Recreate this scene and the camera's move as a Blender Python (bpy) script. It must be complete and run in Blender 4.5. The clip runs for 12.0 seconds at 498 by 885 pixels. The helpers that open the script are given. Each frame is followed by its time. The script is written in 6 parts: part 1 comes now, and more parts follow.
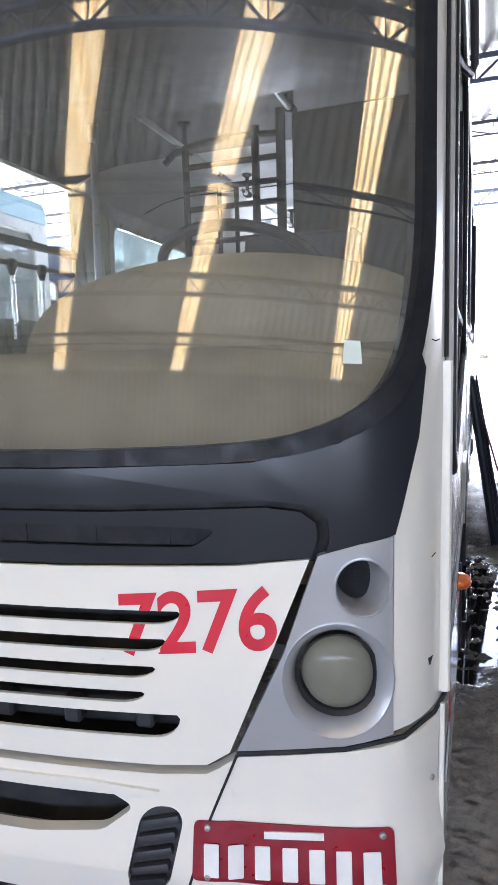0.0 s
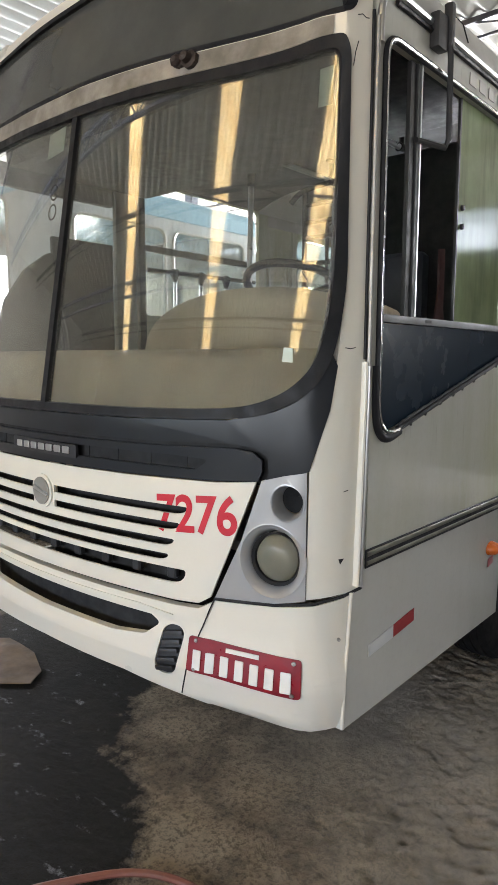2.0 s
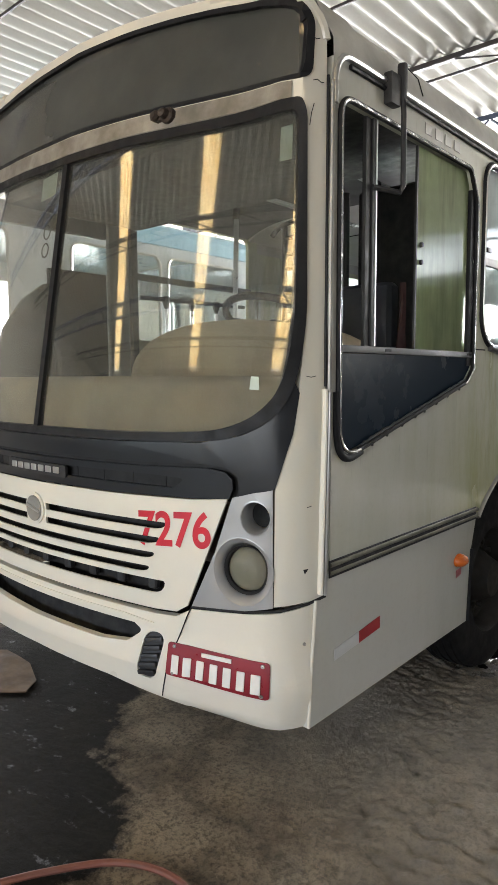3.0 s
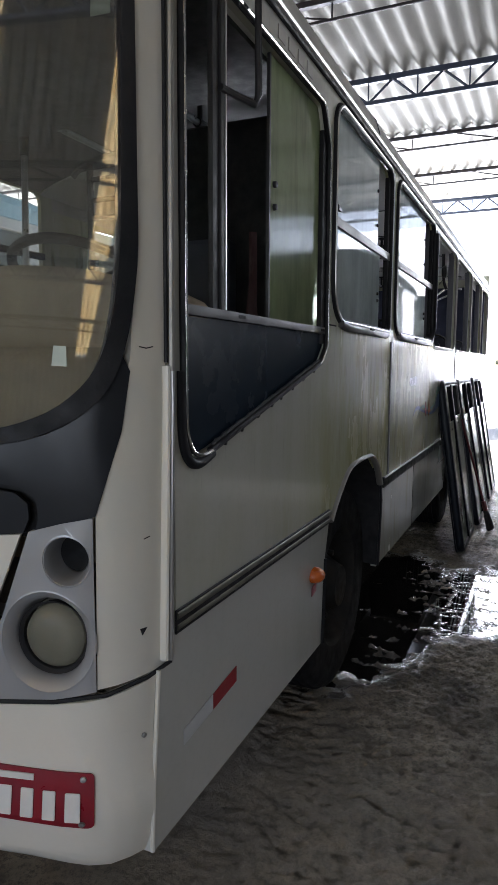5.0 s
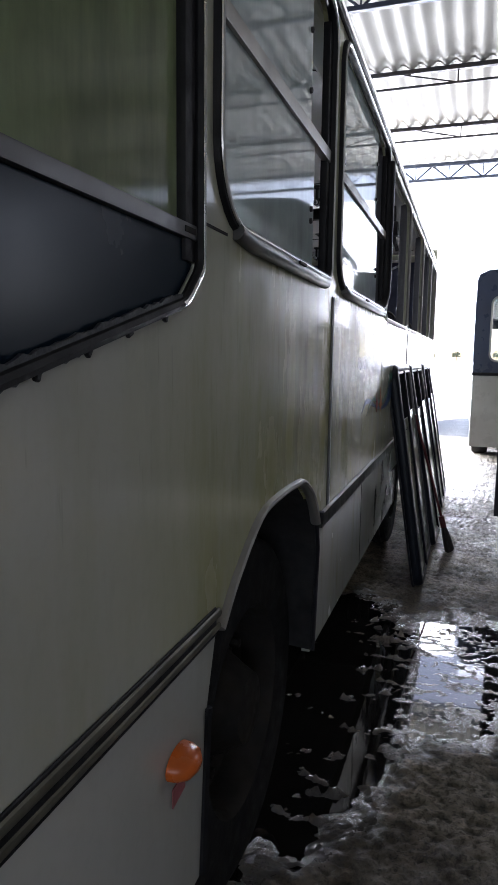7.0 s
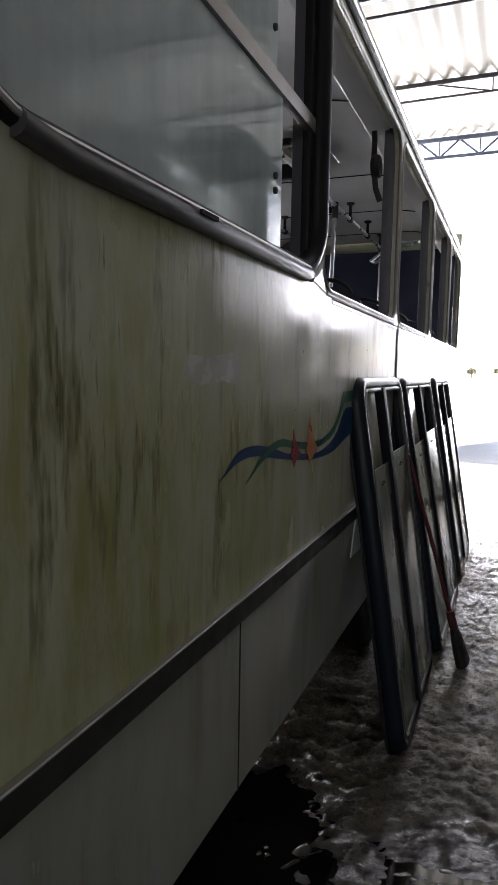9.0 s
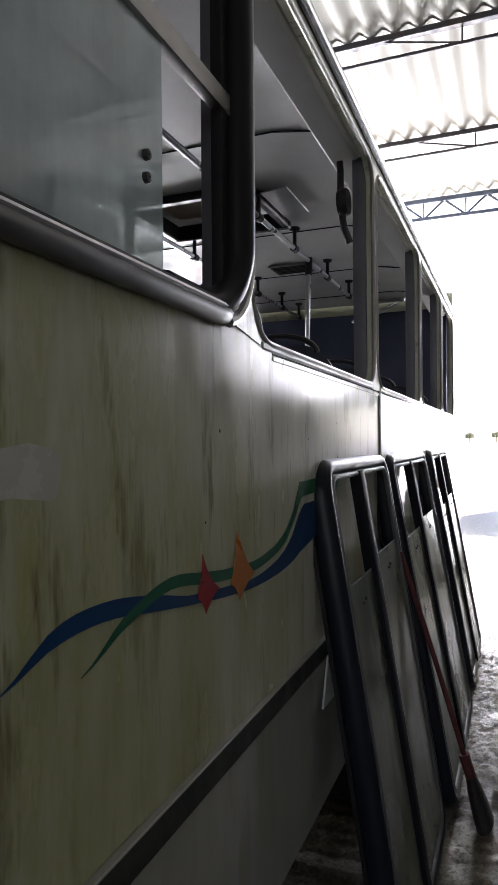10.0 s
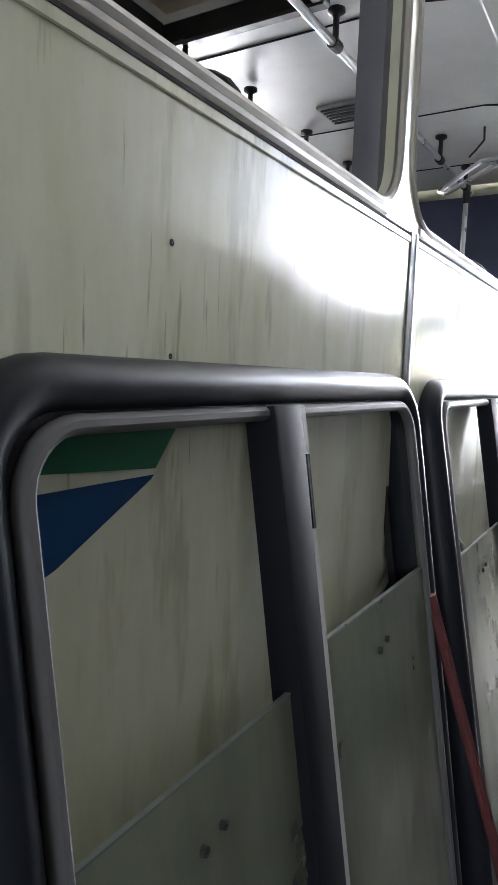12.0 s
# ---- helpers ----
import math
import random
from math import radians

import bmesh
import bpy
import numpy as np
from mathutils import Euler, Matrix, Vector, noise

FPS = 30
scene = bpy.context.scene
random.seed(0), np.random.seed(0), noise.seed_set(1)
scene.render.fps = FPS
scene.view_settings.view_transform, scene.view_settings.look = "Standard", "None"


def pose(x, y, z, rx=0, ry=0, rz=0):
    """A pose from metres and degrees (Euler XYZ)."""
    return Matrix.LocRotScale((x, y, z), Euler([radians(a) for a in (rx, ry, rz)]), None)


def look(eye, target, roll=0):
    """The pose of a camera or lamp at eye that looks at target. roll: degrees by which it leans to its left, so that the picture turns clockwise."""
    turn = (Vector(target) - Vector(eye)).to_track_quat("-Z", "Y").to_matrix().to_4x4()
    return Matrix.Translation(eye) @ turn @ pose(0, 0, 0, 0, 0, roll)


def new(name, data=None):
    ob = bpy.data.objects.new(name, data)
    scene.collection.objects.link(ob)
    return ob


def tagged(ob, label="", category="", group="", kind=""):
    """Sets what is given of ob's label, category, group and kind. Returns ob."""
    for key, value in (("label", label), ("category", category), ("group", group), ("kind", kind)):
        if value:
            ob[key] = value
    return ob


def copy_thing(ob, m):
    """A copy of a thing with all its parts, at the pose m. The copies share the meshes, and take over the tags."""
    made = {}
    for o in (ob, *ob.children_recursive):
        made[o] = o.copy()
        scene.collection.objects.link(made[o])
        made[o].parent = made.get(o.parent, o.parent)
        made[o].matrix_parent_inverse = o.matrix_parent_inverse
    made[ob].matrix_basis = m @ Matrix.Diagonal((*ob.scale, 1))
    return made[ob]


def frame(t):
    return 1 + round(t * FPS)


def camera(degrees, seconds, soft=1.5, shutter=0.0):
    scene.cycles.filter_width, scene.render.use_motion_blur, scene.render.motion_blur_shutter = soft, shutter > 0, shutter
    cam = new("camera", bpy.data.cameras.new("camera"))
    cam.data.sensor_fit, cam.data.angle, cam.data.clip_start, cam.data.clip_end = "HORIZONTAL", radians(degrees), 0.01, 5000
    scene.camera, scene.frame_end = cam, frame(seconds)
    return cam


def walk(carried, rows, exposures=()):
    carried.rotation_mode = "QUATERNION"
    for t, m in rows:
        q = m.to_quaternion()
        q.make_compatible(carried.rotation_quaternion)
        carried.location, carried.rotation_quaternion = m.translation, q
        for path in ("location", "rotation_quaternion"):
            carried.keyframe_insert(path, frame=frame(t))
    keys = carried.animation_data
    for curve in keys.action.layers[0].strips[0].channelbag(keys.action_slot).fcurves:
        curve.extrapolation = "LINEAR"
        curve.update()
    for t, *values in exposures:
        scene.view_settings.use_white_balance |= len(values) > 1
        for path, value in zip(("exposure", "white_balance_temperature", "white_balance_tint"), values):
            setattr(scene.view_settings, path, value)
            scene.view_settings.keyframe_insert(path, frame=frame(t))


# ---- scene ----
cam = camera(41.6, 12.0)
PATH = [
    (0, (1.312, -1.1, 1.611), (0.654, 0.774, 1.381), -1.6),
    (0.5, (1.627, -1.205, 1.595), (0.715, 0.555, 1.325), 1.1),
    (1, (1.945, -1.213, 1.578), (0.694, 0.333, 1.365), -1.0),
    (1.5, (2.167, -1.272, 1.591), (0.891, 0.246, 1.329), -1.4),
    (2, (2.323, -1.44, 1.619), (1.019, 0.055, 1.368), 0.1),
    (2.5, (2.484, -1.467, 1.609), (1.047, -0.083, 1.473), -1.5),
    (3, (2.534, -1.51, 1.655), (1.216, -0.019, 1.455), -0.3),
    (3.5, (2.405, -1.475, 1.656), (1.367, 0.229, 1.518), -0.2),
    (3.7, (2.336, -1.481, 1.678), (1.409, 0.287, 1.54), -1.0),
    (5.3, (1.972, -0.837, 1.608), (1.197, 0.988, 1.345), 0.2),
    (5.5, (1.902, -0.739, 1.609), (1.173, 1.102, 1.325), 0.1),
    (6, (1.828, -0.45, 1.571), (1.173, 1.416, 1.272), -0.4),
    (6.5, (1.824, -0.032, 1.561), (1.1, 1.821, 1.356), 1.0),
    (7, (1.738, 0.403, 1.532), (1.107, 2.283, 1.273), 0.7),
    (7.5, (1.743, 0.877, 1.505), (1.142, 2.766, 1.243), -0.3),
    (7.7, (1.751, 1.1, 1.53), (1.127, 2.979, 1.248), 0.5),
    (9.3, (1.822, 2.527, 1.502), (1.058, 4.369, 1.351), 0.7),
    (9.5, (1.803, 2.668, 1.511), (1.028, 4.511, 1.453), 0.8),
    (10, (1.762, 3.001, 1.544), (1.015, 4.856, 1.542), -0.5),
    (10.5, (1.757, 3.378, 1.532), (0.969, 5.216, 1.465), 2.4),
    (11, (1.68, 3.758, 1.466), (0.807, 5.552, 1.323), 1.4),
    (11.5, (1.615, 4.134, 1.489), (0.729, 5.918, 1.315), -0.0),
    (12, (1.646, 4.511, 1.478), (0.614, 6.212, 1.276), 2.1),
]
walk(cam, [(t, look(eye, target, roll)) for t, eye, target, roll in PATH],
     exposures=[(0, 3.3, 5700, 21), (0.6, 2.8, 5600, 18), (1.0, 2.75, 6000, 17), (1.5, 3.3, 6500, 15), (2.0, 3.2, 6500, 15), (2.5, 3.1, 6900, 13), (3.1, 3.1, 6700, 14), (3.7, 3.15, 6400, 16),
                (5.3, 1.8, 6100, 17), (6.5, 2.0, 6000, 17), (7.5, 1.6, 6200, 20), (9.4, 1.9, 6500, 19), (10.5, 2.15, 6400, 19), (11.5, 3.4, 6150, 18), (12, 3.5, 6300, 15)])

# ---- world and light ----
world = bpy.data.worlds.new("sky_world")
scene.world = world
world.use_nodes = True
wn = world.node_tree.nodes
sky = wn.new("ShaderNodeTexSky")
sky.sky_type = "NISHITA"
sky.sun_disc = False
SUN_EL, SUN_AZ = radians(48), radians(25)      # azimuth from +y towards +x
sky.sun_elevation, sky.sun_rotation = SUN_EL, SUN_AZ
sky.air_density, sky.dust_density, sky.ozone_density = 1.0, 1.6, 0.8
world.node_tree.links.new(sky.outputs[0], wn["Background"].inputs[0])
wn["Background"].inputs[1].default_value = 0.15

sun = new("sun", bpy.data.lights.new("sun", "SUN"))
sun.data.energy, sun.data.angle, sun.data.color = 5.0, radians(0.6), (1.0, 0.95, 0.86)
sun_dir = Vector((math.sin(SUN_AZ) * math.cos(SUN_EL), math.cos(SUN_AZ) * math.cos(SUN_EL), math.sin(SUN_EL)))
sun.matrix_world = look(sun_dir * 40, (0, 0, 0))


def sky_lamp(name, eye, target, w, h, power, color=(0.93, 0.97, 1.0)):
    """Daylight of an opening, seen or made up."""
    ob = new(name, bpy.data.lights.new(name, "AREA"))
    ob.data.shape, ob.data.size, ob.data.size_y, ob.data.energy, ob.data.color = "RECTANGLE", w, h, power, color
    ob.matrix_world = look(eye, target)
    return ob


sky_lamp("daylight_yard", (-3.15, 13.2, 2.15), (-3.15, 0, -4.0), 9.7, 3.7, 1400)
sky_lamp("daylight_over_bus", (3.2, 13.2, 3.65), (3.2, 0, -2.0), 2.8, 1.6, 32)
sky_lamp("daylight_left", (-8.3, 6.2, 2.6), (0, 6.2, 1.6), 10, 3.4, 310)
# added lamp: brightens side and aisle from an unseen wall's opening
sky_lamp("fill_right", (7.6, 10.2, 3.1), (0, 5.0, 0.6), 2.8, 1.8, 26)
# added lamp: brightens the bus front from an opening made for it
sky_lamp("fill_front", (2.2, -8.75, 2.42), (1.6, 0, 1.5), 9.0, 1.1, 52)


# ---- materials ----
def principled(name):
    m = bpy.data.materials.new(name)
    m.use_nodes = True
    t = m.node_tree
    return m, t, t.nodes["Principled BSDF"]


def noise_node(t, scale, detail=5.0, rough=0.55, stretch=(1, 1, 1), offset=(0, 0, 0), distort=0.0):
    co = t.nodes.new("ShaderNodeTexCoord")
    mp = t.nodes.new("ShaderNodeMapping")
    mp.inputs["Scale"].default_value = stretch
    mp.inputs["Location"].default_value = offset
    t.links.new(co.outputs["Object"], mp.inputs["Vector"])
    n = t.nodes.new("ShaderNodeTexNoise")
    n.inputs["Scale"].default_value, n.inputs["Detail"].default_value = scale, detail
    n.inputs["Roughness"].default_value, n.inputs["Distortion"].default_value = rough, distort
    t.links.new(mp.outputs[0], n.inputs["Vector"])
    return n.outputs["Fac"]


def ramp(t, value, lo, hi, a=0.0, b=1.0, soft=False):
    r = t.nodes.new("ShaderNodeMapRange")
    r.interpolation_type = "SMOOTHSTEP" if soft else "LINEAR"
    r.inputs["From Min"].default_value, r.inputs["From Max"].default_value = lo, hi
    r.inputs["To Min"].default_value, r.inputs["To Max"].default_value = a, b
    t.links.new(value, r.inputs["Value"])
    return r.outputs[0]


def blend(t, fac, a, b):
    mx = t.nodes.new("ShaderNodeMix")
    mx.data_type = "RGBA"
    for sock, v in ((mx.inputs[0], fac), (mx.inputs[6], a), (mx.inputs[7], b)):
        if hasattr(v, "is_linked"):
            t.links.new(v, sock)
        else:
            sock.default_value = v if isinstance(v, float) else (*v, 1)
    return mx.outputs[2]


def tint(t, fac, col, by):
    mx = t.nodes.new("ShaderNodeMix")
    mx.data_type, mx.blend_type = "RGBA", "MULTIPLY"
    t.links.new(fac, mx.inputs[0])
    t.links.new(col, mx.inputs[6])
    mx.inputs[7].default_value = (*by, 1)
    return mx.outputs[2]


def times(t, a, b):
    n = t.nodes.new("ShaderNodeMath")
    n.operation = "MULTIPLY"
    for sock, v in ((n.inputs[0], a), (n.inputs[1], b)):
        if hasattr(v, "is_linked"):
            t.links.new(v, sock)
        else:
            sock.default_value = v
    return n.outputs[0]


def bump(t, bsdf, height, strength=0.3, distance=0.01):
    b = t.nodes.new("ShaderNodeBump")
    b.inputs["Strength"].default_value, b.inputs["Distance"].default_value = strength, distance
    t.links.new(height, b.inputs["Height"])
    t.links.new(b.outputs[0], bsdf.inputs["Normal"])
    return b


def surface(name, base, dirt=None, rough=0.5, metal=0.0, scale=3.0, grain=60.0, amount=0.5, relief=0.15, coat=0.0,
            stretch=(1, 1, 1), depth=0.004, rough_var=0.15, spec=0.5):
    """A surface with stains at a large scale, grain at a small one and a fine relief."""
    m, t, b = principled(name)
    dirt = dirt or tuple(0.6 * c for c in base)
    big = ramp(t, noise_node(t, scale, 6, 0.6, stretch), 0.32, 0.76, 0.0, amount, True)
    fine = ramp(t, noise_node(t, grain, 3, 0.6), 0.3, 0.75, 0.0, 0.25 if relief >= 0.1 else 0.07)
    col = blend(t, big, base, dirt)
    col = blend(t, fine, col, tuple(0.75 * c for c in base))
    t.links.new(col, b.inputs["Base Color"])
    t.links.new(ramp(t, noise_node(t, scale * 2.3, 5), 0.3, 0.7, max(0.02, rough - rough_var), min(1, rough + rough_var)), b.inputs["Roughness"])
    b.inputs["Metallic"].default_value = metal
    b.inputs["Specular IOR Level"].default_value = spec
    b.inputs["Coat Weight"].default_value, b.inputs["Coat Roughness"].default_value = coat, 0.12
    if relief >= 0.06:
        bump(t, b, noise_node(t, grain, 4, 0.6), relief, depth)
    return m


def side_paint(name, base, stain, amount):
    """White coach paint, streaked green-brown by rain, with grime at two scales."""
    m, t, b = principled(name)
    co = t.nodes.new("ShaderNodeTexCoord")
    sep = t.nodes.new("ShaderNodeSeparateXYZ")
    t.links.new(co.outputs["Object"], sep.inputs[0])
    along, up = sep.outputs["Y"], sep.outputs["Z"]
    # broad algae runs, broken into lengths of a hand or two
    streak = ramp(t, noise_node(t, 4.2, 6, 0.66, (0.2, 1.5, 0.30), (0, 3, 1)), 0.42, 0.62, 0.0, amount)
    where = times(t, ramp(t, noise_node(t, 1.1, 5, 0.6, (1, 1, 0.8), (3, 0, 0)), 0.36, 0.58, 0.25, 1.0), times(t, ramp(t, along, 0.8, 2.2, 0.12, 1.0), ramp(t, along, 3.3, 4.6, 1.0, 0.55)))
    where = times(t, where, ramp(t, up, 1.0, 1.7, 1.0, 0.75))
    thin = ramp(t, noise_node(t, 11.0, 4, 0.6, (0.2, 1.5, 0.24)), 0.55, 0.64, 0.0, 1.0 * amount)
    # a film of grime on the older panels, denser towards the bottom
    film_y = times(t, ramp(t, along, 1.1, 2.1, 0.25, 1.1), ramp(t, along, 4.7, 3.3, 0.40, 1.0))
    film = times(t, ramp(t, noise_node(t, 1.5, 6, 0.65, (1, 1.2, 0.6), (2, 6, 1)), 0.30, 0.58, 0.22, 0.80 * amount * amount), film_y)
    film = times(t, film, ramp(t, up, 1.0, 1.60, 1.0, 0.5))
    body = blend(t, ramp(t, along, 1.1, 1.9), (0.59, 0.59, 0.55), base)
    col = blend(t, film, body, tuple(c * q for c, q in zip(stain, (1.15, 1.2, 1.5))))
    col = blend(t, times(t, streak, where), col, stain)
    thin = times(t, thin, times(t, ramp(t, along, 2.3, 3.0, 0.45, 1.0), ramp(t, up, 1.05, 1.35, 0.5, 1.0)))
    col = blend(t, times(t, thin, where), col, (0.125, 0.110, 0.028))
    # short dark drips below the windows
    drip = ramp(t, noise_node(t, 48.0, 3, 0.5, (0.1, 1.5, 0.13), (0, 7, 2)), 0.64, 0.70, 0.0, 0.6 * amount * amount)
    drip = times(t, drip, ramp(t, noise_node(t, 1.9, 3, 0.5, (1, 1, 0.8), (9, 1, 4)), 0.42, 0.55))
    col = blend(t, times(t, times(t, drip, ramp(t, along, 2.0, 3.2, 0.3, 1.0)), ramp(t, up, 1.18, 1.38)), col, (0.07, 0.066, 0.03))
    col = blend(t, ramp(t, noise_node(t, 45.0, 4), 0.5, 0.8, 0.0, 0.07), col, (0.2, 0.19, 0.15))
    t.links.new(col, b.inputs["Base Color"])
    gloss = t.nodes.new("ShaderNodeMath")
    gloss.operation = "ADD"
    t.links.new(ramp(t, noise_node(t, 5.0, 5), 0.3, 0.75, 0.11, 0.21), gloss.inputs[0])
    t.links.new(times(t, streak, times(t, where, 0.28)), gloss.inputs[1])
    t.links.new(gloss.outputs[0], b.inputs["Roughness"])
    t.links.new(ramp(t, film, 0.1, 0.7, 0.5, 0.2), b.inputs["Specular IOR Level"])
    t.links.new(ramp(t, gloss.outputs[0], 0.12, 0.35, 0.2, 0.0), b.inputs["Coat Weight"])
    b.inputs["Coat Roughness"].default_value = 0.07
    bump(t, b, noise_node(t, 3.2, 2, 0.4, (1, 1, 0.6)), 0.10, 0.02)
    return m


def glass(name, tint=(0.9, 0.95, 0.92), dirt=0.15, dirt_col=(0.5, 0.5, 0.42), rough=0.02, ior=1.5, streaks=0.0):
    m, t, b = principled(name)
    b.inputs["Base Color"].default_value = (*tint, 1)
    b.inputs["Roughness"].default_value = rough
    b.inputs["IOR"].default_value = ior
    b.inputs["Transmission Weight"].default_value = 1.0
    dust, veil, film = t.nodes.new("ShaderNodeBsdfDiffuse"), t.nodes.new("ShaderNodeBsdfTranslucent"), t.nodes.new("ShaderNodeMixShader")
    shade = blend(t, ramp(t, noise_node(t, 9.0, 5, 0.6, (1, 1.4, 0.16)), 0.42, 0.68, 0.0, streaks), dirt_col, tuple(0.55 * c for c in dirt_col))
    for node in (dust, veil):
        t.links.new(shade, node.inputs["Color"])
    t.links.new(dust.outputs[0], film.inputs[1])
    t.links.new(veil.outputs[0], film.inputs[2])
    film.inputs[0].default_value = 0.45
    mix = t.nodes.new("ShaderNodeMixShader")
    t.links.new(ramp(t, noise_node(t, 2.2, 6, 0.6), 0.3, 0.75, dirt * 0.7, dirt * 1.3), mix.inputs[0])
    t.links.new(b.outputs[0], mix.inputs[1])
    t.links.new(film.outputs[0], mix.inputs[2])
    t.links.new(mix.outputs[0], t.nodes["Material Output"].inputs["Surface"])
    return m


CREAM = surface("cream_front_paint", (0.72, 0.69, 0.60), (0.54, 0.49, 0.39), 0.3, scale=1.4, grain=90, amount=0.04, relief=0.03, coat=0.3, rough_var=0.03)
SIDE = side_paint("streaked_side_paint", (0.70, 0.715, 0.625), (0.29, 0.285, 0.06), 0.95)
SKIRT = side_paint("skirt_paint", (0.41, 0.42, 0.39), (0.20, 0.20, 0.11), 0.6)
ROOFP = surface("roof_paint", (0.50, 0.49, 0.45), (0.26, 0.25, 0.22), 0.5, scale=4, grain=50, amount=0.7, relief=0.1)
NAVY = surface("navy_paint", (0.011, 0.022, 0.036), (0.018, 0.029, 0.043), 0.26, spec=0.10, scale=3, grain=80, rough_var=0.03, amount=0.15, relief=0.04)
COWL = surface("cowl_paint", (0.016, 0.017, 0.020), (0.026, 0.027, 0.030), 0.33, spec=0.3, scale=3, grain=80, rough_var=0.05, amount=0.3, relief=0.04)
SILVER = surface("silver_paint", (0.42, 0.42, 0.42), (0.30, 0.29, 0.27), 0.38, metal=0.4, scale=4, grain=120, amount=0.18, relief=0.03, rough_var=0.06)
RUBBER = surface("black_rubber", (0.011, 0.011, 0.013), (0.024, 0.024, 0.024), 0.55, spec=0.25, scale=9, grain=120, amount=0.5, relief=0.15)
BLACK = surface("black_plastic", (0.02, 0.02, 0.022), (0.045, 0.042, 0.04), 0.5, scale=8, grain=100, amount=0.5, relief=0.1)
DARK = surface("dark_cavity", (0.012, 0.012, 0.013), (0.03, 0.028, 0.025), 0.85, scale=8, grain=60, amount=0.6, relief=0.2)
ALU = surface("aluminium", (0.62, 0.62, 0.61), (0.30, 0.29, 0.26), 0.34, metal=0.85, scale=5, grain=140, amount=0.35, relief=0.04, rough_var=0.06)
ALUDULL = surface("dull_aluminium", (0.40, 0.39, 0.36), (0.20, 0.18, 0.15), 0.48, metal=0.6, scale=5, grain=120, amount=0.5, relief=0.05, rough_var=0.08)
SILLPIPE = surface("weathered_sill", (0.10, 0.10, 0.10), (0.055, 0.053, 0.045), 0.45, metal=0.25, scale=5, grain=120, amount=0.6, relief=0.05, rough_var=0.08)
CHROME = surface("worn_chrome", (0.75, 0.75, 0.74), (0.35, 0.33, 0.30), 0.18, metal=0.95, scale=14, grain=150, amount=0.5, relief=0.05)
RED = surface("red_number_paint", (0.60, 0.028, 0.045), (0.42, 0.03, 0.05), 0.35, scale=6, grain=90, amount=0.5, relief=0.03)
PLATE = surface("plate_red", (0.26, 0.012, 0.022), (0.15, 0.012, 0.02), 0.4, scale=14, grain=120, amount=0.6, relief=0.05)
WHITE = surface("white_lettering", (0.78, 0.77, 0.72), (0.55, 0.53, 0.48), 0.4, scale=12, grain=120, amount=0.4, relief=0.02)
GREEN = surface("green_stripe", (0.015, 0.13, 0.065), (0.02, 0.10, 0.055), 0.33, scale=5, grain=90, amount=0.25, relief=0.02, rough_var=0.05)
BLUE = surface("blue_stripe", (0.006, 0.050, 0.15), (0.010, 0.045, 0.11), 0.33, scale=5, grain=90, amount=0.25, relief=0.02, rough_var=0.05)
ORANGE = surface("orange_mark", (0.50, 0.17, 0.035), (0.36, 0.13, 0.04), 0.4, scale=6, grain=90, amount=0.4, relief=0.03)
CRIMSON = surface("crimson_mark", (0.36, 0.025, 0.03), (0.22, 0.02, 0.03), 0.4, scale=6, grain=90, amount=0.4, relief=0.03)
TYRE = surface("tyre_rubber", (0.012, 0.012, 0.013), (0.024, 0.022, 0.019), 0.8, spec=0.2, scale=7, grain=60, amount=0.7, relief=0.3)
RIM = surface("wheel_steel", (0.025, 0.024, 0.022), (0.04, 0.032, 0.025), 0.75, spec=0.2, scale=10, grain=60, amount=0.7, relief=0.2)
TAN = surface("tan_dashboard", (0.58, 0.47, 0.33), (0.34, 0.27, 0.19), 0.75, scale=4, grain=120, amount=0.7, relief=0.12)
CEIL = surface("ceiling_laminate", (0.62, 0.62, 0.60), (0.46, 0.45, 0.42), 0.55, scale=2, grain=60, amount=0.5, relief=0.04, spec=0.35)
INNER = surface("inner_laminate", (0.40, 0.41, 0.40), (0.26, 0.26, 0.25), 0.55, scale=3, grain=60, amount=0.5, relief=0.06)
NAVYWALL = surface("navy_partition", (0.05, 0.06, 0.11), (0.03, 0.035, 0.06), 0.6, scale=3, grain=60, amount=0.5, relief=0.06)
SEATP = surface("seat_plastic", (0.035, 0.04, 0.06), (0.06, 0.06, 0.07), 0.5, scale=5, grain=70, amount=0.5, relief=0.1)
POLE = surface("handrail_metal", (0.55, 0.55, 0.56), (0.45, 0.44, 0.43), 0.30, metal=0.8, scale=5, grain=100, amount=0.15, relief=0.0, rough_var=0.05)
AMBER = surface("amber_lens", (0.66, 0.14, 0.02), (0.5, 0.11, 0.02), 0.25, scale=9, grain=160, amount=0.3, relief=0.1)
WS_GLASS = glass("windscreen_glass", (0.82, 0.86, 0.82), 0.12, (0.42, 0.40, 0.34), 0.0, 1.75)
PANE = glass("window_glass", (0.80, 0.90, 0.88), 0.56, (0.72, 0.79, 0.78), 0.035, 1.6, 0.35)
BUSGLASS = glass("parked_bus_glass", (0.9, 0.94, 0.92), 0.06, (0.40, 0.42, 0.38), 0.01)
TINTED = glass("tinted_bus_glass", (0.15, 0.165, 0.16), 0.35, (0.10, 0.10, 0.095), 0.35, 1.2)
GRIMY = glass("grimy_window_glass", (0.7, 0.78, 0.68), 0.60, (0.32, 0.35, 0.28), 0.10, 1.5, 0.4)
CABGLASS = glass("mossy_window_glass", (0.70, 0.78, 0.64), 0.66, (0.50, 0.59, 0.34), 0.10, 1.5, 0.8)
LENS = glass("lamp_lens", (0.8, 0.8, 0.70), 0.62, (0.42, 0.40, 0.31), 0.15, 1.5, 0.4)
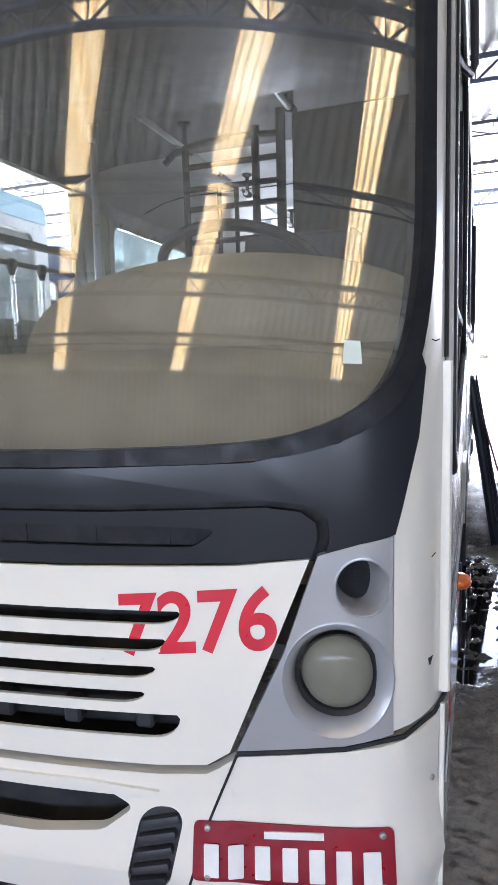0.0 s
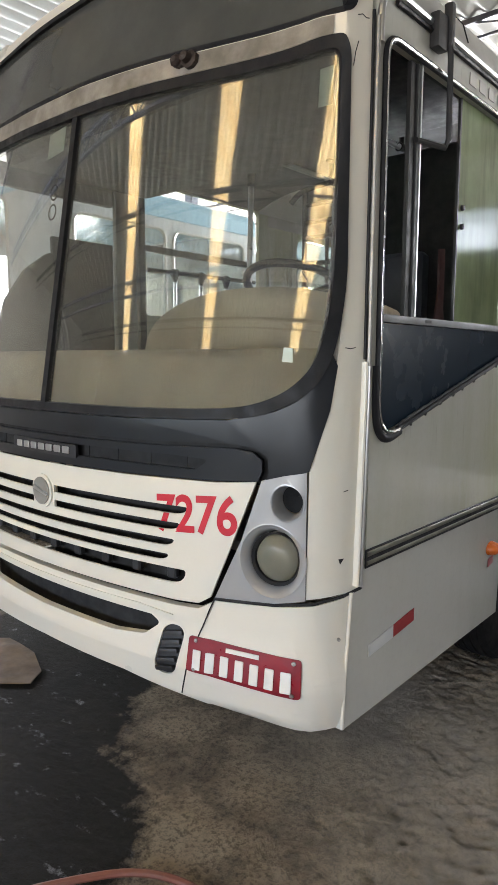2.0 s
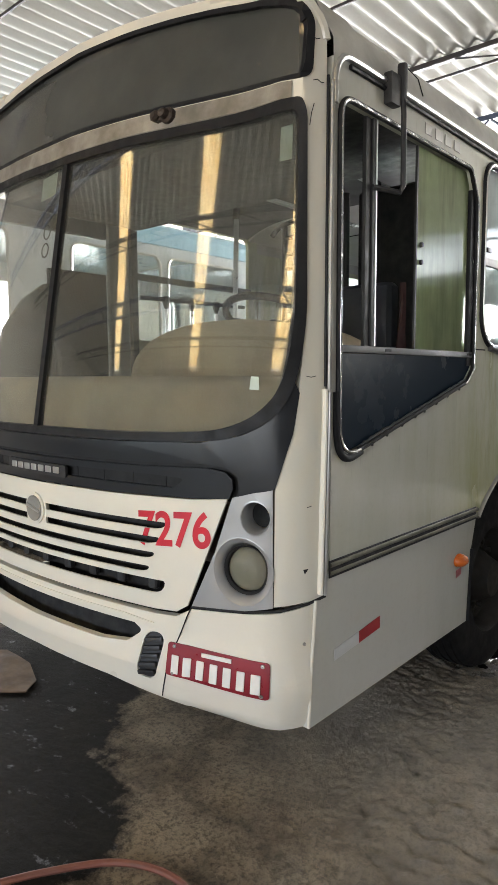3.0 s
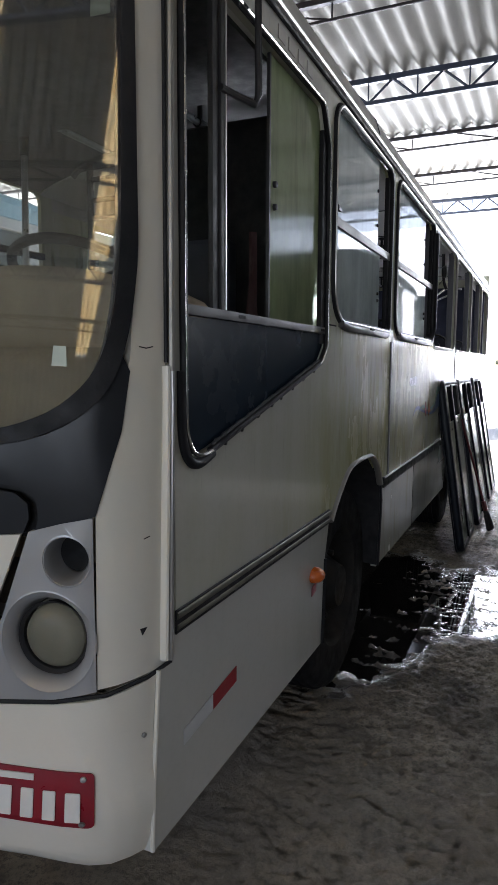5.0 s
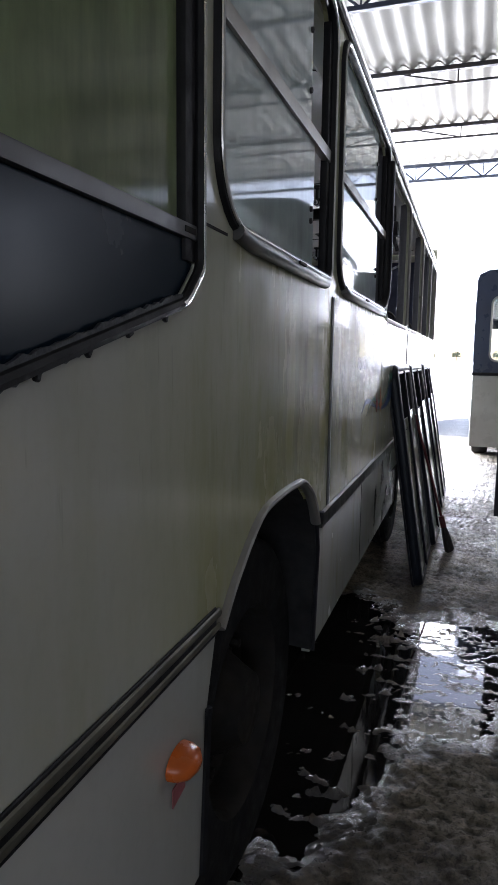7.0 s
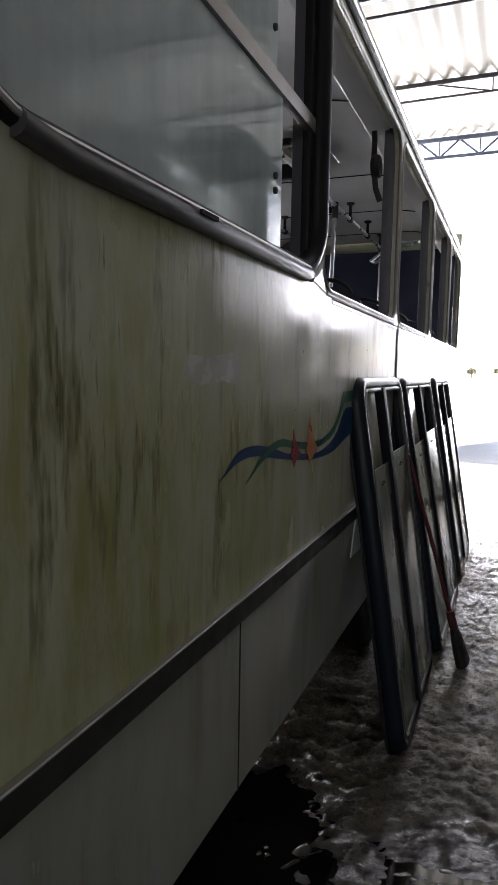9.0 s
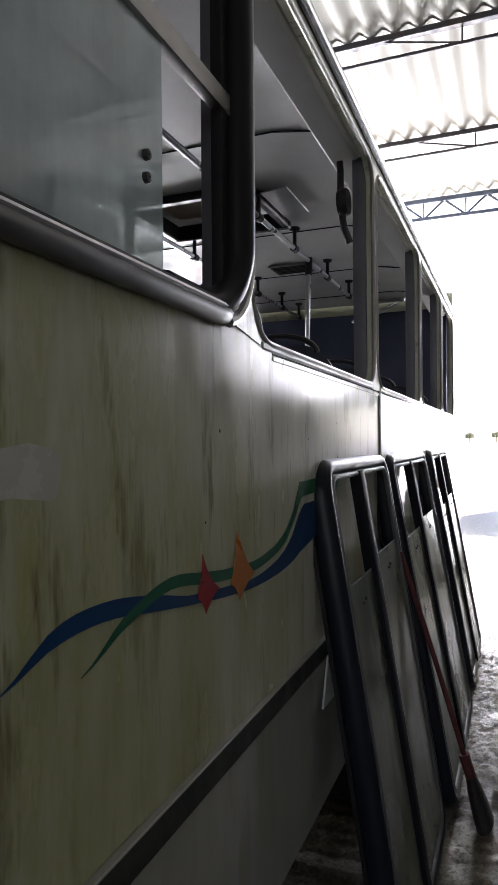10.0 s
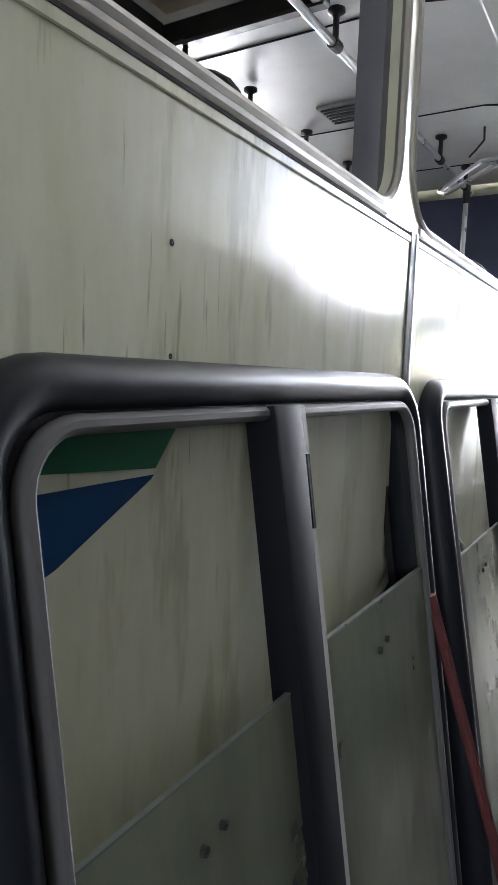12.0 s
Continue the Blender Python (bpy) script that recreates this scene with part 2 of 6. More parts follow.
ROOFSHEET = surface("fibre_cement_sheet", (0.45, 0.44, 0.40), (0.28, 0.27, 0.235), 0.85, scale=1.2, grain=40, amount=0.7, relief=0.2, stretch=(2.5, 0.5, 1))
STEEL = surface("dark_steel", (0.045, 0.047, 0.055), (0.09, 0.06, 0.045), 0.6, metal=0.4, scale=6, grain=60, amount=0.6, relief=0.15)
BLUESTEEL = surface("blue_painted_steel", (0.042, 0.056, 0.095), (0.05, 0.05, 0.06), 0.5, scale=6, grain=60, amount=0.5, relief=0.1)
WALLM = surface("shed_wall", (0.13, 0.13, 0.13), (0.085, 0.085, 0.085), 0.7, scale=1.0, grain=30, amount=0.6, relief=0.15, stretch=(1, 1, 0.3))
BLOCK = surface("rendered_wall", (0.45, 0.43, 0.39), (0.28, 0.26, 0.23), 0.85, scale=1.2, grain=40, amount=0.6, relief=0.2)
CARD = surface("cardboard", (0.15, 0.098, 0.056), (0.045, 0.029, 0.018), 0.85, scale=5, grain=80, amount=1.0, relief=0.2)
BUSWHITE = surface("parked_bus_white", (0.62, 0.63, 0.62), (0.42, 0.42, 0.40), 0.35, scale=3, grain=60, amount=0.4, relief=0.03)
BUSBLUE = surface("parked_bus_blue", (0.28, 0.50, 0.66), (0.22, 0.40, 0.54), 0.35, scale=3, grain=60, amount=0.4, relief=0.03)
BUSPALE = surface("parked_bus_pale", (0.52, 0.56, 0.60), (0.38, 0.42, 0.46), 0.35, scale=3, grain=60, amount=0.4, relief=0.03)
BUSGREY = surface("parked_bus_grey", (0.055, 0.055, 0.062), (0.04, 0.04, 0.043), 0.85, spec=0.0, scale=3, grain=60, amount=0.5, relief=0.04)
BUSNAVY = surface("parked_bus_navy", (0.05, 0.07, 0.13), (0.04, 0.05, 0.08), 0.35, scale=3, grain=60, amount=0.4, relief=0.03)
STICK = surface("sticker_paper", (0.55, 0.62, 0.55), (0.40, 0.47, 0.42), 0.6, scale=20, grain=120, amount=0.5, relief=0.03)
BRISTLE = surface("broom_bristle", (0.022, 0.019, 0.019), (0.045, 0.036, 0.03), 0.8, scale=20, grain=120, amount=0.5, relief=0.4)
REDWOOD = surface("red_broom_handle", (0.11, 0.024, 0.024), (0.06, 0.02, 0.02), 0.7, scale=14, grain=120, amount=0.5, relief=0.1)
LEAF = surface("foliage", (0.10, 0.12, 0.06), (0.07, 0.09, 0.04), 0.7, scale=4, grain=20, amount=0.5, relief=0.2)


def ground_material():
    m, t, b = principled("dirty_concrete_ground")
    co = t.nodes.new("ShaderNodeTexCoord")
    sep = t.nodes.new("ShaderNodeSeparateXYZ")
    t.links.new(co.outputs["Object"], sep.inputs[0])
    big = ramp(t, noise_node(t, 2.1, 8, 0.66, (1, 1, 1), (1.7, 0.4, 0)), 0.44, 0.58)
    mid = ramp(t, noise_node(t, 5.5, 8, 0.7), 0.35, 0.68)
    col = blend(t, mid, (0.30, 0.24, 0.168), (0.10, 0.078, 0.055))
    col = blend(t, times(t, big, 0.8), col, (0.47, 0.38, 0.26))
    col = blend(t, ramp(t, noise_node(t, 60, 6, 0.75), 0.46, 0.62, 0, 0.7), col, (0.055, 0.046, 0.036))
    col = blend(t, ramp(t, noise_node(t, 95, 4, 0.7, (1, 1, 1), (5, 5, 5)), 0.60, 0.70, 0, 0.5), col, (0.27, 0.24, 0.20))
    # paler crests and darker hollows: relief shading put into the colour
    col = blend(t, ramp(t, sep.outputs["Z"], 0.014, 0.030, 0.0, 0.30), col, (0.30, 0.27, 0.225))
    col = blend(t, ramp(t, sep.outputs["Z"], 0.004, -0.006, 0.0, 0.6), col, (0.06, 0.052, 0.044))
    # oil and damp soaked into the floor before the bus, dark and sleek in spots
    across = t.nodes.new("ShaderNodeMath")
    across.operation = "ADD"
    t.links.new(sep.outputs["X"], across.inputs[0])
    t.links.new(sep.outputs["Y"], across.inputs[1])
    lean = t.nodes.new("ShaderNodeMath")
    lean.operation = "ADD"
    t.links.new(noise_node(t, 1.7, 9, 0.70, (1, 1, 1), (4.4, 2.1, 0)), lean.inputs[0])
    t.links.new(ramp(t, across.outputs[0], 0.0, 0.86, 0.30, -0.26), lean.inputs[1])
    oil = ramp(t, lean.outputs[0], 0.48, 0.575)
    reach = t.nodes.new("ShaderNodeVectorMath")
    reach.operation = "DISTANCE"
    t.links.new(co.outputs["Object"], reach.inputs[0])
    reach.inputs[1].default_value = (-0.35, -0.45, 0.0)
    spread = t.nodes.new("ShaderNodeMath")
    spread.operation = "ADD"
    t.links.new(reach.outputs["Value"], spread.inputs[0])
    t.links.new(ramp(t, noise_node(t, 1.2, 6, 0.65, (1, 1, 1), (7, 1, 0)), 0.3, 0.7, -0.6, 0.6), spread.inputs[1])
    oil = times(t, oil, ramp(t, spread.outputs[0], 1.9, 1.5))
    # the aisle's trodden dirt keeps its grain but is tinted darker and greyer
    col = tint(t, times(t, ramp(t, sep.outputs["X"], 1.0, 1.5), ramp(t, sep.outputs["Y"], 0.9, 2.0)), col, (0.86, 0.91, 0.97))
    # the near floor right of the bus is blended paler
    col = blend(t, times(t, ramp(t, across.outputs[0], 1.1, 2.0, 0.0, 0.48), ramp(t, sep.outputs["Y"], 2.2, 1.2)), col, (0.58, 0.53, 0.455))
    col = blend(t, times(t, oil, 0.975), col, (0.009, 0.007, 0.005))
    # wet mud in the hollows round the puddle and under its thin film
    def patch(cx, cy, sx, sy):
        flat = t.nodes.new("ShaderNodeMapping")
        flat.inputs["Scale"].default_value = (sx, sy, 0.0)
        t.links.new(co.outputs["Object"], flat.inputs["Vector"])
        far = t.nodes.new("ShaderNodeVectorMath")
        far.operation = "DISTANCE"
        t.links.new(flat.outputs[0], far.inputs[0])
        far.inputs[1].default_value = (cx * sx, cy * sy, 0.0)
        return far.outputs["Value"]
    near = t.nodes.new("ShaderNodeMath")
    near.operation = "MINIMUM"
    t.links.new(patch(1.08, 3.28, 1.0, 0.43), near.inputs[0])
    t.links.new(patch(1.95, 3.72, 0.72, 0.74), near.inputs[1])
    ragged = t.nodes.new("ShaderNodeMath")
    ragged.operation = "ADD"
    t.links.new(near.outputs[0], ragged.inputs[0])
    t.links.new(ramp(t, noise_node(t, 6, 5, 0.7), 0.3, 0.7, -0.09, 0.09), ragged.inputs[1])
    wet = ramp(t, ragged.outputs[0], 0.62, 0.53)
    col = blend(t, times(t, wet, 0.8), col, (0.05, 0.046, 0.04))
    # pale concrete of the yard beyond the shed
    col = blend(t, ramp(t, sep.outputs["Y"], 13.0, 14.5), col, (0.42, 0.405, 0.375))
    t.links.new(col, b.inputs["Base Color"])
    sleek = t.nodes.new("ShaderNodeMath")
    sleek.operation = "MAXIMUM"
    # damp, trodden dirt along the aisle has a dull shine
    damp = times(t, ramp(t, sep.outputs["X"], 1.1, 1.6), ramp(t, noise_node(t, 3.0, 5, 0.6, (1, 1, 1), (8, 3, 0)), 0.3, 0.6, 0.35, 0.75))
    damp = times(t, damp, ramp(t, sep.outputs["Y"], 3.0, 6.5, 0.30, 1.0))
    spots = times(t, oil, ramp(t, noise_node(t, 7, 8, 0.7, (1, 1.6, 1), (2, 9, 0)), 0.60, 0.70, 0.0, 1.0))
    glint = t.nodes.new("ShaderNodeMath")
    glint.operation = "MAXIMUM"
    t.links.new(damp, glint.inputs[0])
    t.links.new(spots, glint.inputs[1])
    t.links.new(glint.outputs[0], sleek.inputs[0])
    t.links.new(wet, sleek.inputs[1])
    t.links.new(ramp(t, sleek.outputs[0], 0, 1, 0.80, 0.18), b.inputs["Roughness"])
    t.links.new(ramp(t, sleek.outputs[0], 0, 1, 0.15, 1.0), b.inputs["Specular IOR Level"])
    grit = bump(t, b, noise_node(t, 30, 12, 0.78), 1.0, 0.04)
    t.links.new(ramp(t, wet, 0, 1, 1.0, 0.6), grit.inputs["Strength"])
    return m


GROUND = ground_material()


def water_material():
    m, t, b = principled("muddy_water")
    b.inputs["Base Color"].default_value = (0.012, 0.011, 0.010, 1)
    b.inputs["Roughness"].default_value = 0.04
    b.inputs["IOR"].default_value = 1.33
    b.inputs["Specular IOR Level"].default_value = 0.8
    bump(t, b, noise_node(t, 9, 3, 0.5), 0.03, 0.01)
    return m


WATER = water_material()


def translucent_sheet():
    """Yellowed fibreglass sheet that lets the sun glow through."""
    m, t, b = principled("translucent_sheet")
    col = blend(t, ramp(t, noise_node(t, 3, 5, 0.6, (3, 0.3, 3)), 0.35, 0.7), (0.97, 0.88, 0.66), (0.80, 0.64, 0.38))
    glow = t.nodes.new("ShaderNodeBsdfTranslucent")
    t.links.new(col, glow.inputs["Color"])
    t.links.new(col, b.inputs["Base Color"])
    b.inputs["Roughness"].default_value = 0.5
    mix = t.nodes.new("ShaderNodeMixShader")
    mix.inputs[0].default_value = 0.88
    t.links.new(b.outputs[0], mix.inputs[1])
    t.links.new(glow.outputs[0], mix.inputs[2])
    t.links.new(mix.outputs[0], t.nodes["Material Output"].inputs["Surface"])
    return m


SKYLIGHT = translucent_sheet()

# ---- mesh tools ----
from mathutils import geometry


def to_object(name, bm, material, smooth=None):
    me = bpy.data.meshes.new(name)
    bm.normal_update()
    bm.to_mesh(me)
    bm.free()
    me.materials.append(material)
    if smooth is not None:
        me.polygons.foreach_set("use_smooth", [True] * len(me.polygons))
        me.set_sharp_from_angle(angle=radians(smooth))
    return new(name, me)


def base_of(ob):
    m = ob.matrix_basis.copy()
    return base_of(ob.parent) @ ob.matrix_parent_inverse @ m if ob.parent else m


def part(name, bm, material, parent, label="", smooth=35):
    """One mesh object under a thing or under a part; the mesh is given in the thing's own space or, for things at the origin, in the world."""
    ob = to_object(name, bm, material, smooth)
    ob.parent = parent
    ob.matrix_parent_inverse = base_of(parent).inverted()
    return tagged(ob, label)


def thing(name, label, category, at=(0, 0, 0), group="", kind=""):
    ob = new(name)
    ob.empty_display_size = 0.2
    ob.matrix_basis = Matrix.Translation(at)
    return tagged(ob, label, category, group, kind)


def merge(*bms):
    out = bmesh.new()
    for b in bms:
        me = bpy.data.meshes.new("tmp")
        b.to_mesh(me)
        b.free()
        out.from_mesh(me)
        bpy.data.meshes.remove(me)
    return out


def box(x0, x1, y0, y1, z0, z1, bevel=0.0, seg=2):
    bm = bmesh.new()
    bmesh.ops.create_cube(bm, size=1.0)
    for v in bm.verts:
        v.co = Vector(((x0 + x1) / 2 + v.co.x * (x1 - x0), (y0 + y1) / 2 + v.co.y * (y1 - y0), (z0 + z1) / 2 + v.co.z * (z1 - z0)))
    if bevel:
        bmesh.ops.bevel(bm, geom=bm.edges[:], offset=bevel, segments=seg, affect="EDGES", profile=0.7)
    return bm


def moved(bm, m):
    bm.transform(m)
    return bm


def rrect(u0, u1, v0, v1, r, n=7):
    """A rounded rectangle as a list of points; r: one radius, or four from the lower left round to the right."""
    rs = r if isinstance(r, (tuple, list)) else (r,) * 4
    pts = []
    for (cu, cv, a0), q in zip(((u0, v0, 180), (u1, v0, 270), (u1, v1, 0), (u0, v1, 90)), rs):
        su, sv = (1 if cu == u0 else -1), (1 if cv == v0 else -1)
        for k in range(n + 1):
            a = radians(a0 + 90 * k / n)
            pts.append((cu + su * q + q * math.cos(a), cv + sv * q + q * math.sin(a)))
    return pts


def rounded(points, radii, n=6):
    """A polygon with its corners rounded."""
    out = []
    m = len(points)
    for i, p in enumerate(points):
        r = radii[i] if isinstance(radii, (tuple, list)) else radii
        p, a, b = Vector(p), Vector(points[i - 1]), Vector(points[(i + 1) % m])
        if r <= 0:
            out.append(tuple(p))
            continue
        da, db = (a - p).normalized(), (b - p).normalized()
        ang = da.angle(db)
        cut = min(r / math.tan(ang / 2), 0.45 * (a - p).length, 0.45 * (b - p).length)
        s, e = p + da * cut, p + db * cut
        for k in range(n + 1):
            q = k / n
            out.append(tuple((1 - q) ** 2 * s + 2 * q * (1 - q) * p + q * q * e))
    return out


def sheet(outer, holes=(), depth=0.02, step=0.0, vstep=0.0):
    """A plate with holes in the plane u, v, cut into strips of a width step, and depth thick along w (from 0 to -depth)."""
    loops = [[Vector((p[0], p[1], 0)) for p in loop] for loop in (outer, *holes)]
    flat = [p for loop in loops for p in loop]
    bm = bmesh.new()
    vs = [bm.verts.new(p) for p in flat]
    for tri in geometry.tessellate_polygon(loops):
        try:
            bm.faces.new([vs[i] for i in tri])
        except ValueError:
            pass
    loose = [v for v in bm.verts if not v.link_faces]
    bmesh.ops.delete(bm, geom=loose, context="VERTS")
    for axis, st in ((0, step), (1, vstep)):
        if st:
            lo, hi = min(p[axis] for p in flat), max(p[axis] for p in flat)
            k = math.ceil(lo / st) * st
            while k < hi:
                no = (1, 0, 0) if axis == 0 else (0, 1, 0)
                bmesh.ops.bisect_plane(bm, geom=bm.verts[:] + bm.edges[:] + bm.faces[:], plane_co=(k if axis == 0 else 0, k if axis else 0, 0), plane_no=no, dist=1e-5)
                k += st
    bmesh.ops.recalc_face_normals(bm, faces=bm.faces[:])
    if bm.faces and sum(f.normal.z * f.calc_area() for f in bm.faces) < 0:
        bmesh.ops.reverse_faces(bm, faces=bm.faces[:])
    if depth:
        top = bm.faces[:]
        ret = bmesh.ops.extrude_face_region(bm, geom=top, use_keep_orig=True)
        for v in [g for g in ret["geom"] if isinstance(g, bmesh.types.BMVert)]:
            v.co.z -= depth
        bmesh.ops.recalc_face_normals(bm, faces=bm.faces[:])
    return bm


def warp(bm, fn):
    for v in bm.verts:
        v.co = Vector(fn(v.co.x, v.co.y, v.co.z))
    bmesh.ops.recalc_face_normals(bm, faces=bm.faces[:])
    return bm


def tube(path, radius, sides=10, closed=False, squash=(1, 1), caps=True):
    """A pipe along a line of points."""
    pts = [Vector(p) for p in path]
    bm = bmesh.new()
    rings, n = [], len(pts)
    up = None
    for i, p in enumerate(pts):
        a = pts[i - 1] if (i or closed) else p
        b = pts[(i + 1) % n] if (i < n - 1 or closed) else p
        d = (b - a).normalized()
        if up is None:
            up = Vector((0, 0, 1)) if abs(d.z) < 0.9 else Vector((0, 1, 0))
        s = d.cross(up).normalized()
        up = s.cross(d).normalized()
        rings.append([bm.verts.new(p + radius * (squash[0] * math.cos(2 * math.pi * k / sides) * s + squash[1] * math.sin(2 * math.pi * k / sides) * up)) for k in range(sides)])
    last = n if closed else n - 1
    for i in range(last):
        a, b = rings[i], rings[(i + 1) % n]
        for k in range(sides):
            bm.faces.new((a[k], a[(k + 1) % sides], b[(k + 1) % sides], b[k]))
    if caps and not closed:
        bm.faces.new(rings[0][::-1])
        bm.faces.new(rings[-1])
    bmesh.ops.recalc_face_normals(bm, faces=bm.faces[:])
    return bm


def lathe(profile, seg=32, axis="y"):
    """Turns a profile of (radius, along) round an axis."""
    bm = bmesh.new()
    rings = []
    for r, h in profile:
        ring = []
        for k in range(seg):
            a = 2 * math.pi * k / seg
            c, s = r * math.cos(a), r * math.sin(a)
            ring.append(bm.verts.new({"y": (c, h, s), "x": (h, c, s), "z": (c, s, h)}[axis]))
        rings.append(ring)
    for a, b in zip(rings, rings[1:]):
        for k in range(seg):
            bm.faces.new((a[k], a[(k + 1) % seg], b[(k + 1) % seg], b[k]))
    bmesh.ops.remove_doubles(bm, verts=bm.verts[:], dist=1e-5)
    bmesh.ops.recalc_face_normals(bm, faces=bm.faces[:])
    return bm


# ---- ground ----
def puddle_depth(x, y):
    """How deep in the puddle under the bus side a place lies, 0 to 1."""
    d = ((x - 1.06) / 0.50) ** 2 + ((y - 3.30) / 1.22) ** 2
    d += 0.28 * noise.noise((x * 3.1, y * 2.2, 4.0)) + 0.22 * noise.noise((x * 8, y * 9, 1.0))
    return max(0.0, min(1.0, (1.10 - d) / 0.30))


def film_depth(x, y):
    """The shallow film of water that spreads from the puddle over the aisle, 0 to 1."""
    d = min(y - 2.84 - 1.35 * max(0.0, x - 1.70), 4.42 - y, (x - 1.36) * 1.2, (2.75 - x) * 1.2)
    d += 0.10 * noise.noise((x * 3.5, y * 2.6, 9.0)) + 0.07 * noise.noise((x * 9, y * 10, 3.0))
    return max(0.0, min(1.0, d / 0.22 + 0.3))


def relief(x, y):
    """Trodden floor of broken concrete: low mounds, clods and crumbs; smoother before the bus."""
    clod = noise.fractal((x * 17.0, y * 23.0, 2.0), 0.4, 2.1, 5)
    pit = max(0.0, noise.noise((x * 19.0, y * 24.0, 0.3)) - 0.02) / 0.3
    crumb = max(0.0, noise.noise((x * 31, y * 38, 3.0)) - 0.12)
    h = 0.007 * noise.noise((x * 1.6, y * 1.6, 2.0)) + 0.0105 * clod - 0.005 * pit + 0.008 * crumb
    # feet and wheels have pressed it into low rows across the aisle
    row = noise.noise((x * 4.0, y * 15.0 + 0.9 * noise.noise((x * 2.0, y, 1.0)), 5.0)) * max(0.05, min(1.0, (y - 2.5) / 3.5))
    h += 0.010 * row
    rough = max(0.2, min(1.0, (x + 0.25 * y - 0.9) / 0.7)) if y < 1.5 else 1.0
    return 0.008 + h * rough


def mud_ridge(x, y):
    """Crests of trodden mud that stand out of the puddle."""
    bent = y + 0.14 * noise.noise((x * 2.0, y * 1.1, 6.0)) + 0.05 * noise.noise((x * 7.0, y * 5.0, 2.0))
    crest = 1 - abs(noise.noise((x * 1.5, bent * 4.6, 8.0))) / 0.19
    lump = max(0.0, 0.50 + 1.25 * noise.fractal((x * 19, y * 25, 1.5), 0.5, 2.1, 4))
    far = max(0.40, min(1.0, (x - 1.0) / 0.35)) * max(0.55, min(1.0, (1.95 - x) / 0.35))
    return max(0.0, crest) * lump * far


def ground_height(x, y):
    wet, film = puddle_depth(x, y), film_depth(x, y)
    z = relief(x, y) * (1 - 0.8 * wet) - 0.022 * wet + 0.032 * wet * mud_ridge(x, y)
    if wet < 0.02:
        z = max(z, -0.0055)
    thin = -0.0082 + 0.0045 * noise.fractal((x * 6.0, y * 15.0, 4.0), 0.6, 2.1, 5) + 0.0045 * noise.fractal((x * 24.0, y * 33.0, 7.0), 0.5, 2.0, 3) + 0.010 * max(0.0, mud_ridge(x + 3, y) - 0.35)
    k = film * (1 - 0.75 * wet)
    return z + (thin - z) * k


def build_ground():
    xs = [-600, -150, -60, -25, -12, -8, -5, -2.5] + list(np.arange(-1.6, 0.9, 0.03)) + list(np.arange(0.9, 2.5, 0.0125)) + [2.55, 2.7, 2.9, 3.6, 5, 8, 12, 25, 60, 150, 600]
    ys = [-600, -150, -60, -25, -12, -7, -4, -2] + list(np.arange(-1.6, -0.8, 0.03)) + list(np.arange(-0.8, 5.2, 0.0125)) + list(np.arange(5.2, 8.0, 0.02)) + list(np.arange(8.0, 12.5, 0.05)) + [13, 14, 16, 20, 30, 60, 150, 600]
    verts, faces = [], []
    for y in ys:
        for x in xs:
            inside = -1.7 < x < 2.75 and -1.7 < y < 12.6
            verts.append((x, y, ground_height(x, y) if inside else 0.0))
    w = len(xs)
    for j in range(len(ys) - 1):
        for i in range(w - 1):
            faces.append((j * w + i, j * w + i + 1, (j + 1) * w + i + 1, (j + 1) * w + i))
    me = bpy.data.meshes.new("ground")
    me.from_pydata(verts, [], faces)
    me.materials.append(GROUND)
    me.polygons.foreach_set("use_smooth", [True] * len(me.polygons))
    return tagged(new("ground", me), "rough stained grey concrete and dirt floor, damp in places", "ground", "", "structure")


build_ground()
water = sheet([(1.58 + 1.15 * math.cos(a) * (1 + 0.1 * math.sin(3 * a)), 3.25 + 1.75 * math.sin(a) * (1 + 0.06 * math.cos(5 * a))) for a in np.linspace(0, 2 * math.pi, 48, endpoint=False)], (), 0.004)
moved(water, Matrix.Translation((0, 0, -0.0075)))
tagged(to_object("water", water, WATER), "shallow muddy puddle of water lying beside the bus wheel", "water", "", "structure")


# ---- shed ----
def corrugated(x0, x1, y0, y1, z_at, pitch=0.177, amp=0.026, per=8, steps=2, thick=0.008):
    """Wavy sheets whose waves run along y."""
    n = int((x1 - x0) / pitch * per)
    verts, faces = [], []
    rows = [y0 + (y1 - y0) * k / steps for k in range(steps + 1)]
    for layer in (0, 1):
        for y in rows:
            for i in range(n + 1):
                x = x0 + (x1 - x0) * i / n
                verts.append((x, y, z_at(y) + amp * math.cos(2 * math.pi * x / pitch) + layer * thick))
    w, block = n + 1, (n + 1) * (steps + 1)
    for layer in (0, 1):
        for j in range(steps):
            for i in range(n):
                q = [layer * block + k for k in (j * w + i, j * w + i + 1, (j + 1) * w + i + 1, (j + 1) * w + i)]
                faces.append(q[::-1] if layer == 0 else q)
    me = bpy.data.meshes.new("sheet")
    me.from_pydata(verts, [], faces)
    bm = bmesh.new()
    bm.from_mesh(me)
    bpy.data.meshes.remove(me)
    return bm


ROOF_Z = 4.58
PURLINS = [1.2, 2.8, 4.42, 6.02, 7.92, 9.7, 11.42]


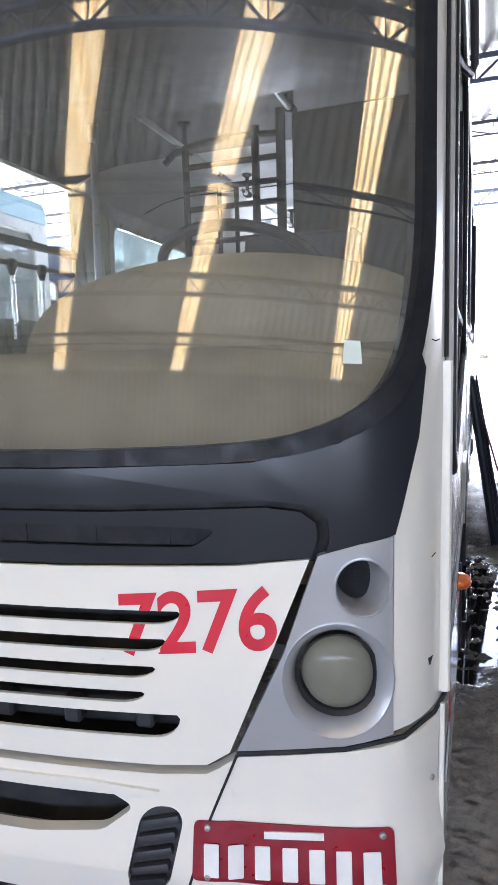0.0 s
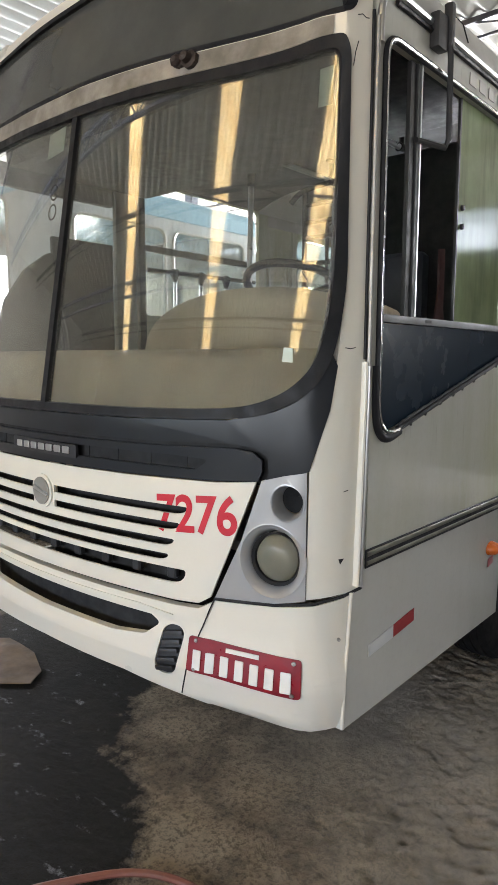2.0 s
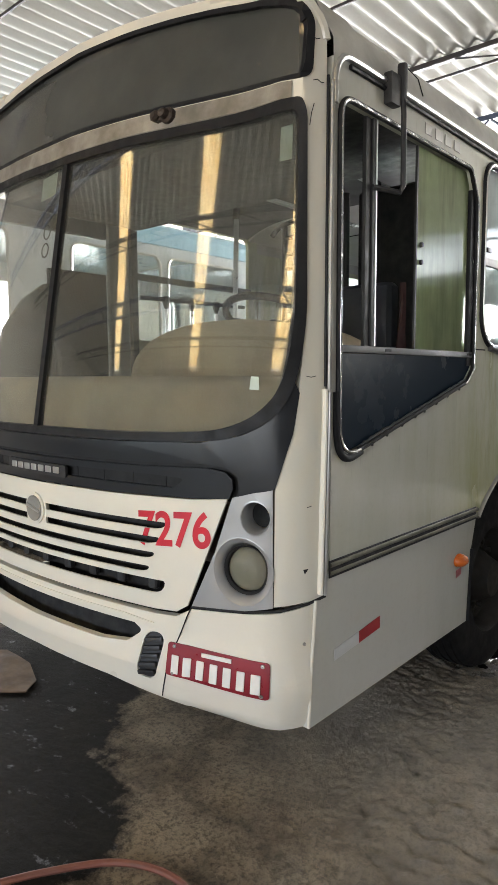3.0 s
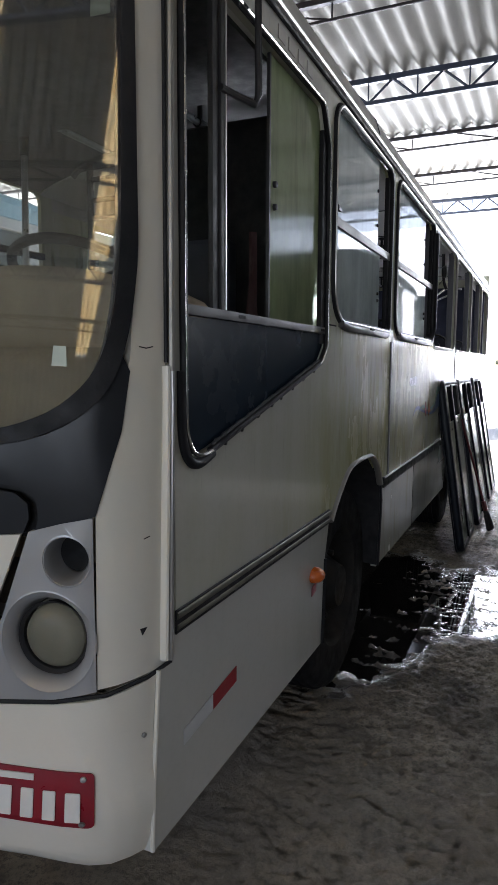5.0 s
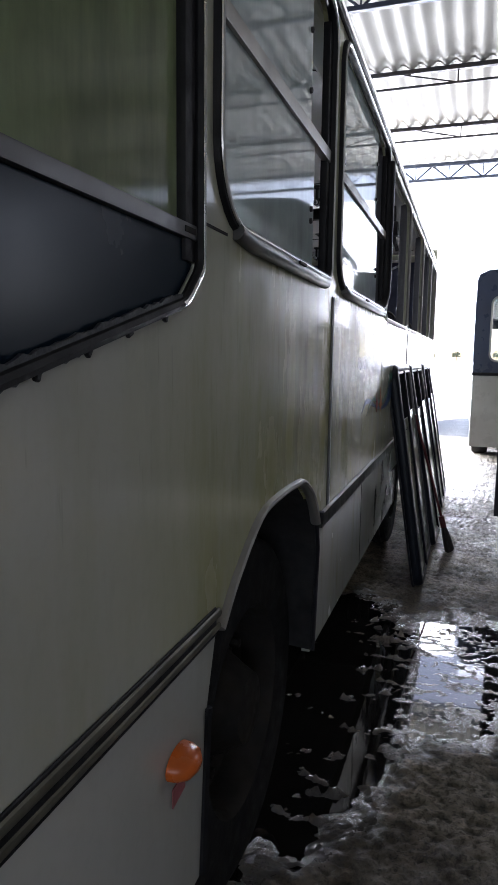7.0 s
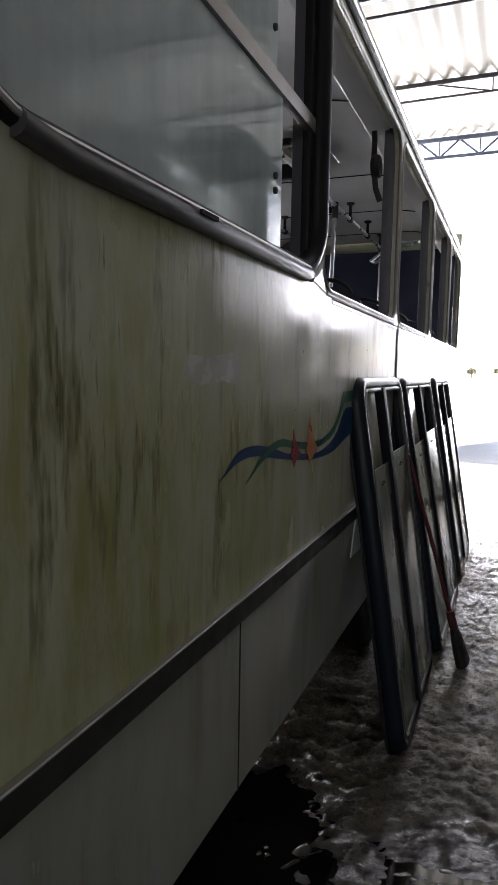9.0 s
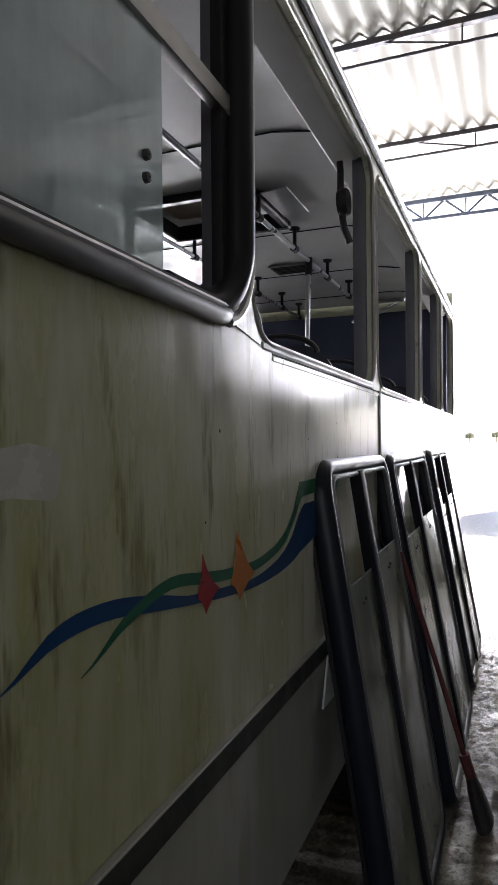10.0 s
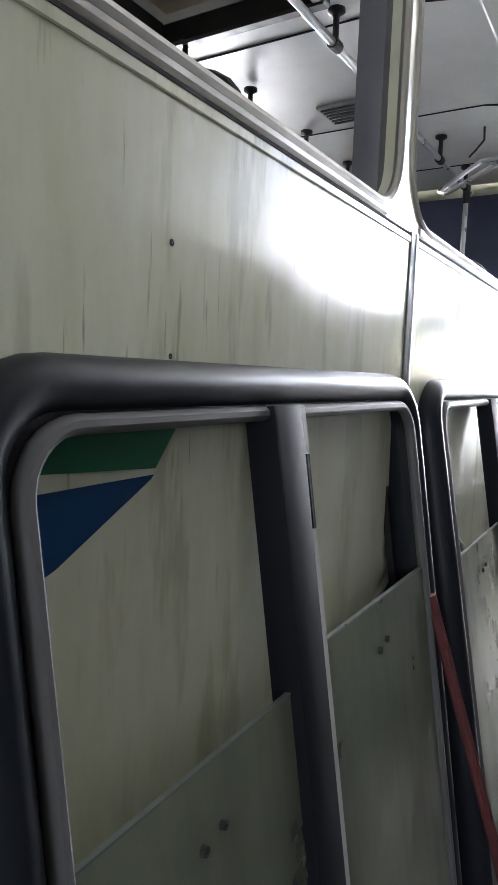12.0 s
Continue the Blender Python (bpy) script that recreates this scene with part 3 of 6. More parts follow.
def fan_sheet(left, right, y0, y1, z, pitch=0.177, amp=0.026, per=8, steps=10, thick=0.008):
    """Wavy sheets between two slanting lines; left and right give x at y."""
    n = max(4, int((right(y0) - left(y0)) / pitch * per))
    verts, faces = [], []
    for layer in (0, 1):
        for j in range(steps + 1):
            y = y0 + (y1 - y0) * j / steps
            for i in range(n + 1):
                x = left(y) + (right(y) - left(y)) * i / n
                verts.append((x, y, z + amp * math.cos(2 * math.pi * i / per) + layer * thick))
    w, block = n + 1, (n + 1) * (steps + 1)
    for layer in (0, 1):
        for j in range(steps):
            for i in range(n):
                q = [layer * block + k for k in (j * w + i, j * w + i + 1, (j + 1) * w + i + 1, (j + 1) * w + i)]
                faces.append(q[::-1] if layer == 0 else q)
    me = bpy.data.meshes.new("sheet")
    me.from_pydata(verts, [], faces)
    bm = bmesh.new()
    bm.from_mesh(me)
    bpy.data.meshes.remove(me)
    return bm


def slant(x_near, x_far, off=0.0):
    """A line over the forecourt, from y -1.8 to y -9."""
    return lambda y: x_near + (x_far - x_near) * (-1.8 - y) / 7.2 + off


roof_parts = []
SKYLIGHTS = [(-1.85, -7.3), (-0.22, -3.1), (1.28, 0.12), (2.35, 4.35)]
FRONT_ROWS = [-9.0, -7.2, -5.4, -3.6, -1.8, -0.3]
edges_y = FRONT_ROWS + PURLINS
for k in range(len(edges_y) - 1):
    a, b = edges_y[k], edges_y[k + 1] + (0.12 if k < len(edges_y) - 2 else 0.5)
    z = ROOF_Z + 0.012 * (k % 2)
    if a < -1.9:
        cuts = [lambda y: -9.0] + [slant(*s, d) for s in SKYLIGHTS for d in (-0.16, 0.16)] + [lambda y: 8.0]
        for p, q in zip(cuts[::2], cuts[1::2]):
            roof_parts.append(fan_sheet(p, q, a, b, z, steps=2))
    else:
        roof_parts.append(corrugated(-9.0, 8.0, a, b, lambda y, z=z: z))
tagged(to_object("ceiling", merge(*roof_parts), ROOFSHEET, 60), "corrugated fibre-cement shed roof, grey and stained", "roof", "", "structure")
for s in SKYLIGHTS:
    sk = thing("skylight", "yellowed translucent roof sheet lit by the sun", "skylight", (sum(s) / 2, -4.7, ROOF_Z), "skylights", "structure")
    part("sheet", fan_sheet(slant(*s, -0.18), slant(*s, 0.18), -9.0, -1.75, ROOF_Z + 0.035, amp=0.024, pitch=0.09), SKYLIGHT, sk)


def bar_joist(y, z_top, drop, x0, x1, bay, heavy):
    """A light roof girder along x: top chord, lower chord and zigzag rods; the heavy ones close-set, of angle iron."""
    bits = [box(x0, x1, y - 0.03, y + 0.03, z_top - (0.055 if heavy else 0.045), z_top, 0.004, 1)]
    if heavy:
        bits.append(box(x0, x1, y - 0.025, y + 0.025, z_top - drop - 0.020, z_top - drop + 0.020, 0.003, 1))
    else:
        bits.append(tube([(x0, y, z_top - drop), (x1, y, z_top - drop)], 0.013, 6))
    r = 0.013 if heavy else 0.008
    for i in range(int((x1 - x0) / bay)):
        p, q, e = x0 + i * bay, x0 + (i + 0.5) * bay, x0 + (i + 1) * bay
        bits.append(tube([(p, y, z_top - 0.04), (q, y, z_top - drop)], r, 5))
        bits.append(tube([(q, y, z_top - drop), (e if heavy else q, y, z_top - 0.04)], r, 5))
        if heavy:
            bits.append(tube([(q, y, z_top - 0.04), (q, y, z_top - drop)], 0.008, 5))
    return merge(*bits)


for k, y in enumerate(PURLINS + FRONT_ROWS[1:]):
    heavy = k in (3, 6, 8, 10)
    t_ = thing("roof_truss" if heavy else "roof_purlin", "blue-black welded steel roof truss with lattice bracing" if heavy else "thin dark steel bar joist carrying the roof sheets", "truss" if heavy else "purlin", (0, y, ROOF_Z - 0.05), "roof girders")
    part("girder", bar_joist(y, ROOF_Z - 0.03, 0.25 if heavy else 0.17, -9.0, 8.0, 0.5 if heavy else 1.1, heavy), BLUESTEEL if heavy else STEEL, t_)

# walls round the shed, with openings for daylight; back and right are unseen additions
back = thing("wall_back", "unseen dark corrugated wall on steel girts, added with a slot for light", "wall", (0, -9, 0), "", "structure")
for a, b, lo, hi in ((-9.0, -5.8, 0, 4.6), (-5.8, 6.8, 0, 1.85), (-5.8, 6.8, 3.02, 4.6), (6.8, 8.0, 0, 4.6)):
    part("wall_sheets", moved(corrugated(a, b, lo, hi, lambda y: 0, 0.177, 0.02, 8, 1), Matrix.Translation((0, -9.0, 0)) @ Matrix.Rotation(radians(90), 4, "X")), WALLM, back)
for z in (0.9, 1.83, 3.06):
    part("girt", box(-9, 8, -8.97, -8.89, z - 0.04, z + 0.04, 0.006, 1), STEEL, back)

side = thing("wall_right", "unseen dark rendered wall, added with an opening for light", "wall", (8, 0, 0), "", "structure")
part("masonry", warp(sheet([(-9, 0), (12, 0), (12, 4.6), (-9, 4.6)], [[(a, 2.2), (b, 2.2), (b, 4.1), (a, 4.1)] for a, b in ((8.8, 11.6),)], 0.15), lambda u, v, w: (8.0 - w, u, v)), WALLM, side)
left = thing("wall_left", "rendered shed wall with tall openings to the yard", "wall", (-9, 0, 0), "", "structure")
part("masonry", warp(sheet([(-9, 0), (12, 0), (12, 4.6), (-9, 4.6)], [[(a, 0.6), (b, 0.6), (b, 4.2), (a, 4.2)] for a, b in ((1.2, 2.6), (3.0, 7.0), (7.8, 11.6))], 0.15), lambda u, v, w: (-9.0 + w, u, v)), BLOCK, left)
for x, y in ((-5.4, 2.4), (-5.4, 6.02), (-5.4, 11.42)):
    col = thing("column", "blue-painted steel shed column", "column", (x, y, 0), "columns", "structure")
    part("shaft", box(x - 0.08, x + 0.08, y - 0.08, y + 0.08, 0, 4.5, 0.01, 1), BLUESTEEL, col)

# ---- the bus ----
BUS = thing("bus", "old cream-white city bus, rain-streaked and partly dismantled, standing in a shed", "bus", (0, 4.8, 0))
REAR = 9.55


def plan_table():
    pts = [(i / 100, -0.02 + 0.133 * (i / 100) ** 2) for i in range(111)]
    a, c, b = Vector(pts[-1]), Vector((1.225, 0.178)), Vector((1.25, 0.37))
    for k in range(1, 25):
        q = k / 24
        pts.append(tuple((1 - q) ** 2 * a + 2 * q * (1 - q) * c + q * q * b))
    pts.append((1.25, 0.9))
    arr = np.array(pts)
    length = np.concatenate([[0], np.cumsum(np.linalg.norm(np.diff(arr, axis=0), axis=1))])
    return arr, length


PLAN, PLAN_LEN = plan_table()


def plan_at(u):
    s, q = (1 if u >= 0 else -1), abs(u)
    x, y = float(np.interp(q, PLAN_LEN, PLAN[:, 0])), float(np.interp(q, PLAN_LEN, PLAN[:, 1]))
    x1, y1 = float(np.interp(q + 0.012, PLAN_LEN, PLAN[:, 0])), float(np.interp(q + 0.012, PLAN_LEN, PLAN[:, 1]))
    x0, y0 = float(np.interp(max(0, q - 0.012), PLAN_LEN, PLAN[:, 0])), float(np.interp(max(0, q - 0.012), PLAN_LEN, PLAN[:, 1]))
    d = math.hypot(x1 - x0, y1 - y0)
    n = ((y1 - y0) / d, -(x1 - x0) / d) if q > 0.012 else (0.0, -1.0)
    return s * x, y, s * n[0], n[1]


def rake(u, v):
    """How far the windscreen and the sign lean back, most in the middle."""
    return 0.17 * max(0.0, min(v, 3.0) - 1.40) * max(0.0, 1 - (abs(u) / 1.28) ** 6)


def arc(us, vs, n=14):
    """Points of a smooth edge over the right half, from the middle outwards."""
    return [(float(u), float(np.interp(u, us, vs))) for u in np.linspace(us[0], us[-1], n)]


WS_TOP = ([0, 0.4, 0.8, 1.1, 1.2], [2.606, 2.596, 2.575, 2.557, 2.545])
SIGN_LOW = ([0, 0.43, 0.8, 1.06, 1.2], [2.692, 2.674, 2.652, 2.630, 2.608])
SIGN_TOP = ([0, 0.35, 0.6, 0.8, 1.05, 1.22], [3.050, 3.032, 3.012, 2.985, 2.925, 2.850])


def spline(pts, per=4):
    """A smooth line through points."""
    P = [Vector(p) for p in pts]
    out = []
    for i in range(len(P) - 1):
        a, b, c, d = P[max(i - 1, 0)], P[i], P[i + 1], P[min(i + 2, len(P) - 1)]
        for k in range(per):
            q = k / per
            out.append(tuple(0.5 * (2 * b + (c - a) * q + (2 * a - 5 * b + 4 * c - d) * q * q + (3 * b - a - 3 * c + d) * q ** 3)))
    return out + [tuple(P[-1])]


def lift(x, z):
    """The tired body hangs to the driver's side: its far upper corner stands higher."""
    return 0.11 * max(0.0, min(1.0, -x / 1.2)) ** 1.4 * max(0.0, min(1.0, (z - 1.6) / 0.9))


def on_front(off=0.0, profile=None):
    def fn(u, v, w):
        x, y, nx, ny = plan_at(u)
        q = w + off + (profile(v, u) if profile else 0)
        return x + nx * q, y + ny * q + rake(u, v), v + lift(x, v)
    return fn


def on_side(off=0.0, x=1.25):
    s = 1 if x > 0 else -1
    return lambda u, v, w: (x + s * (w + off), u, v)


def mirror_pts(pts):
    return [(-u, v) for u, v in pts[::-1]]


CORNER = 1.375
# cream mask: pillars and the forehead round windscreen and sign
edge_up = arc(*WS_TOP)[::-1]
ws_notch = [(1.18, 0.87), (1.185, 1.28), (1.245, 1.465), (1.272, 1.64)] + rounded([(1.272, 1.64), (1.292, 1.85), (1.292, 2.540), (1.1, 2.557)], [0, 0.3, 0.09, 0])[1:-1] + [p for p in edge_up if p[0] < 1.15]
outline = [(CORNER, 0.885), (CORNER, 2.74), (1.345, 2.80)] + [(u, v + 0.040) for u, v in arc(*SIGN_TOP)[::-1] if u < 1.3]
mask_outer = [(-u, v) for u, v in outline[:-1]] + outline[::-1] + ws_notch + [(-u, v) for u, v in ws_notch[:-1][::-1]]
half = arc(*SIGN_LOW) + rounded([(1.2, 2.608), (1.312, 2.598), (1.325, 2.80), (1.22, 2.850)], [0, 0.075, 0.09, 0])[1:-1] + arc(*SIGN_TOP)[::-1]
sign_hole = half + mirror_pts(half[1:-1])
part("front_mask", warp(sheet(mask_outer, [sign_hole], 0.03, 0.035, 0.08), on_front()), CREAM, BUS, "cream painted pillars and forehead", 50)
for s in (1, -1):
    cap_line = [on_front()(s * u, v, -0.012) for u, v in spline([p for p in outline if p[0] > 0.7][1:], 3)]
    part("roof_edge_cap", tube(cap_line, 0.022, 8), CREAM, BUS)
# dull metal band under the sign
part("trim_band", warp(sheet([(u, v + 0.006) for u, v in arc(*WS_TOP)] + [(u, v - 0.006) for u, v in arc(*SIGN_LOW)[::-1]] + [(-u, v - 0.006) for u, v in arc(*SIGN_LOW)[1:]] + [(-u, v + 0.006) for u, v in arc(*WS_TOP)[1:][::-1]], (), 0.012, 0.05), on_front(0.006)), surface("weathered_band", (0.17, 0.155, 0.13), (0.50, 0.47, 0.42), 0.45, metal=0.3, scale=5, grain=120, amount=0.8, relief=0.06), BUS, "weathered metal band with bare patches under the sign")
def sign_inset(q):
    return [(u * (1 - q * 0.4), v + q * (0.30 if v < np.interp(abs(u), *SIGN_LOW) + 0.05 else (-0.30 if v > np.interp(abs(u), *SIGN_TOP) - 0.06 else 0.0))) for u, v in sign_hole]


sign_glass = sign_inset(0.02)
part("destination_sign", warp(sheet(sign_glass, (), 0.006, 0.05), on_front(-0.012)), surface("sign_glass", (0.05, 0.052, 0.047), (0.10, 0.10, 0.09), 0.10, scale=2, grain=90, amount=0.5, relief=0.02, spec=0.7), BUS, "dark glazed destination sign, blank")
part("sign_gasket", warp(sheet(sign_hole, [sign_inset(0.055)], 0.03, 0.05), on_front(0.006)), RUBBER, BUS)

# windscreen: gasket, two panes, centre bar
ws_outer_r = [(0.0, 1.42), (0.5, 1.42), (0.90, 1.43), (1.08, 1.465), (1.19, 1.535), (1.25, 1.645), (1.287, 1.83), (1.290, 2.05), (1.290, 2.40)]
ws_outer_r = spline(ws_outer_r)
ws_right = ws_outer_r + rounded([(1.29, 2.40), (1.29, 2.540), (1.1, 2.557)], [0, 0.075, 0])[1:-1] + [p for p in edge_up if p[0] < 1.15]
ws_outer = ws_right + mirror_pts(ws_right[1:-1])
inner_r = [(0.0, 1.452), (0.5, 1.452), (0.88, 1.463), (1.05, 1.498), (1.15, 1.562), (1.205, 1.66), (1.237, 1.84), (1.242, 2.05), (1.242, 2.40)]
inner_r = spline(inner_r)
in_up = [(u * 0.97, v - 0.036) for u, v in edge_up if u < 1.15]
in_right = inner_r + rounded([(1.242, 2.40), (1.242, 2.506), (1.1, 2.520)], [0, 0.06, 0])[1:-1] + in_up
ws_inner = in_right + mirror_pts(in_right[1:-1])
part("windscreen_gasket", warp(sheet(ws_outer, [ws_inner], 0.035, 0.05), on_front(0.012)), RUBBER, BUS, "black rubber windscreen gasket")
pane_r = [(0.012, 1.445)] + in_right[1:-1] + [(0.012, 2.565)]
for s in (1, -1):
    loop = pane_r if s > 0 else mirror_pts(pane_r)
    ws = part("windscreen", warp(sheet(loop, (), 0.005, 0.025), on_front(-0.006)), WS_GLASS, BUS, "dusty laminated windscreen half", None)
    # polished glass bends evenly over its whole face
    ws.data.polygons.foreach_set("use_smooth", [True] * len(ws.data.polygons))
    smooth_n = []
    for poly in ws.data.polygons:
        face = 1 if poly.normal.y < -0.3 else (-1 if poly.normal.y > 0.3 else 0)
        for vi in poly.vertices:
            n_ = Vector((0.266 * ws.data.vertices[vi].co.x, -1, 0.17)).normalized()
            smooth_n.append(tuple(n_ * face) if face else tuple(poly.normal))
    ws.data.normals_split_custom_set(smooth_n)
part("windscreen_bar", warp(sheet([(-0.016, 1.44), (0.016, 1.44), (0.016, 2.58), (-0.016, 2.58)], (), 0.03, 0, 0.1), on_front(0.010)), RUBBER, BUS)
part("sticker", warp(sheet([(1.080, 1.612), (1.118, 1.610), (1.114, 1.654), (1.083, 1.656)], (), 0.002), on_front(0.0005)), STICK, BUS, "small pale inspection sticker")
part("sticker", warp(sheet([(1.15, 2.36), (1.22, 2.36), (1.22, 2.47), (1.15, 2.47)], (), 0.002), on_front(-0.014)), STICK, BUS)
part("notice", warp(sheet([(-0.86, 1.70), (-0.70, 1.74), (-0.72, 1.86), (-0.70, 1.97), (-0.86, 1.95)], (), 0.002), on_front(-0.016)), WHITE, BUS, "white notice with a red band")
part("notice_band", warp(sheet([(-0.86, 1.80), (-0.70, 1.87), (-0.70, 1.90), (-0.86, 1.83)], (), 0.001), on_front(-0.0125)), RED, BUS)
part("sticker", warp(sheet([(-0.21, 2.44), (-0.09, 2.46), (-0.09, 2.56), (-0.21, 2.54)], (), 0.002), on_front(-0.014)), STICK, BUS)
for v in (2.215, 2.295):
    part("round_sticker", warp(sheet([(-0.125 + 0.030 * math.cos(a), v + 0.034 * math.sin(a)) for a in np.linspace(0, 6.2832, 20, endpoint=False)], [[(-0.125 + 0.023 * math.cos(a), v + 0.027 * math.sin(a)) for a in np.linspace(0, 6.2832, 20, endpoint=False)]], 0.002), on_front(-0.014)), BLACK, BUS)
# wiper motors under the sign
RUST = surface("greasy_rust", (0.05, 0.032, 0.022), (0.02, 0.016, 0.014), 0.6, scale=30, grain=160, amount=0.7, relief=0.4)
for u, dv in ((0.605, 0.098), (-0.85, 0.085)):
    wm = part("wiper_spindle", warp(merge(moved(lathe([(0.030, -0.01), (0.030, 0.012), (0.020, 0.020), (0.016, 0.045), (0.001, 0.05)], 16, "z"), Matrix.Translation((u, 2.535 + dv, 0))),
                                         box(u - 0.055, u + 0.03, 2.520 + dv, 2.550 + dv, -0.01, 0.014, 0.006)), on_front(0.012)), RUST, BUS, "greasy rusted wiper spindle without its arm")
    part("spindle_nut", warp(moved(lathe([(0.022, -0.01), (0.022, 0.022), (0.012, 0.034), (0.001, 0.036)], 8, "z"), Matrix.Translation((u - 0.052, 2.540 + dv, 0))), on_front(0.012)), RUST, wm)

# black cowl between windscreen and bonnet
cowl_r = [(0.0, 1.342), (0.60, 1.343), (0.93, 1.352), (1.01, 1.343), (1.052, 1.315), (1.056, 1.27), (1.045, 1.238), (1.185, 1.278), (1.245, 1.465), (1.268, 1.60)]
top_r = [(1.245, 1.64), (1.185, 1.53), (1.075, 1.46), (0.90, 1.425), (0.5, 1.415), (0.0, 1.415)]
cowl = cowl_r + top_r[:-1] + [(0.0, 1.415)] + mirror_pts(cowl_r[1:] + top_r[:-1])
part("cowl", warp(sheet(cowl, (), 0.03, 0.05), on_front(0.004)), COWL, BUS, "blue-black cowl under the windscreen", 50)
part("cowl_groove", warp(sheet([(-1.06, 1.22), (1.06, 1.22), (1.06, 1.36), (-1.06, 1.36)], (), 0.02, 0.05), on_front(-0.03)), DARK, BUS)
# bonnet, upper dark strip with its long air intake
hb_r = [(0.0, 1.218), (0.5, 1.219), (0.87, 1.226), (1.018, 1.237), (1.032, 1.27), (1.03, 1.305), (1.0, 1.328), (0.93, 1.337), (0.60, 1.328), (0.0, 1.326)]
intake = rounded([(-0.84, 1.296), (-0.79, 1.260), (0.785, 1.257), (0.84, 1.294), (0.7, 1.300), (-0.7, 1.303)], [0.01, 0.04, 0.04, 0.01, 0, 0])
part("bonnet_strip", warp(sheet(hb_r[:-1] + [(0.0, 1.326)] + mirror_pts(hb_r[1:-1]), [intake], 0.010, 0.05), on_front(0.002)), COWL, BUS, "blue-black upper bonnet strip with an air intake", 50)
part("intake_back", warp(sheet([(-0.85, 1.24), (0.85, 1.24), (0.85, 1.315), (-0.85, 1.315)], (), 0.01, 0.06), on_front(-0.06)), DARK, BUS)
for u in np.arange(-0.72, 0.75, 0.16):
    part("intake_rib", warp(box(u - 0.012, u + 0.012, 1.25, 1.305, -0.05, -0.028), on_front()), DARK, BUS)
badge_plate = part("name_plate", warp(sheet(rounded([(-0.23, 1.251), (0.22, 1.247), (0.22, 1.297), (-0.23, 1.303)], 0.01), (), 0.012, 0.05), on_front(0.010)), BLACK, BUS, "black name plate with raised grey letter bars")
for k in range(7):
    u = -0.19 + 0.055 * k
    part("letter_bar", warp(box(u, u + 0.040, 1.262, 1.289, 0, 0.006, 0.002, 1), on_front(0.010)), ALU, badge_plate)

# bonnet, cream grille panel with slots
bon_r = [(0.0, 0.80), (0.70, 0.797), (0.80, 0.803), (0.848, 0.832), (0.937, 1.043), (1.016, 1.236), (0.87, 1.223), (0.5, 1.216), (0.0, 1.215)]
SLOTS = [(0.075, 0.757, 1.100, 1.128), (0.075, 0.725, 1.042, 1.069), (0.0, 0.70, 0.984, 1.010), (0.0, 0.675, 0.930, 0.955), (0.0, 0.748, 0.857, 0.908)]
holes = []
for a, b, lo, hi in SLOTS:
    end = [(b - 0.06 + 0.06 * math.sin(q), lo + 0.85 * (hi - lo) * (1 - math.cos(q))) for q in np.linspace(0, math.pi / 2, 7)] + [(b - 0.006, hi)]
    if a > 0:
        half = [(a, lo)] + end + [(a, hi)]
        holes += [half, mirror_pts(half)]
    else:
        holes.append([(0.0, lo)] + end + [(0.0, hi)] + mirror_pts(end))
bonnet_outline = bon_r[:-1] + [(0.0, 1.215)] + mirror_pts(bon_r[1:-1])


part("bonnet", warp(sheet(bonnet_outline, holes, 0.009, 0.05), on_front(0.012)), CREAM, BUS, "cream bonnet with a slatted grille", 50)
part("radiator_cavity", warp(sheet([(-0.80, 0.84), (0.80, 0.84), (0.80, 1.15), (-0.80, 1.15)], (), 0.01, 0.08), on_front(-0.07)), DARK, BUS)
for u in np.arange(-0.66, 0.70, 0.165):
    part("grille_rib", warp(box(u - 0.02, u + 0.02, 0.855, 0.915, -0.05, -0.02, 0.006, 1), on_front()), BLACK, BUS)
emblem = part("emblem", warp(sheet([(0.068 * math.cos(a), 1.098 + 0.068 * math.sin(a)) for a in np.linspace(0, 6.2832, 36, endpoint=False)], (), 0.03), on_front(0.02)), CREAM, BUS, "round grille emblem with a grey disc")
part("emblem_disc", warp(sheet([(0.055 * math.cos(a), 1.098 + 0.055 * math.sin(a)) for a in np.linspace(0, 6.2832, 36, endpoint=False)], (), 0.005), on_front(0.026)), ALUDULL, emblem)
part("emblem_bar", warp(sheet([(-0.05, 1.104), (0.045, 1.082), (0.05, 1.092), (-0.04, 1.118)], (), 0.004), on_front(0.030)), ALU, emblem)


def number_mesh(text, u0, u1, v0, v1):
    cu = bpy.data.curves.new("digits", "FONT")
    cu.body, cu.resolution_u, cu.offset = text, 6, 0.022
    tmp = new("digits", cu)
    me = bpy.data.meshes.new_from_object(tmp.evaluated_get(bpy.context.evaluated_depsgraph_get()))
    bpy.data.objects.remove(tmp)
    bpy.data.curves.remove(cu)
    bm = bmesh.new()
    bm.from_mesh(me)
    bpy.data.meshes.remove(me)
    xs, ys = [v.co.x for v in bm.verts], [v.co.y for v in bm.verts]
    for v in bm.verts:
        v.co = Vector((u0 + (u1 - u0) * (v.co.x - min(xs)) / (max(xs) - min(xs)), v0 + (v1 - v0) * (v.co.y - min(ys)) / (max(ys) - min(ys)), 0))
    return bm


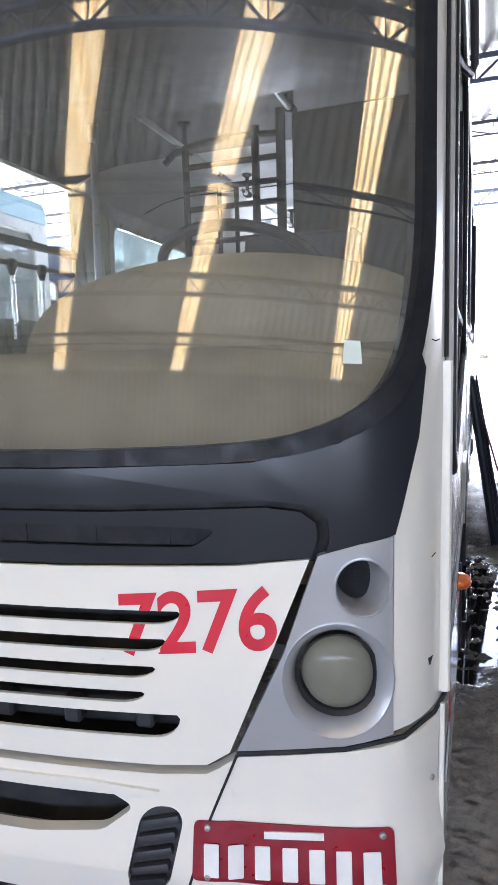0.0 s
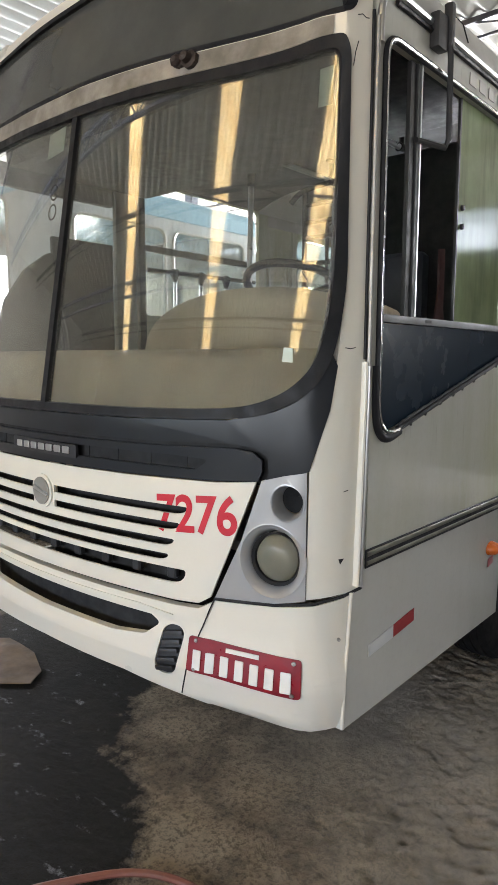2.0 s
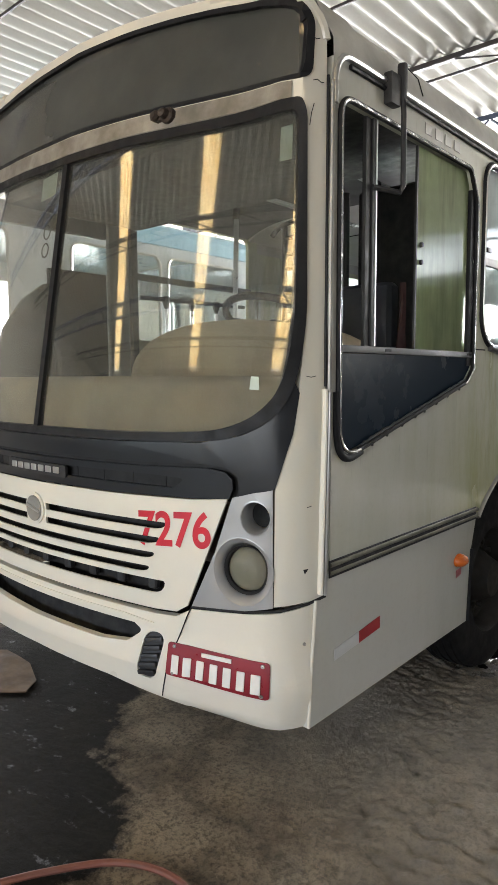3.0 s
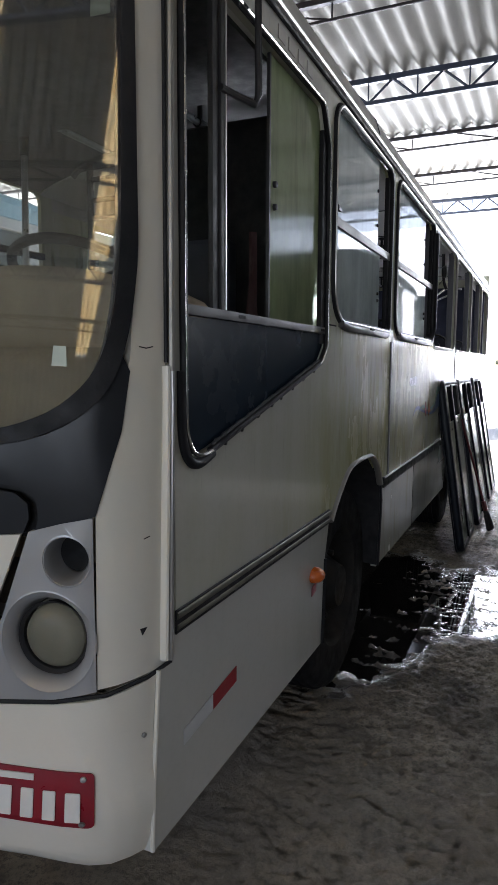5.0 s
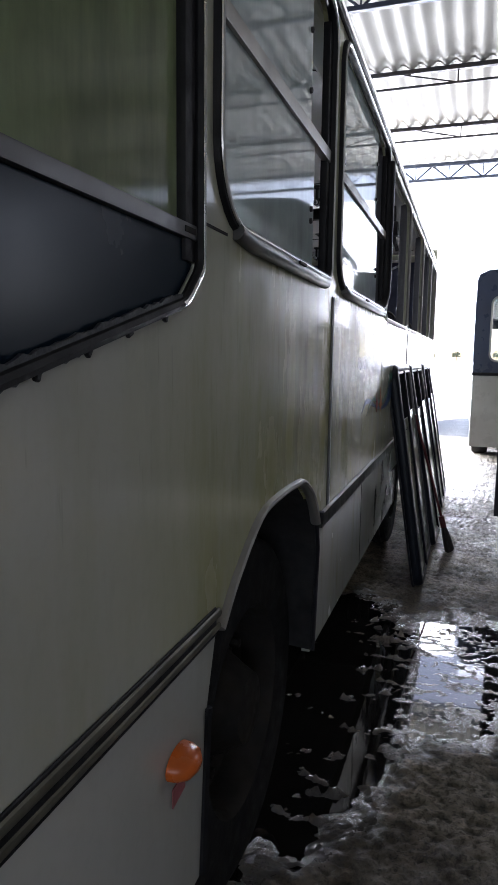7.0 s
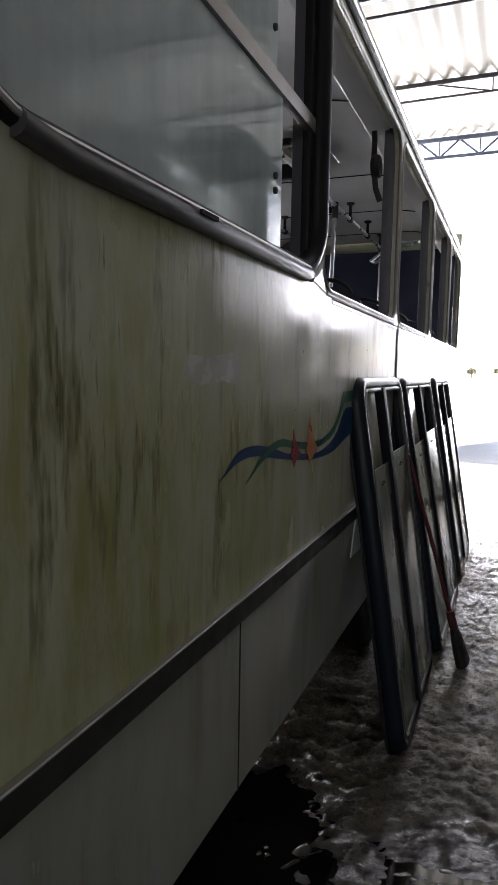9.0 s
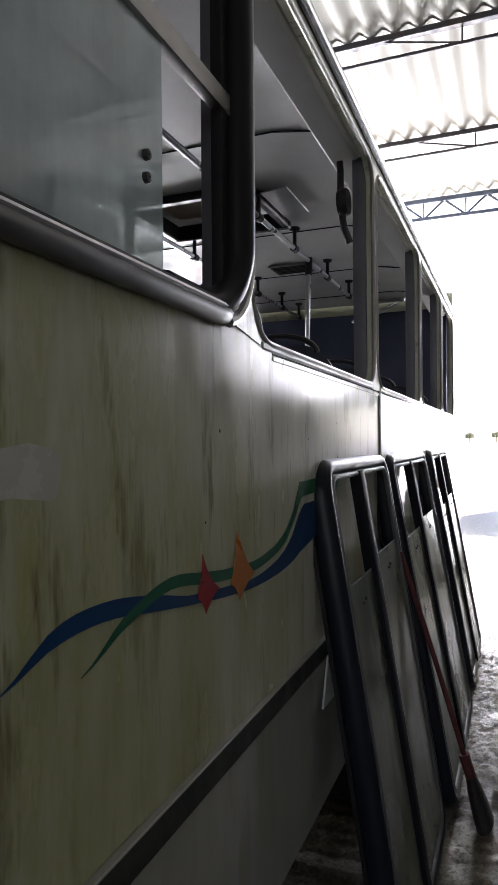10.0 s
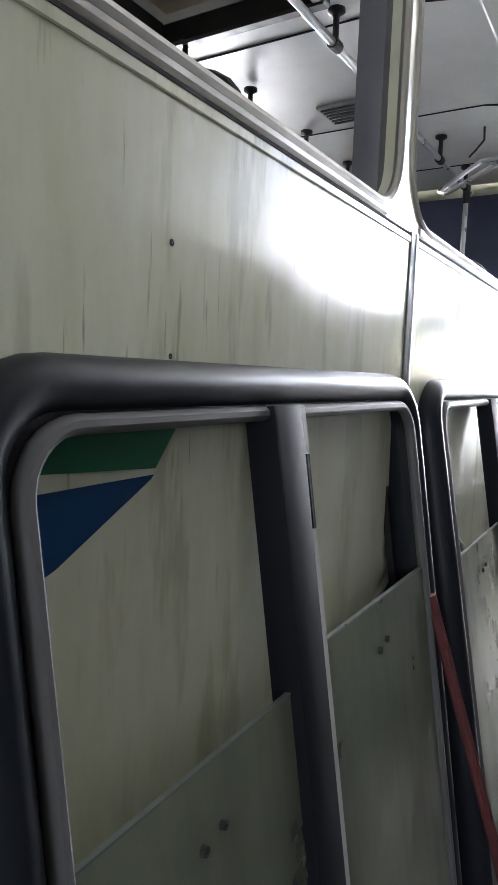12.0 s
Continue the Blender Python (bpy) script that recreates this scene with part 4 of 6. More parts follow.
digits = number_mesh("7276", 0.630, 0.950, 1.030, 1.165)
for v in digits.verts:
    v.co.y += 0.021 * (v.co.x - 0.63) / 0.32
for a, b, lo, hi in SLOTS:
    for k in (lo, hi):
        bmesh.ops.bisect_plane(digits, geom=digits.verts[:] + digits.edges[:] + digits.faces[:], plane_co=(0, k, 0), plane_no=(0, 1, 0), dist=1e-5)
    bmesh.ops.bisect_plane(digits, geom=digits.verts[:] + digits.edges[:] + digits.faces[:], plane_co=(b - 0.012, 0, 0), plane_no=(1, 0, 0), dist=1e-5)
gone = [f for f in digits.faces if any(lo < f.calc_center_median().y < hi and f.calc_center_median().x < b - 0.012 for a, b, lo, hi in SLOTS)]
bmesh.ops.delete(digits, geom=gone, context="FACES")
k = 0.63
while k < 0.95:
    bmesh.ops.bisect_plane(digits, geom=digits.verts[:] + digits.edges[:] + digits.faces[:], plane_co=(k, 0, 0), plane_no=(1, 0, 0), dist=1e-5)
    k += 0.05
# painted on: bold strokes a little proud of the bonnet
part("fleet_number", warp(digits, on_front(0.0135)), RED, BUS, "red painted fleet number 7276")

# lamp panels at both corners
for s in (1, -1):
    pr = [(0.862, 0.832), (0.95, 0.838), (1.08, 0.848), (1.178, 0.868), (1.178, 1.275), (1.11, 1.262), (1.032, 1.241), (0.962, 1.043)]
    big, small = (1.068, 0.985), (1.118, 1.176)
    hole_b = [(big[0] + 0.110 * math.cos(a), big[1] + 0.119 * math.sin(a)) for a in np.linspace(0, 2 * math.pi, 40, endpoint=False)]
    hole_s = [(small[0] + 0.052 * math.cos(a), small[1] + 0.056 * math.sin(a)) for a in np.linspace(0, 2 * math.pi, 32, endpoint=False)]
    loops = [pr, hole_b, hole_s] if s > 0 else [mirror_pts(q) for q in (pr, hole_b, hole_s)]
    lamp_panel = part("lamp_panel", warp(sheet(loops[0], loops[1:], 0.02, 0.04, 0.06), on_front(0.006)), SILVER, BUS, "silver headlamp panel", 50)
    for (cu, cv), r, deep in ((big, 0.092, 0.075), (small, 0.052, 0.07)):
        flare = [(r * 1.24, 0.0072), (r * 1.20, 0.0078), (r * 1.12, 0.002), (r * 1.02, -0.010), (r * 0.94, -0.028), (r * 0.86, -deep)]
        cup = lathe(flare if r > 0.06 else [(r * 1.10, 0.0075), (r * 1.04, 0.008), (r * 0.96, 0.0), (r * 0.9, -0.03), (r * 0.86, -deep)], 40, "z")
        for v in cup.verts:
            v.co.y *= 1.08
        part("lamp_bowl", warp(moved(cup, Matrix.Translation((s * cu, cv, 0))), on_front(0.0)), SILVER, lamp_panel, "pressed silver lamp surround")
        inner = lathe([(r * 0.87, -deep), (r * 0.4, -deep - 0.03), (0.001, -deep - 0.04)], 32, "z")
        part("lamp_cavity", warp(moved(inner, Matrix.Translation((s * cu, cv, 0))), on_front(0.0)), DARK if r < 0.06 else ALUDULL, lamp_panel)
    dome = lathe([(0.078, -0.045), (0.074, -0.030), (0.060, -0.018), (0.038, -0.010), (0.001, -0.007)], 40, "z")
    part("headlight_lens", warp(moved(dome, Matrix.Translation((s * big[0] + s * 0.006, big[1], 0))), on_front(0.0)), LENS, lamp_panel, "yellowed dusty headlight lens")
    part("headlight_gasket", warp(moved(lathe([(0.088, -0.02), (0.080, -0.03), (0.079, -0.06)], 36, "z"), Matrix.Translation((s * big[0] + s * 0.004, big[1], 0))), on_front(0.0)), BLACK, lamp_panel)

# bumper
bump_top = [(0.0, 0.783), (0.70, 0.780), (0.80, 0.786), (0.868, 0.822), (0.95, 0.828), (1.08, 0.838), (1.20, 0.852), (1.30, 0.868), (1.322, 0.874)]
bump_bot = [(0.0, 0.500), (0.47, 0.490), (0.75, 0.458), (1.0, 0.434), (1.2, 0.430), (1.288, 0.434)]
slot = rounded([(-0.645, 0.722), (-0.60, 0.672), (-0.44, 0.646), (0.0, 0.634), (0.42, 0.634), (0.575, 0.652), (0.645, 0.704), (0.6, 0.726), (-0.6, 0.732)], [0.01, 0.03, 0.12, 0.2, 0.12, 0.06, 0.02, 0, 0])
def bumper_bulge(v, u):
    lip = 0.024 * max(0.0, 1 - abs(v - 0.575) / 0.15)
    under = -0.028 * max(0.0, (0.485 - v) / 0.055) ** 2 * max(0.3, min(1.0, (1.29 - abs(u)) / 0.3))
    return lip + under + (0.010 if abs(u) < 0.85 else 0.004)


def vent_loop(s, grow=0.0):
    return [(s * (0.688 + 0.23 * (v - 0.62)) + s * du, v) for du, v in rrect(-0.046 - grow, 0.046 + grow, 0.530 - grow, 0.710 + grow, 0.040, 6)]


bumper_outline = [(-u, v) for u, v in bump_bot[::-1]] + bump_bot[1:] + bump_top[::-1] + [(-u, v) for u, v in bump_top[1:]]
part("bumper", warp(sheet(bumper_outline, [slot, vent_loop(1), vent_loop(-1)], 0.03, 0.05, 0.025), on_front(0.006, bumper_bulge)), CREAM, BUS, "cream moulded front bumper, scuffed", 50)
part("bumper_slot_back", warp(sheet([(-0.66, 0.58), (0.66, 0.58), (0.66, 0.74), (-0.66, 0.74)], (), 0.01, 0.06), on_front(-0.07)), DARK, BUS)
part("bumper_ledge", warp(sheet([(-0.66, 0.735), (-0.52, 0.745), (0.52, 0.742), (0.66, 0.728), (0.70, 0.745), (0.55, 0.758), (-0.55, 0.76), (-0.70, 0.748)], (), 0.02, 0.05), on_front(0.024)), CREAM, BUS)
for s in (1, -1):
    vent = part("corner_vent", warp(sheet(vent_loop(s, 0.004), (), 0.012, 0.0, 0.02), on_front(-0.004, bumper_bulge)), BLACK, BUS, "black oval ribbed vent in the bumper")
    for k in range(5):
        v = 0.553 + 0.032 * k
        u = 0.688 + 0.23 * (v - 0.62)
        part("vent_rib", warp(moved(box(-0.040, 0.040, -0.009, 0.009, 0, 0.016, 0.006, 2), Matrix.Translation((s * u, v, 0)) @ Matrix.Rotation(radians(s * 12), 4, "Z")), on_front(-0.002, bumper_bulge)), BLACK, vent)
    seam = [(s * 0.862, 0.826), (s * 0.80, 0.68), (s * 0.735, 0.47)]
    seam_pts = []
    for q in np.linspace(0, 1, 12):
        u, v = float(np.interp(q, [0, .45, 1], [p[0] for p in seam])), float(np.interp(q, [0, .45, 1], [p[1] for p in seam]))
        seam_pts.append(on_front(0.006, bumper_bulge)(u, v, 0.0005))
    part("bumper_seam", tube(seam_pts, 0.0028, 6), DARK, BUS)
pts = [on_front(0.004, None)(u, v, 0.004) for u, v in [(0.862, 0.828), (0.95, 0.834), (1.08, 0.843), (1.20, 0.858), (1.30, 0.874), (CORNER, 0.888)]]
part("panel_gap", tube(pts, 0.005, 6), DARK, BUS)
part("bumper_bolt", warp(moved(lathe([(0.0075, 0), (0.0075, 0.004), (0.001, 0.006)], 12, "z"), Matrix.Translation((1.272, 0.552, 0))), on_front(0.010)), DARK, BUS)
part("bumper_bolt", warp(moved(lathe([(0.006, 0), (0.006, 0.004), (0.001, 0.006)], 12, "z"), Matrix.Translation((1.285, 0.735, 0))), on_front(0.010)), ALUDULL, BUS)
part("paint_chip", warp(sheet([(1.286, 0.995), (1.306, 0.995), (1.292, 0.978)], (), 0.002), on_front(0.0015)), DARK, BUS)

# registration plate with its characters as plain bars
PL = [(0.772, 0.690), (1.170, 0.680), (1.168, 0.554), (0.768, 0.572)]
plate = part("registration_plate", warp(sheet(rounded([(u, v) for u, v in PL], 0.014), (), 0.004, 0.05), on_front(0.012, bumper_bulge)), PLATE, BUS, "bent dark red registration plate with white bars")
for k, q in enumerate([0.03, 0.155, 0.29, 0.43, 0.565, 0.70, 0.835]):
    u0 = 0.772 + 0.396 * q
    z0 = 0.582 - 0.012 * q
    part("plate_bar", warp(box(u0 + 0.009, u0 + 0.040, z0, z0 + 0.066, 0, 0.003, 0.002, 1), on_front(0.013, bumper_bulge)), WHITE, plate)
part("plate_bar", warp(box(0.915, 1.035, 0.660, 0.674, 0, 0.003), on_front(0.013, bumper_bulge)), WHITE, plate)
for u, v in ((0.80, 0.678), (1.148, 0.668), (0.80, 0.582), (1.145, 0.567)):
    part("plate_screw", warp(moved(lathe([(0.007, 0), (0.006, 0.004), (0.001, 0.005)], 10, "z"), Matrix.Translation((u, v, 0))), on_front(0.012, bumper_bulge)), ALUDULL, plate)

# fine cracks in the paint of the pillar
for line in ([(1.296, 1.655), (1.315, 1.652), (1.335, 1.656)], [(1.31, 2.735), (1.33, 2.728), (1.345, 2.733)], [(1.318, 2.60), (1.335, 2.606), (1.35, 2.600), (1.362, 2.602)],
             [(1.305, 2.46), (1.312, 2.50), (1.322, 2.53)], [(1.30, 1.21), (1.318, 1.214)]):
    part("paint_crack", tube([on_front()(u, v, 0.0004) for u, v in line], 0.0014, 5), DARK, BUS)

# ---- side wall towards the camera ----
ARCH = [(1.575, 0.44), (1.605, 0.80), (1.665, 0.95), (1.76, 1.032), (1.935, 1.132), (2.10, 1.152), (2.27, 1.152), (2.40, 1.138), (2.53, 1.062), (2.615, 0.955), (2.645, 0.86), (2.60, 0.49)]
ARCH2 = [(5.36, 0.47), (5.40, 0.75), (5.50, 0.98), (5.70, 1.12), (6.0, 1.13), (6.25, 1.06), (6.42, 0.90), (6.47, 0.47)]
W1 = rounded([(0.405, 1.354), (1.47, 1.625), (1.542, 1.69), (1.538, 2.45), (1.46, 2.585), (0.405, 2.585)], [0.11, 0.08, 0.05, 0.08, 0.05, 0.07])
W2 = rrect(1.635, 2.70, 1.80, 2.66, (0.15, 0.05, 0.10, 0.10))
W3 = rrect(2.845, 4.20, 1.80, 2.66, (0.12, 0.05, 0.10, 0.10))
O4 = rrect(4.29, 5.625, 1.765, 2.655, (0.12, 0.09, 0.10, 0.10))
O5 = rrect(5.685, 7.02, 1.765, 2.655, (0.12, 0.08, 0.10, 0.10))
O6 = rrect(7.08, 8.28, 1.765, 2.655, (0.12, 0.08, 0.10, 0.10))
O7 = rrect(8.34, 9.38, 1.765, 2.655, (0.12, 0.08, 0.10, 0.10))
upper = [(0.37, 0.975)] + [(1.69, 0.975)] + ARCH[3:9] + [(2.615, 0.975), (5.50, 0.975)] + ARCH2[3:5] + [(6.36, 0.975), (REAR, 0.975), (REAR, 2.70), (0.37, 2.70)]
part("side_panel", warp(sheet(upper, [W1, W2, W3, O4, O5, O6, O7], 0.03), on_side()), SIDE, BUS, "white side panel streaked with green algae and grime", 40)
skirt_f = [(0.252, 0.432), (1.575, 0.44), (1.605, 0.80), (1.655, 0.95), (1.68, 0.97), (0.37, 0.97), (0.335, 0.885), (0.292, 0.88)]
part("skirt_panel", warp(sheet(skirt_f, (), 0.03), on_side(-0.002)), SKIRT, BUS, "grey-white lower skirt panel", 40)
skirt_m = [(2.605, 0.480), (5.30, 0.478), (5.37, 0.60), (5.41, 0.75), (5.49, 0.925), (2.632, 0.925), (2.648, 0.86)]
part("skirt_panel", warp(sheet(skirt_m, (), 0.03), on_side(-0.012)), SKIRT, BUS, "grey-white lower skirt panel", 40)
part("skirt_panel", warp(sheet([(6.47, 0.47), (REAR, 0.50), (REAR, 0.97), (6.40, 0.97)], (), 0.03), on_side(-0.012)), SKIRT, BUS, "grey-white lower skirt panel", 40)
part("skirt_seam", box(1.236, 1.2395, 3.706, 3.712, 0.475, 0.92), DARK, BUS)
part("skirt_flap", warp(moved(sheet([(-0.045, 0), (0.17, 0.03), (0.14, 0.15), (0.0, 0.15)], (), 0.006), Matrix.Translation((4.865, 0.775, 0)) @ Matrix.Rotation(radians(-7), 4, "Y")), on_side(0.008)), BUSWHITE, BUS, "bent flap of the skirt")

# mouldings
GRIMED = surface("grimy_moulding", (0.20, 0.19, 0.145), (0.06, 0.058, 0.04), 0.45, metal=0.45, scale=7, grain=120, amount=0.8, relief=0.06, rough_var=0.08)
for z, r in ((0.992, 0.010), (0.962, 0.008)):
    part("moulding", tube([(1.255, 0.365, z), (1.255, 1.655, z)], r, 8, squash=(0.7, 1)), GRIMED, BUS, "worn metal rub moulding")
part("moulding_base", box(1.2505, 1.256, 0.36, 1.64, 0.945, 1.008, 0.002, 1), RUBBER, BUS)
part("moulding", box(1.236, 1.262, 2.66, 5.50, 0.925, 0.978, 0.008, 2), surface("dark_green_rubber", (0.022, 0.027, 0.022), (0.05, 0.055, 0.04), 0.5, scale=6, grain=80, amount=0.6, relief=0.1), BUS, "dark dirty rubber rub moulding")
part("moulding_lip", box(1.25, 1.266, 2.66, 5.50, 0.978, 0.984, 0.002, 1), ALUDULL, BUS)
part("moulding_end", box(1.248, 1.268, 2.635, 2.665, 0.945, 0.990, 0.006, 2), RUBBER, BUS)

# wheel arch lips
def arch_lip(arch, r=0.012):
    path = spline([(1.248, y, z) for y, z in arch])
    return part("arch_lip", tube(path, r, 10, squash=(1.0, 0.6)), ALUDULL, BUS, "scuffed pressed wheel arch lip")


arch_lip(ARCH[2:10], 0.019)
part("arch_edge", tube([(1.25, y, z) for y, z in ARCH[:2]], 0.010, 6), RUBBER, BUS)
part("arch_edge", tube([(1.25, y, z) for y, z in ARCH[9:]], 0.008, 6), RUBBER, BUS)
arch_lip(ARCH2[1:7])
for arch in (ARCH, ARCH2):
    liner = bmesh.new()
    rows = []
    for y, z in arch:
        rows.append([liner.verts.new((x, y, z + (0.02 if x < 1.2 else 0))) for x in (1.245, 1.0, 0.55)])
    for a, b in zip(rows, rows[1:]):
        for k in range(2):
            liner.faces.new((a[k], a[k + 1], b[k + 1], b[k]))
    liner.faces.new([r_[2] for r_ in rows])
    part("wheel_arch_liner", liner, DARK, BUS, "black wheel arch liner", 30)

# corner mouldings, gutters
def strip(path, r, material, name="trim_strip", label="", squash=(1, 1), sides=8):
    return part(name, tube(path, r, sides, squash=squash), material, BUS, label)


strip([(1.249, 0.312, 0.900), (1.250, 0.334, 1.52), (1.250, 0.334, 1.612)], 0.012, CREAM, "corner_trim", "cream corner moulding", (1.0, 0.6))
strip([(1.255, 0.334, 0.893), (1.256, 0.353, 1.52), (1.256, 0.353, 1.612)], 0.0065, ALU, "corner_trim", "bright aluminium corner trim")
strip([(1.254, 0.352, 1.60), (1.254, 0.362, 2.62)], 0.0085, ALUDULL, "corner_trim", "dull corner trim")
strip([(1.248, 0.338, 1.62), (1.248, 0.344, 2.63)], 0.005, RUBBER, "corner_seal")
gut = [(1.256, 0.372, 2.55)] + [(1.256, 0.372 + 0.09 * (1 - math.cos(a)), 2.62 + 0.10 * math.sin(a)) for a in np.linspace(0, math.pi / 2, 7)] + [(1.256, y, 2.722) for y in np.linspace(0.55, REAR, 12)]
strip(gut, 0.011, ALU, "gutter", "aluminium rain gutter along the roof edge", (1.0, 1.1))
strip([(x, y, z - 0.028) for x, y, z in gut[7:]], 0.009, RUBBER, "gutter_seal")
strip([(1.247, 0.252, 0.436), (1.247, 0.262, 0.60), (1.247, 0.290, 0.882)], 0.006, CREAM, "corner_edge")

# driver's window: trim, dark lower panel, sill and panes
strip([(1.258, y, z) for y, z in W1[6:]] + [(1.258, y, z) for y, z in W1[:4]], 0.011, RUBBER, "window_gasket")
# bright trim all round but for the slanting lower edge, where it is torn away
k0 = max(range(len(W1)), key=lambda i: (W1[i][0] < 0.55) * (i + 1) * (W1[i][1] < 1.6))
k1 = min(i for i in range(len(W1)) if W1[i][0] > 1.30 and i > k0)
loop = [(1.263, y, z) for y, z in W1[k1:] + W1[:k0 + 1]]
part("window_trim", tube(loop, 0.0065, 8), CHROME, BUS, "bright trim round the driver's window")
fat = spline([(1.252, 0.397, 1.60), (1.254, 0.397, 1.47), (1.256, 0.408, 1.405), (1.258, 0.440, 1.370), (1.257, 0.490, 1.364), (1.254, 0.56, 1.380)])
part("corner_rubber", tube(fat, 0.015, 10, squash=(0.8, 1.0)), RUBBER, BUS, "fat black rubber at the window's lower corner")
dp = rounded([(0.413, 1.365), (1.465, 1.632), (1.533, 1.695), (1.533, 1.742), (0.413, 1.735)], [0.10, 0.05, 0.03, 0, 0])
part("lower_window_panel", warp(sheet(dp, (), 0.008), on_side(-0.006)), NAVY, BUS, "blue-black panel below the driver's window")
rnd = random.Random(4)
ragged_top, ragged_low = [], []
for y in np.arange(0.55, 1.47, 0.014):
    z = 1.378 + (y - 0.50) * 0.2546
    ragged_top.append((y, z + 0.018 + rnd.uniform(-0.003, 0.003)))
    ragged_low.append((y, z - 0.006 + rnd.uniform(-0.003, 0.003) - (0.006 if rnd.random() < 0.10 else 0)))
part("torn_sealant", warp(sheet(ragged_top + ragged_low[::-1], (), 0.006), on_side(0.010)), surface("torn_sealant_rubber", (0.035, 0.038, 0.045), (0.10, 0.10, 0.10), 0.6, scale=40, grain=150, amount=0.7, relief=0.4), BUS, "ragged torn grey-black sealant")
for y in (0.63, 0.74, 0.86, 0.97, 1.05, 1.16, 1.27, 1.39):
    z = 1.378 + (y - 0.50) * 0.2546
    part("sealant_tear", warp(moved(box(-0.008, 0.008, -0.005, 0.005, 0, 0.008, 0.002, 1), Matrix.Translation((y, z - 0.010, 0)) @ Matrix.Rotation(radians(25 + 60 * rnd.random()), 4, "Z")), on_side(0.006)), RUBBER, BUS)
part("window_sill", box(1.228, 1.256, 0.41, 1.536, 1.738, 1.764, 0.004, 2), SILLPIPE, BUS, "aluminium sill of the driver's window")
for y in (0.745, 1.50):
    part("sill_slot", box(1.254, 1.2575, y - 0.022, y + 0.022, 1.747, 1.757), DARK, BUS)
part("window_mullion", box(1.238, 1.250, 0.626, 0.652, 1.76, 2.575, 0.004, 2), BLACK, BUS)
part("mullion_edge", box(1.2505, 1.2535, 0.645, 0.652, 1.765, 2.572), ALU, BUS)
part("cab_curtain", warp(sheet([(0.955, 1.70), (1.02, 1.70), (1.01, 1.92), (0.995, 2.04), (0.985, 2.04), (0.97, 1.92)], (), 0.008, 0.012), lambda u, v, w: (1.185 + w + 0.008 * math.sin(u * 260), u, v)), surface("red_brown_cloth", (0.045, 0.017, 0.017), (0.025, 0.012, 0.012), 0.9, scale=12, amount=0.6, relief=0.2), BUS, "dark red-brown curtain strip")
part("window_stile", box(1.226, 1.242, 0.592, 0.625, 1.76, 2.575, 0.004, 2), BLACK, BUS)
part("window_pane", box(1.228, 1.234, 1.00, 1.50, 1.76, 2.575), CABGLASS, BUS, "grimy sliding pane of the driver's window")
part("pane_edge", box(1.226, 1.236, 0.992, 1.002, 1.76, 2.575), BLACK, BUS)
part("window_stile", box(1.230, 1.252, 1.49, 1.535, 1.70, 2.50, 0.006, 2), RUBBER, BUS)
for z in (2.12, 2.19):
    part("pane_bolt", moved(lathe([(0.011, 0), (0.010, 0.010), (0.001, 0.012)], 12, "x"), Matrix.Translation((1.236, 1.03, z))), BLACK, BUS)


SEAL = surface("old_seal_rubber", (0.012, 0.012, 0.014), (0.02, 0.02, 0.022), 0.45, spec=0.2, scale=4, grain=120, amount=0.3, relief=0.05, rough_var=0.05)


def sliding_window(y0, y1, first):
    """A fitted two-row window: rubber frame, sill pipe, cross bar, panes pushed to one side."""
    loop = W2 if first else W3
    part("window_gasket", tube([(1.250, y, z) for y, z in loop], 0.016, 8, closed=True), RUBBER, BUS)
    part("window_trim", tube([(1.262, y, z) for y, z in loop], 0.0065, 8, closed=True), ALU, BUS, "aluminium trim round a side window")
    part("sill_pipe", tube([(1.258, y0 + 0.10, 1.792), (1.260, y0 + 0.2, 1.780), (1.260, y1 - 0.11, 1.778), (1.257, y1 - 0.07, 1.782), (1.246, y1 - 0.035, 1.795), (1.228, y1 - 0.02, 1.81)], 0.018, 12), SILLPIPE, BUS, "dull rounded window sill")
    part("sill_slot", box(1.276, 1.2825, y0 + 0.55, y0 + 0.62, 1.786, 1.794), DARK, BUS)
    part("cross_bar", box(1.226, 1.252, y0, y1, 2.185, 2.225, 0.005, 2), ALUDULL, BUS)
    span = y1 - y0
    part("window_pane", box(1.228, 1.234, y0 + 0.02, y0 + 0.78 * span, 2.22, 2.65), PANE, BUS, "hazy sliding pane")
    part("window_pane", box(1.236, 1.242, y0 + 0.02, y0 + 0.80 * span, 1.80, 2.19), PANE, BUS, "hazy lower pane")
    part("window_stile", box(1.222, 1.246, y1 - 0.045, y1, 1.81, 2.62, 0.005, 2), RUBBER, BUS)
    part("slide_catch", box(1.242, 1.254, y0 + 0.06, y0 + 0.11, 2.25, 2.272, 0.004, 2), BLACK, BUS)
    for z in (1.95, 1.985, 2.33, 2.50):
        part("pane_bolt", moved(lathe([(0.009, 0), (0.008, 0.008), (0.001, 0.010)], 10, "x"), Matrix.Translation((1.234 if z > 2.2 else 1.242, y0 + 0.76 * span, z))), BLACK, BUS)


sliding_window(1.635, 2.70, True)
sliding_window(2.845, 4.20, False)
